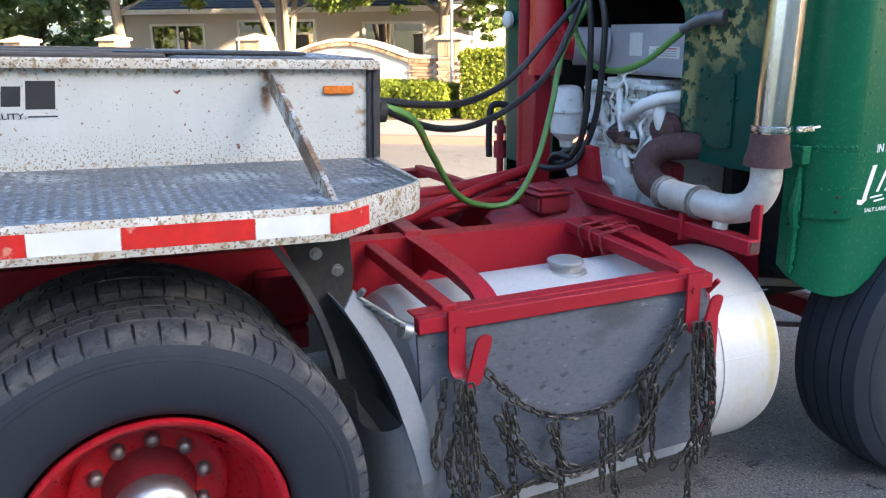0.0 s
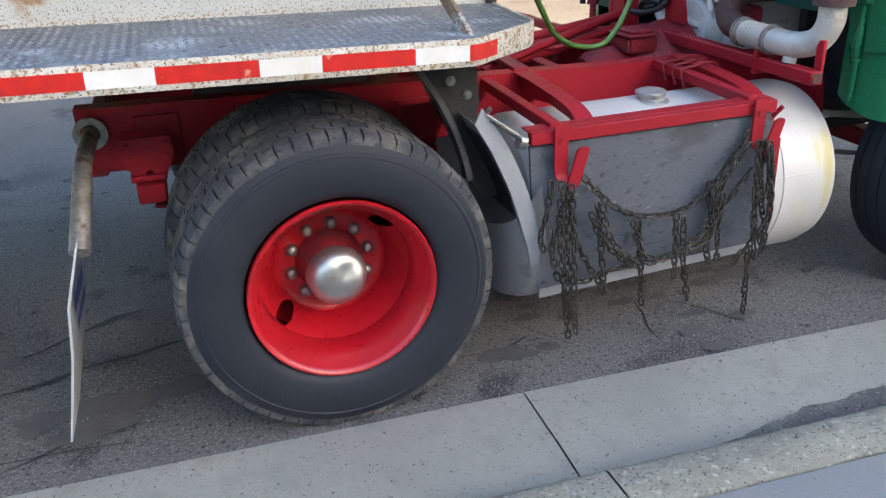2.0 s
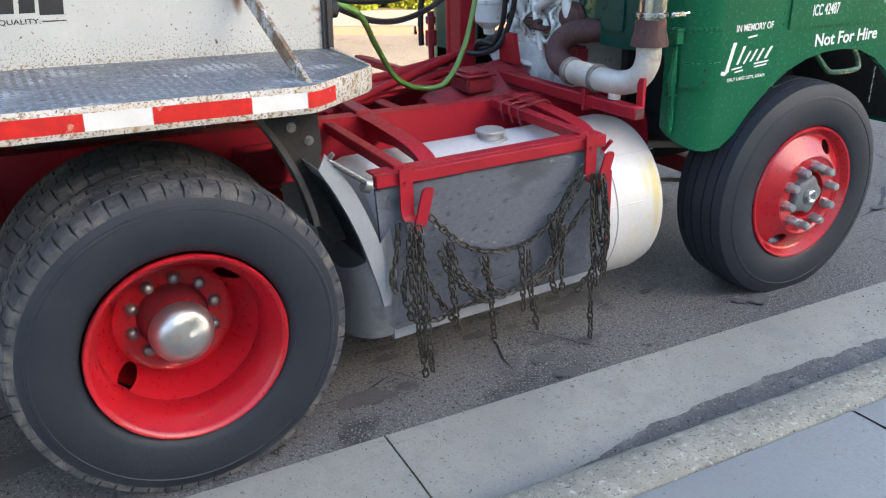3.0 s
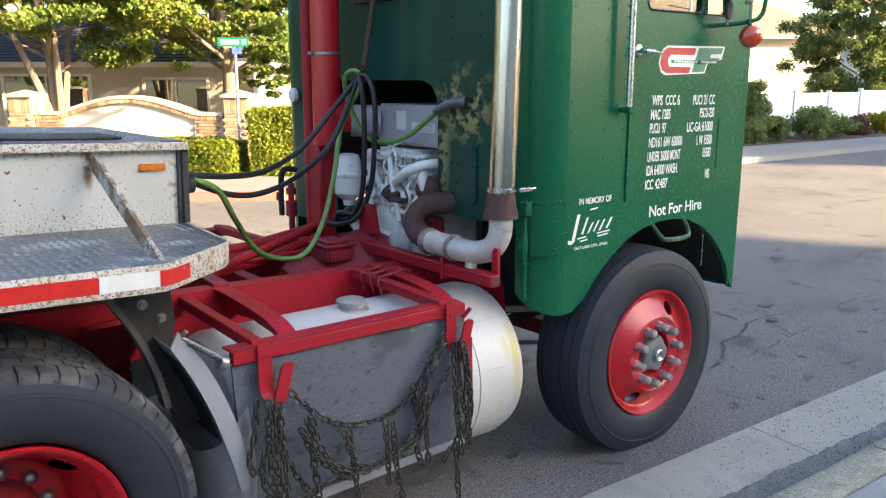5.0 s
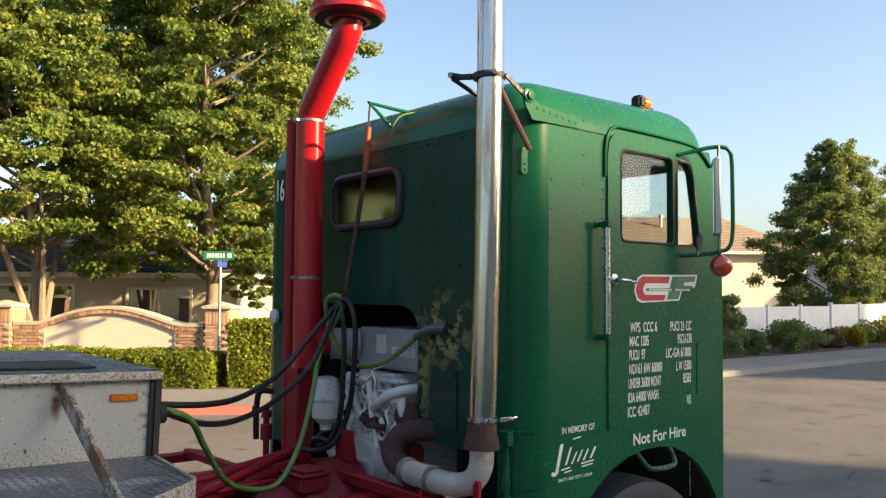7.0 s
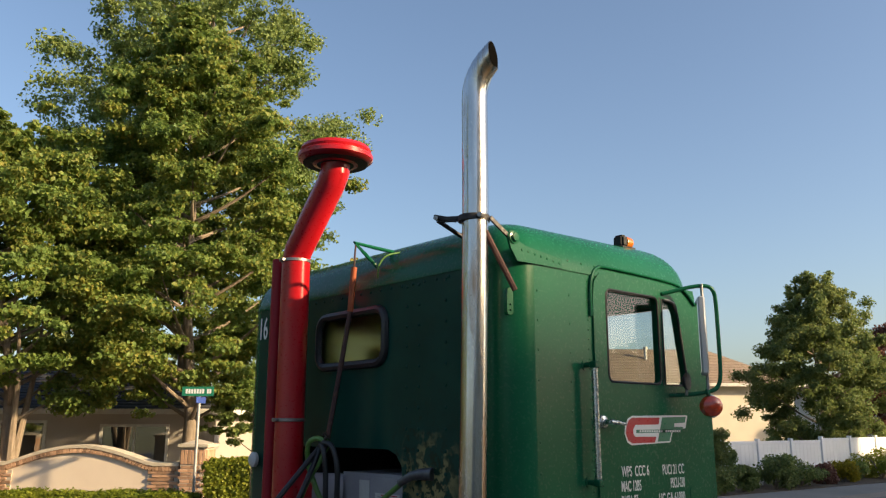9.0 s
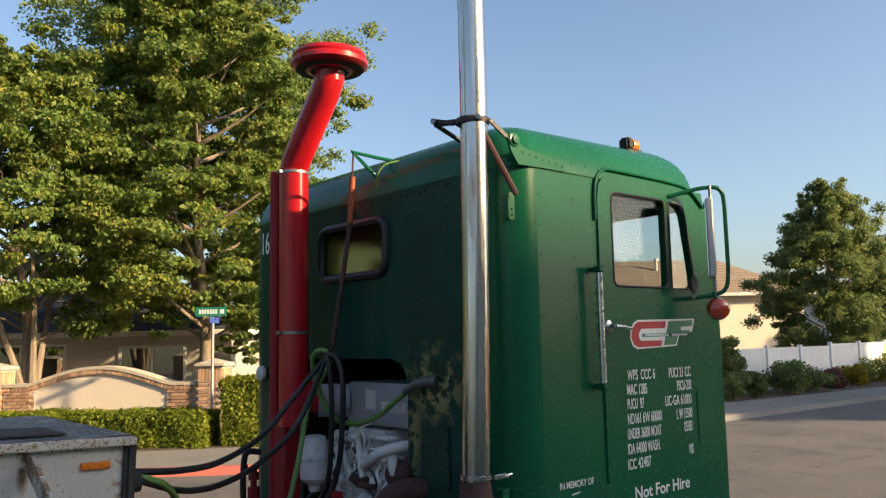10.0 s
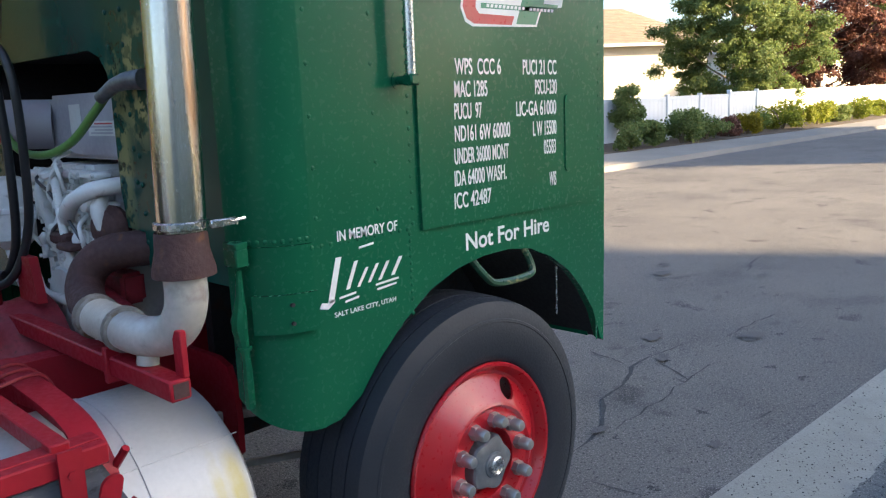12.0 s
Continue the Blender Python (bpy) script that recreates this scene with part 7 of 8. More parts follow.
WO = (3.95, 17.4)
bm = B()
vs = [(1.0, 13.2), (4.2, 10.2), (5.6, 9.2), (9.0, 8.3), (17.0, 7.8), (34.0, 7.3), (90.0, 7.0), (90, 60), (-30, 60), (-30, 26)]
plate(bm, vs, [], lambda u, v, w: (u, v, -0.03 + w), 0.15)
solo("far_pavement", bm, M["far_walk"], "pale concrete pavement across the street", "pavement", kind="structure")
bm = B()
pth = [(-30.0, 26.0), (1.0, 13.2), (4.2, 10.2), (5.6, 9.2), (9.0, 8.3), (17.0, 7.8), (34.0, 7.3), (90.0, 7.0)]
for i, (a, b) in enumerate(zip(pth, pth[1:])):
    d = (Vector(b) - Vector(a)).normalized()
    n = Vector((d.y, -d.x)) * 0.16
    vv = [bm.verts.new((p.x, p.y, z)) for p, z in ((Vector(a), 0.125), (Vector(b), 0.125), (Vector(b) + n * 0.6, 0.115), (Vector(a) + n * 0.6, 0.115), (Vector(b) + n, 0.0), (Vector(a) + n, 0.0))]
    f1, f2 = bm.faces.new((vv[0], vv[1], vv[2], vv[3])), bm.faces.new((vv[3], vv[2], vv[4], vv[5]))
    if 1 <= i <= 3:
        f1.material_index = f2.material_index = 1
solo("far_kerb", bm, [M["far_walk"], M["red_kerb"]], "far kerb, painted red at the corner", "kerb", kind="structure")
bm = B()
plate(bm, [(2.0, 14.2), (5.4, 11.9), (7.6, 10.6), (12.0, 10.2), (17, 9.9), (22, 9.5), (30, 8.9), (70, 9.0), (70, 50), (-25, 50), (-25, 27)], [], lambda u, v, w: (u, v, 0.05 + w), 0.09)
solo("planting_bed", bm, M["soil"], "dark planting soil behind the far pavement", "ground", kind="structure")

# entry wall: arched stucco panel between brick piers
wall = thing("entry_wall", tuple(place(WO, 2.2, 0, 0)), "arched cream stucco entry wall with brick edging", "wall")
L = 4.35


def arch_top(u):
    k = (u - 0.55) / (L - 1.15)
    return 1.02 + 0.36 * max(0.0, math.sin(math.pi * min(max(k, 0), 1))) ** 1.1


pts = [(0.0, 0.0), (L, 0.0)] + [(L - L * i / 24, arch_top(L - L * i / 24)) for i in range(25)]
bm = B()
plate(bm, pts, [], lambda u, v, w: place(WO, u, -w, v), 0.30)
part("stucco_panel", bm, M["stucco"], wall)
bm = B()
rows = []
for i in range(25):
    u = L * i / 24
    z = arch_top(u) + 0.10
    rows.append([bm.verts.new(place(WO, u, w, z + dz)) for w, dz in ((0.07, 0.0), (0.07, 0.07), (-0.36, 0.07), (-0.36, 0.0))])
for a, b in zip(rows, rows[1:]):
    for i in range(4):
        bm.faces.new((a[i], b[i], b[(i + 1) % 4], a[(i + 1) % 4]))
part("wall_cap", bm, M["cap_stone"], wall)
bm = B()
box(bm, -0.098, 0.098, -0.045, 0.045, -0.029, 0.029, 0.004)
BRICK = finish(bm, "brick", M["brick"])
WR = Matrix((WD, Vector((0, 0, 1)).cross(WD), Vector((0, 0, 1)))).transposed().to_4x4()
# rowlock course along the arch
for i in range(60):
    u = L * (i + 0.5) / 60
    z = arch_top(u) + 0.05
    t = math.atan2(arch_top(u + 0.05) - arch_top(u - 0.05), 0.1)
    part("brick", BRICK, None, wall, m=Matrix.Translation(place(WO, u, 0.0, z)) @ WR @ Matrix.Rotation(-t, 4, "Y") @ Matrix.Rotation(radians(90), 4, "Y") @ Matrix.Diagonal((0.5, 1.2, 1.15, 1)))
# brick piers at both ends
for u0, u1 in ((0.0, 0.72), (L - 0.66, L)):
    bm = B()
    a, b = place(WO, u0, 0.02, 0), place(WO, u1, 0.02, 0)
    plate(bm, [(u0, 0.1), (u1, 0.1), (u1, 1.02), (u0, 1.02)], [], lambda u, v, w: place(WO, u, 0.02 - w, v), 0.03)
    part("mortar_bed", bm, M["mortar"], wall)
    for r in range(13):
        n = 3
        for c in range(n + 1):
            u = u0 + 0.1 + (c - 0.5 * (r % 2)) * (u1 - u0 - 0.2) / (n - 0.5)
            if u0 + 0.02 < u < u1 - 0.02:
                part("brick", BRICK, None, wall, m=Matrix.Translation(place(WO, u, 0.0, 0.14 + 0.071 * r)) @ WR)


def column(o, h, group="brick columns"):
    col = thing("brick_column", (o.x, o.y, 0.0), "square brick column with a cream stone cap", "column", group)
    bm = B()
    box(bm, -0.265, 0.265, -0.265, 0.265, 0, h, 0.0, Matrix.Translation(o) @ WR)
    part("mortar_core", bm, M["mortar"], col)
    for r in range(int(h / 0.071)):
        z = 0.04 + 0.071 * r
        soldier = z > h - 0.36
        if soldier:
            continue
        for c in range(3):
            d = -0.20 + 0.2 * c + (0.05 if r % 2 else -0.0)
            if abs(d) > 0.21:
                continue
            part("brick", BRICK, None, col, m=Matrix.Translation(o + Vector((0, 0, z))) @ WR @ Matrix.Translation((d, -0.228, 0)))
            part("brick", BRICK, None, col, m=Matrix.Translation(o + Vector((0, 0, z))) @ WR @ Matrix.Rotation(radians(90), 4, "Z") @ Matrix.Translation((d, -0.228, 0)))
    for c in range(7):
        d = -0.23 + 0.077 * c
        for rot in (0, 90):
            part("brick", BRICK, None, col, m=Matrix.Translation(o + Vector((0, 0, h - 0.19))) @ WR @ Matrix.Rotation(radians(rot), 4, "Z") @ Matrix.Translation((d, -0.235, 0)) @ Matrix.Rotation(radians(90), 4, "Y") @ Matrix.Diagonal((1.5, 1, 1.1, 1)))
    bm = B()
    box(bm, -0.33, 0.33, -0.33, 0.33, h, h + 0.07, 0.012, Matrix.Translation(o) @ WR)
    lathe(bm, [(0.42, h + 0.07), (0.0, h + 0.17)], Matrix.Translation(o) @ WR @ Matrix.Rotation(radians(45), 4, "Z"), 4)
    part("cap", bm, M["cap_stone"], col)


column(place(WO, -0.30, -0.15, 0), 1.50)
column(place(WO, L + 0.32, -0.15, 0), 1.50)
column(Vector((-1.2, 20.2, 0)), 1.50)
column(Vector((0.9, 21.4, 0)), 1.50)

# street sign
sign = thing("street_sign", (6.72, 12.95, 0.0), "green street name sign on a thin steel post", "sign")
bm = B()
rod(bm, (6.72, 12.95, 0.0), (6.72, 12.95, 2.55), 0.030, 12)
part("post", bm, M["post"], sign)
bm = B()
plate(bm, rrect(-0.40, 0.40, 2.52, 2.70, 0.02), [], lambda u, v, w: Vector((6.68, 12.95, 0)) + WD * u * 0.8 + Vector((0, 0, v)) + WN * w, 0.006)
blade = part("sign_blade", bm, M["sign_green"], sign, "green blade with white bars")
for u in (-0.31, -0.24, -0.17, -0.10, -0.03, 0.04, 0.11, 0.23, 0.29):
    bm = B()
    plate(bm, [(u, 2.565), (u + 0.05, 2.565), (u + 0.05, 2.655), (u, 2.655)], [], lambda u, v, w: Vector((6.68, 12.95, 0)) + WD * u * 0.8 + Vector((0, 0, v)) + WN * (0.0065 + w), 0.001)
    part("sign_bar", bm, M["white_letter"], blade)
bm = B()
plate(bm, rrect(-0.22, 0.22, 2.38, 2.50, 0.015), [], lambda u, v, w: Vector((6.72, 12.95, 0)) + Vector((0.75, 0.66, 0)) * u + Vector((0, 0, v)) + Vector((0.66, -0.75, 0)) * (w + 0.03), 0.006)
part("cross_blade", bm, M["blue_print"], sign)


# ---- plants ----
def leaf_cloud(centres, radii, n, size, rng, flat=0.35, squash=0.75, inner=0.45):
    """Leaves scattered over clumps; each leaf is two triangles folded along its rib."""
    C, Rr = np.array(centres), np.array(radii)
    idx = rng.choice(len(C), n, p=Rr ** 2 / np.sum(Rr ** 2))
    d = rng.normal(size=(n, 3))
    d /= np.linalg.norm(d, axis=1)[:, None]
    p = C[idx] + d * (Rr[idx] * rng.uniform(inner, 1.05, n))[:, None] * np.array([1, 1, squash])
    nrm = d * 0.5 + rng.normal(size=(n, 3)) * 0.55 + np.array([0, 0, flat])
    nrm /= np.linalg.norm(nrm, axis=1)[:, None]
    t = np.cross(nrm, rng.normal(size=(n, 3)))
    t /= np.linalg.norm(t, axis=1)[:, None]
    s = np.cross(nrm, t)
    k = size * rng.uniform(0.6, 1.25, n)[:, None]
    v = np.stack([p - t * k * 0.6, p - s * k * 0.42 + nrm * k * 0.12, p + t * k * 0.6, p + s * k * 0.42 + nrm * k * 0.12], axis=1).reshape(-1, 3)
    b = np.arange(n) * 4
    return v, np.concatenate([np.stack([b, b + 1, b + 2], 1), np.stack([b, b + 2, b + 3], 1)])


def fast_mesh(name, v, f, material):
    me = bpy.data.meshes.new(name)
    me.vertices.add(len(v))
    me.vertices.foreach_set("co", np.asarray(v, dtype=np.float32).ravel())
    me.loops.add(f.size)
    me.loops.foreach_set("vertex_index", f.ravel().astype(np.int32))
    me.polygons.add(len(f))
    me.polygons.foreach_set("loop_start", (np.arange(len(f)) * f.shape[1]).astype(np.int32))
    me.update(calc_edges=True)
    me.materials.append(material)
    return me


def tree(x, y, h, crown, base, trunk_r, key, leaves, size, seed, label, boughs=26, sprays=13, lean=(0, 0), z0=0.12, spread=0.30, squash=0.42, peak=0.35, stems=1):
    """A tree: trunk, a limb to each bough, and sprays of leaves round the boughs with gaps between them."""
    rng = np.random.default_rng(seed)
    r = random.Random(seed)
    t = thing("tree", (x, y, z0), label, "tree", "street trees")
    bm = B()
    top = h * 0.86
    axis = lambda z: Vector((x + lean[0] * (max(z, 0.0) / h) ** 1.3 + 0.06 * h * 0.12 * math.sin(z * 0.9 + seed), y + lean[1] * (z / h), z))
    stem = [axis(z0 - 0.1 + (top - z0) * i / 12) for i in range(13)]
    tube(bm, stem, [max(0.015, trunk_r * (1.15 - 1.08 * (i / 12) ** 0.8)) for i in range(13)], 10)
    for i in range(1, stems):
        a = 2.2 * i + 2.6
        side = [axis(z0), axis(base * 0.5) + Vector((0.35 * math.cos(a), 0.2 * math.sin(a), 0.0)), axis(base) + Vector((0.9 * math.cos(a), 0.5 * math.sin(a), 0.2)), axis(h * 0.5) + Vector((1.5 * math.cos(a), 0.9 * math.sin(a), 0.0))]
        side = spline(side, 4)
        tube(bm, side, [trunk_r * (0.8 - 0.65 * j / (len(side) - 1)) for j in range(len(side))], 8)
    C, Rr = [], []
    for i in range(boughs):
        k = ((i + 0.5) / boughs) ** 0.85
        a = 2.4 * i + r.uniform(-0.4, 0.4)
        prof = (min(1.0, (k + 0.10) / peak) ** 0.6) * (1.0 if k < peak else max(0.0, 1 - ((k - peak) / (1.03 - peak)) ** 1.7)) 
        z = base + (h - base) * k
        rad = crown * prof * r.uniform(0.52, 0.92)
        mid = axis(z) + Vector((rad * math.cos(a), rad * math.sin(a), 0.0))
        root = axis(max(base * 0.6, z - rad * 0.55 - 0.2))
        lim = spline([root, root.lerp(mid, 0.5) + Vector((0, 0, -0.05 * rad)), mid], 4)
        tube(bm, lim, [max(0.012, trunk_r * 0.36 * (1 - 0.85 * j / (len(lim) - 1))) for j in range(len(lim))], 6)
        rb = crown * spread * (0.6 + 0.5 * prof) * r.uniform(0.8, 1.25)
        for j in range(sprays):
            q = Vector((r.gauss(0, 0.5), r.gauss(0, 0.5), r.gauss(0, 0.30))) * rb
            C.append(tuple(mid + q))
            Rr.append(rb * r.uniform(0.24, 0.46))
    part("trunk", bm, M["bark"], t)
    v, f = leaf_cloud(C, Rr, leaves, size, rng, squash=squash, inner=0.1)
    part("crown", fast_mesh("crown", v, f, M[key]), None, t)
    return t


def shrub(name, x, y, z, rx, ry, rz, key, leaves, size, seed, label, category="shrub", group="", clumps=26, turn=0.0):
    rng = np.random.default_rng(seed)
    r = random.Random(seed)
    t = thing(name, (x, y, z), label, category, group)
    bm = B()
    for i in range(4):
        a = 6.28 * i / 4 + r.random()
        tube(bm, [(x, y, z), (x + 0.3 * rx * math.cos(a), y + 0.3 * ry * math.sin(a), z + rz), (x + 0.6 * rx * math.cos(a), y + 0.6 * ry * math.sin(a), z + 1.5 * rz)], [0.03, 0.02, 0.008], 6)
    part("stems", bm, M["bark"], t)
    C = [(x + rx * r.uniform(-0.75, 0.75), y + ry * r.uniform(-0.75, 0.75), z + rz * (1 + r.uniform(-0.6, 0.65))) for i in range(clumps)]
    v, f = leaf_cloud(C, [min(rx, ry, rz) * r.uniform(0.4, 0.6) for _ in C], leaves, size, rng)
    part("leaves", fast_mesh("leaves", v, f, M[key]), None, t)


def hedge(x, y, u, w, h, leaves, seed, label, turn):
    """A clipped box hedge: a dense dark core with leaves all over it."""
    rng = np.random.default_rng(seed)
    t = thing("hedge", (x, y, 0.12), label, "hedge", "clipped hedges")
    m = Matrix.Translation((x, y, 0.12)) @ pose(0, 0, 0, 0, 0, turn)
    bm = B()
    box(bm, -u / 2 + 0.06, u / 2 - 0.06, -w / 2 + 0.06, w / 2 - 0.06, 0.02, h - 0.06, 0.05, m)
    part("core", bm, M["soil"], t)
    p = rng.uniform(-0.5, 0.5, size=(leaves, 3)) * np.array([u, w, h]) + np.array([0, 0, h / 2])
    face = rng.choice(5, leaves, p=np.array([u * h, u * h, w * h, w * h, u * w]) / (2 * u * h + 2 * w * h + u * w))
    nrm = np.zeros((leaves, 3))
    for k, (ax, s) in enumerate(((1, -1), (1, 1), (0, -1), (0, 1), (2, 1))):
        q = face == k
        lim = (u / 2, w / 2, h)[ax] if ax < 2 else h
        p[q, ax] = s * (lim + rng.normal(size=q.sum()) * 0.028)
        nrm[q, ax] = s
    bump = np.sin(p[:, 0] * 7 + p[:, 2] * 5) * 0.02 + np.sin(p[:, 0] * 3.1 - p[:, 1] * 4) * 0.02
    p += nrm * bump[:, None]
    nrm = nrm + rng.normal(size=(leaves, 3)) * 0.6
    nrm /= np.linalg.norm(nrm, axis=1)[:, None]
    tt = np.cross(nrm, rng.normal(size=(leaves, 3)))
    tt /= np.linalg.norm(tt, axis=1)[:, None]
    s = np.cross(nrm, tt)
    k = rng.uniform(0.02, 0.042, leaves)[:, None]
    v = np.stack([p - tt * k, p - s * k * 0.7, p + tt * k, p + s * k * 0.7], axis=1).reshape(-1, 3)
    mm = np.array(m)
    v = v @ mm[:3, :3].T + mm[:3, 3]
    b = np.arange(leaves) * 4
    part("leaves", fast_mesh("leaves", v, np.stack([b, b + 1, b + 2, b + 3], 1), M["hedge"]), None, t)


hedge(4.75, 13.4, 4.2, 0.95, 0.60, 30000, 21, "low clipped yellow-green hedge before the wall", -44)
hedge(6.97, 11.54, 0.98, 1.0, 1.20, 17000, 22, "tall clipped green hedge block beside the sign", -44)

tree(9.5, 19.6, 14.0, 3.7, 2.7, 0.20, "maple", 190000, 0.112, 31, "tall maple with green and yellowing leaves", boughs=60, sprays=15, lean=(-0.7, 0), peak=0.30)
tree(11.4, 24.4, 20.0, 5.2, 4.2, 0.24, "locust", 150000, 0.115, 32, "tall feathery green tree behind the maple", boughs=52, sprays=16, squash=0.6, peak=0.5)
tree(5.3, 20.4, 9.6, 3.9, 3.1, 0.17, "maple", 145000, 0.112, 36, "leaning maple with pale stems and yellowing leaves", boughs=42, stems=4, lean=(-1.6, 0), peak=0.35)
tree(1.2, 24.5, 11.0, 3.6, 3.0, 0.18, "maple", 32000, 0.18, 33, "maple with green and yellowing leaves", boughs=26)
tree(11.5, 18.9, 5.4, 1.7, 1.3, 0.07, "locust", 14000, 0.12, 34, "small green tree near the brick column", boughs=16, sprays=9)
for i, (x, y, h, k) in enumerate(((-22, 36, 6.0, "yellow"), (-16.5, 35, 5.5, "maple"), (-11, 36, 6.0, "pear"), (-6, 34, 5.2, "maple"), (-1.5, 33.5, 4.6, "pear"))):
    tree(x, y, h, 3.6, 0.5, 0.12, k, 15000, 0.22, 80 + i, {"pear": "low bushy green tree far down the street", "yellow": "low bushy yellow autumn tree", "maple": "low bushy yellow-green tree far down the street"}[k], boughs=26, sprays=9, squash=0.7)
# the trees furthest left are unseen, added to darken reflections in the cab rear
for i, (x, y, h, c, k) in enumerate(((-9, 30, 10, 4.5, "pear"), (-16, 27, 9, 4, "yellow"), (-5, 38, 9, 5, "pear"), (-23, 30, 13, 5.5, "maple"), (-14, 42, 11, 5, "pear"), (-30, 22, 13, 5.5, "maple"), (-11.5, 21.5, 12, 4.8, "pear"), (-7.5, 25.5, 11, 4.5, "pear"), (-18, 11, 12, 5.5, "maple"), (2, 44, 12, 5, "pear"), (14, 42, 12, 5, "pear"))):
    tree(x, y, h, c, 1.6, 0.16, k, 15000, 0.32, 40 + i, {"pear": "distant dark green tree", "yellow": "distant yellow autumn tree", "maple": "distant maple tree with yellowing leaves"}[k], boughs=24, sprays=9, squash=0.6)
tree(18.2, 24.6, 8.2, 3.2, 1.6, 0.14, "yellow", 22000, 0.17, 55, "yellowing tree across the street behind the cab", boughs=22)
tree(34.3, 13.06, 8.2, 3.1, 0.5, 0.15, "pear", 150000, 0.095, 51, "green and yellowing tree behind the white fence", boughs=44, sprays=14, squash=0.75, spread=0.30)
tree(47.5, 14.2, 7.4, 4.3, 1.0, 0.16, "plum", 90000, 0.13, 53, "dark red-leaved tree behind the white fence", boughs=30, squash=0.6)
tree(57.0, 12.5, 8.5, 3.6, 1.4, 0.16, "pear", 18000, 0.26, 54, "dark green tree behind the white fence", boughs=26, squash=0.6)
for i, (x, rx, rz, k) in enumerate(((20.5, 0.55, 0.42, "pear"), (21.9, 0.50, 0.42, "pear"), (23.5, 0.85, 0.52, "pear"), (25.1, 0.95, 0.50, "pear"), (26.9, 0.50, 0.36, "plum"), (28.2, 0.55, 0.38, "yellow"), (29.4, 0.50, 0.36, "maple"), (31.3, 1.00, 0.56, "hedge"), (33.1, 0.60, 0.42, "hedge"), (34.9, 0.90, 0.52, "hedge"), (37.3, 0.60, 0.40, "pear"), (39.8, 1.10, 0.52, "hedge"), (42.8, 0.80, 0.42, "hedge"))):
    shrub("shrub", x, 9.85, 0.10, rx, rx * 0.7, rz, k, 3400, 0.075, 60 + i, {"plum": "low reddish-brown shrub along the white fence", "yellow": "low yellowing shrub along the white fence"}.get(k, "low rounded green shrub along the white fence"), "shrub", "shrubs by the fence")
shrub("shrub", 21.9, 10.75, 0.35, 0.50, 0.42, 0.85, "pear", 5200, 0.075, 75, "dark climbing shrub hanging over the white fence", "shrub", "shrubs by the fence")


# ---- houses and fence ----
def fence_run(a, b, h, n):
    a, b = Vector(a), Vector(b)
    d = (b - a).normalized()
    for i in range(n):
        p, q = a + (b - a) * i / n, a + (b - a) * (i + 1) / n
        f = thing("fence_panel", (p.x, p.y, 0.1), "white vinyl privacy fence panel with its post", "fence", "white vinyl fence")
        bm = B()
        beam(bm, p + Vector((0, 0, 0.05)), p + Vector((0, 0, h + 0.08)), 0.13, 0.13, (d.x, d.y, 0), 0.01)
        part("post", bm, M["vinyl"], f)
        for z, t in ((0.22, 0.14), (h - 0.04, 0.10)):
            bm = B()
            beam(bm, p + d * 0.07 + Vector((0, 0, z)), q - d * 0.07 + Vector((0, 0, z)), 0.05, t, bev=0.006)
            part("rail", bm, M["vinyl"], f)
        m = 8
        for j in range(m):
            u0 = p + d * 0.07 + (q - p - d * 0.14) * (j / m)
            u1 = p + d * 0.07 + (q - p - d * 0.14) * ((j + 0.97) / m)
            bm = B()
            beam(bm, u0 + Vector((0, 0, h / 2 + 0.06)), u1 + Vector((0, 0, h / 2 + 0.06)), 0.025, h - 0.25, bev=0.004)
            part("board", bm, M["vinyl"], f)


fence_run((15.0, 11.6, 0.08), (28.4, 10.6, 0.08), 1.40, 7)
fence_run((28.4, 10.6, 0.08), (62.0, 10.4, 0.08), 1.46, 15)


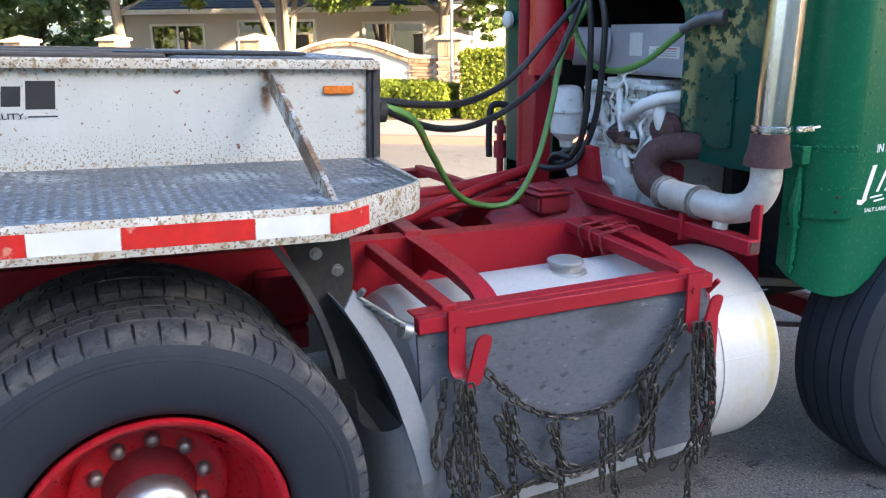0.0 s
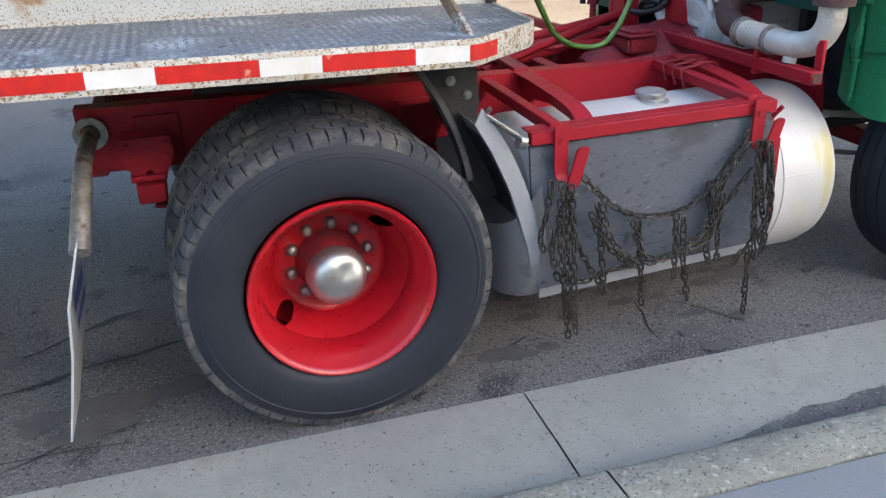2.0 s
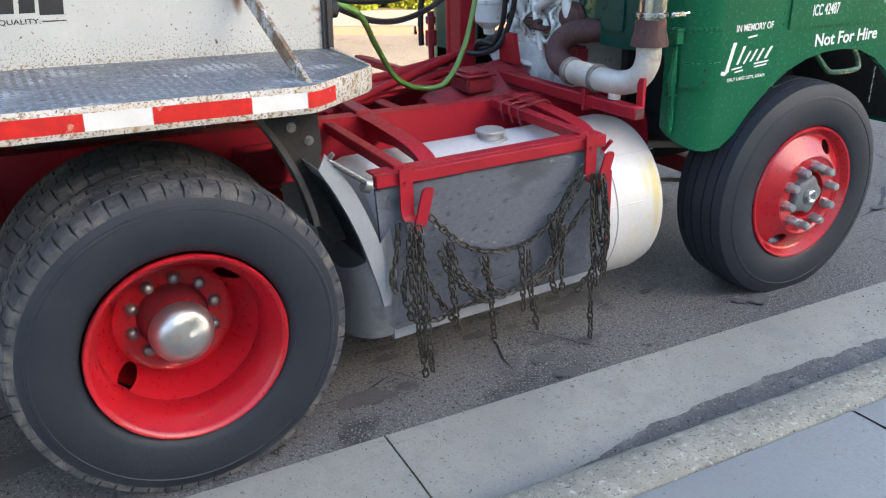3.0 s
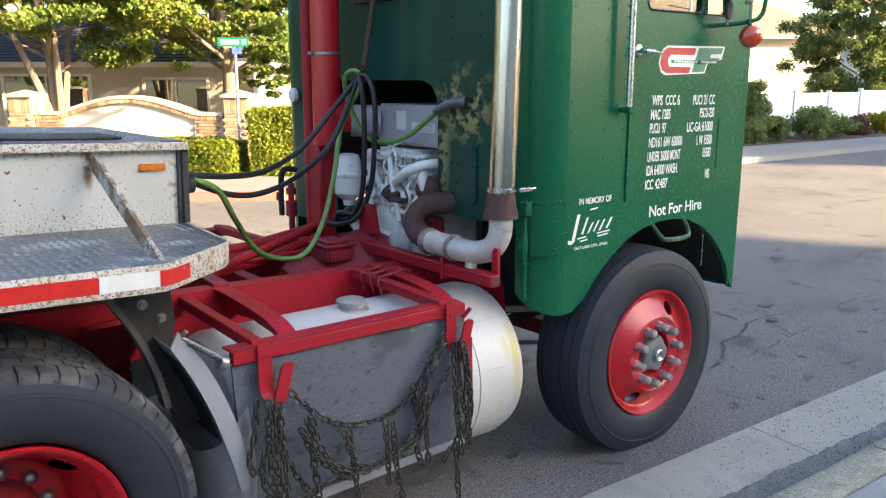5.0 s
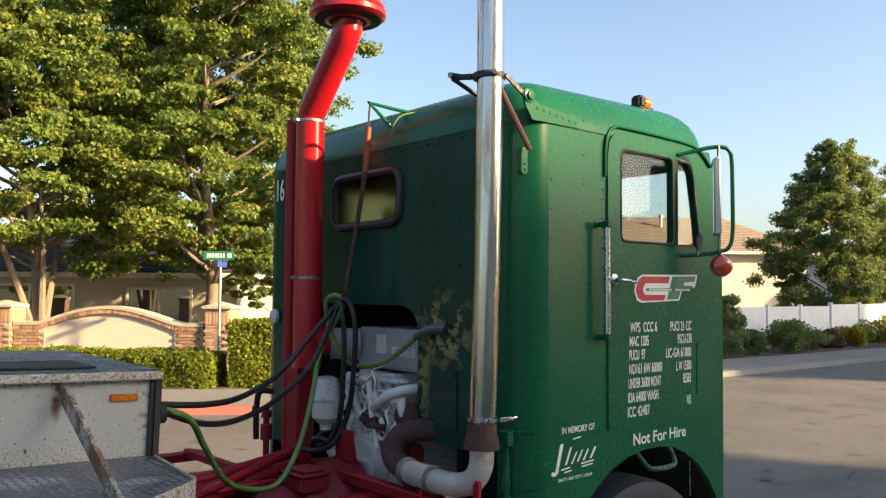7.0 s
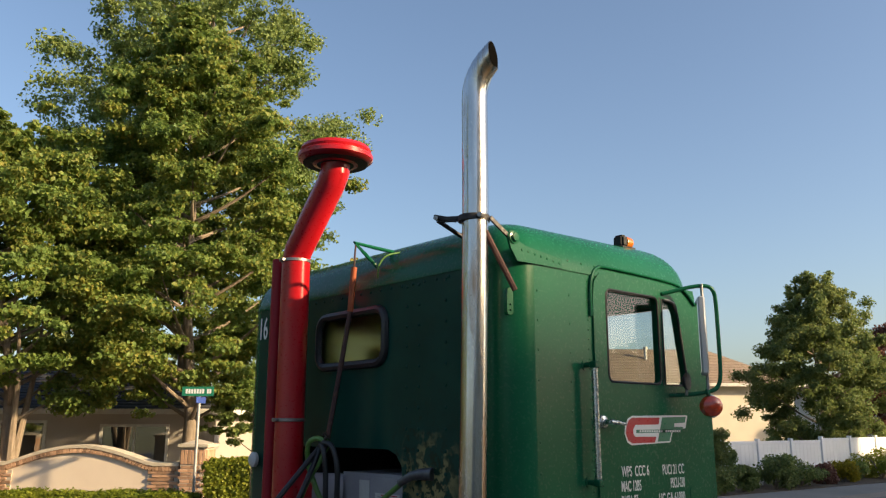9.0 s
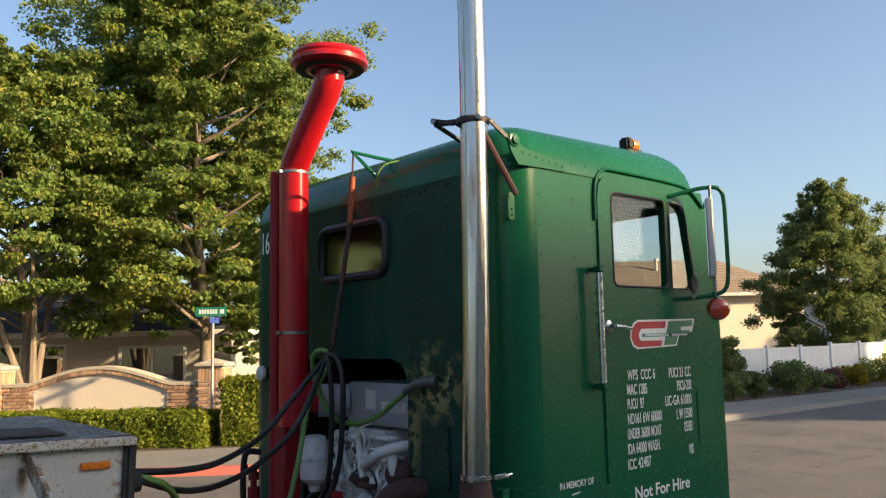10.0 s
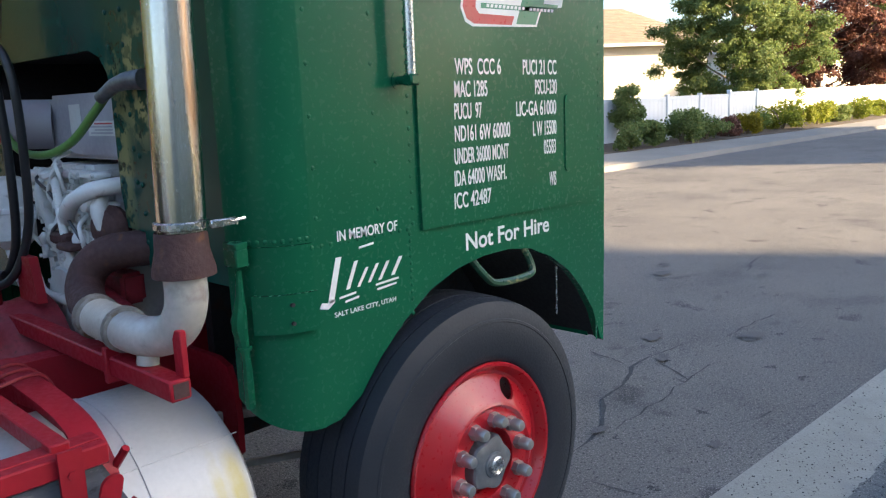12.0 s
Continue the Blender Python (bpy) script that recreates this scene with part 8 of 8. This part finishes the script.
def house(x0, x1, y0, y1, eave, ridge, wallm, roofm, label, windows=(), at=(0, 0, 0), turn=0.0, over=0.45, group=""):
    """A house with walls, a hipped roof in shingle courses, eaves and windows of (face, u, z, width, height)."""
    base = Matrix.Translation(at) @ pose(0, 0, 0, 0, 0, turn)
    h = thing("house", tuple(base @ Vector(((x0 + x1) / 2, (y0 + y1) / 2, 0))), label, "house", group)

    def tf(bm):
        bmesh.ops.transform(bm, matrix=base, verts=bm.verts[:])
        return bm

    bm = B()
    box(bm, x0, x1, y0, y1, 0.0, eave)
    part("wall", tf(bm), M[wallm], h)
    bm = B()
    inset = min((y1 - y0) / 2, (x1 - x0) / 2) + over
    X0, X1, Y0, Y1 = x0 - over, x1 + over, y0 - over, y1 + over
    n = 22
    rise = ridge - eave
    for i in range(n):
        k0, k1 = i / n, (i + 1) / n
        a, b = inset * k0, inset * k1
        za, zb = eave + rise * k0 + 0.05, eave + rise * k1 + 0.05
        A = [(X0 + a, Y0 + a), (X1 - a, Y0 + a), (X1 - a, Y1 - a), (X0 + a, Y1 - a)]
        Bq = [(X0 + b, Y0 + b), (X1 - b, Y0 + b), (X1 - b, Y1 - b), (X0 + b, Y1 - b)]
        va = [bm.verts.new((u, v, za)) for u, v in A]
        vb = [bm.verts.new((u, v, zb - 0.025)) for u, v in Bq]
        lo = [bm.verts.new((u, v, za - 0.025)) for u, v in A]
        for j in range(4):
            bm.faces.new((va[j], va[(j + 1) % 4], vb[(j + 1) % 4], vb[j]))
            bm.faces.new((lo[j], lo[(j + 1) % 4], va[(j + 1) % 4], va[j]))
    bmesh.ops.remove_doubles(bm, verts=bm.verts[:], dist=0.002)
    part("roof", tf(bm), M[roofm], h)
    for a, b in (((X0, Y0), (X1, Y0)), ((X1, Y0), (X1, Y1)), ((X1, Y1), (X0, Y1)), ((X0, Y1), (X0, Y0))):
        bm = B()
        beam(bm, (*a, eave), (*b, eave), 0.10, 0.16, bev=0.01)
        part("fascia", tf(bm), M["trim"], h)
    bm = B()
    plate(bm, [(X0, Y0), (X1, Y0), (X1, Y1), (X0, Y1)], [], lambda u, v, w: (u, v, eave - 0.02 + w), 0.02)
    part("eaves", tf(bm), M["trim"], h)
    for face, u, z, w, hh in windows:
        f = (lambda a, b, c: (a, y0 - c, b)) if face == "y" else (lambda a, b, c: (x0 - c, a, b)) if face == "x" else (lambda a, b, c: (x1 + c, a, b))
        bm = B()
        plate(bm, [(u - w / 2 - 0.08, z - 0.08), (u + w / 2 + 0.08, z - 0.08), (u + w / 2 + 0.08, z + hh + 0.08), (u - w / 2 - 0.08, z + hh + 0.08)], [[(u - w / 2, z), (u - 0.03, z), (u - 0.03, z + hh), (u - w / 2, z + hh)], [(u + 0.03, z), (u + w / 2, z), (u + w / 2, z + hh), (u + 0.03, z + hh)]], lambda a, b, c, f=f: f(a, b, c), 0.06)
        win = part("window", tf(bm), M["trim"], h)
        bm = B()
        plate(bm, [(u - w / 2, z), (u + w / 2, z), (u + w / 2, z + hh), (u - w / 2, z + hh)], [], lambda a, b, c, f=f: f(a, b, 0.006 + c), 0.01)
        part("pane", tf(bm), M["pane"], win)
    return h


house(0, 12.0, 0, 10.0, 2.55, 4.6, "house_wall", "roof_dark", "beige single-storey house with a charcoal shingle roof", [("y", 2.0, 0.9, 1.9, 1.2), ("y", 5.6, 0.7, 2.6, 1.5), ("y", 9.6, 0.9, 1.9, 1.2), ("x", 3.0, 1.0, 0.6, 1.2)], at=(1.6, 28.6, -0.2), turn=-38)
house(0, 13.0, 0, 6.6, 3.9, 6.0, "house_cream", "roof_tan", "cream house with a tan shingle roof behind the fence", at=(30.9, 25.6, 0.1), turn=-38)
H3 = bpy.data.objects["house.001"]
bm = B()
rod(bm, (37.0, 23.6, 3.6), (37.0, 23.6, 6.0), 0.08, 12), rod(bm, (37.0, 23.6, 6.0), (37.0, 23.6, 6.15), 0.13, 12)
part("vent_pipe", bm, M["trim"], H3)
house(0, 14.0, 0, 9.0, 4.1, 6.0, "house_cream", "roof_tan", "cream house with a tan shingle roof behind the fence", at=(58.0, 19.0, 0.1), turn=-6)
# unseen houses added camera-side; their roofs shade the truck and show in its windows
house(0, 26.0, 0, 9.0, 8.6, 11.4, "house_cream", "roof_tan", "unseen two-storey cream house with a tan roof, added to cast shade", [("y", 3.0, 3.3, 1.6, 1.2)], at=(18.9, -17.2, 0.0), turn=180)
house(0, 11.4, 0, 8.0, 9.6, 12.6, "house_cream", "roof_tan", "unseen tall cream house with a tan roof, added on the near side", at=(41.0, -8.0, 0.0), turn=180)
house(0, 13.0, 0, 9.0, 3.0, 5.2, "house_wall", "roof_dark", "unseen beige single-storey house added on the near side", at=(-7.0, -17.2, 0.0), turn=180)
for i, (x, y) in enumerate(((-14, -29), (-20, -26))):
    tree(x, y, 8.0, 4.0, 1.6, 0.16, "pear", 9000, 0.34, 90 + i, "distant dark green tree", boughs=18, sprays=8, z0=0.0)
# unseen trees, added only for what the cab windows reflect
for i, (x, y, h) in enumerate(((26.6, -18.6, 5.0), (29.4, -19.6, 5.2), (32.2, -21.0, 5.0), (44.0, -12.0, 5.5), (48.0, -13.0, 6.0))):
    tree(x, y, h, 2.2, 0.4, 0.10, "pear", 9000, 0.22, 110 + i, "unseen bushy green tree added between the near houses", boughs=20, sprays=8, z0=0.0, squash=0.8)
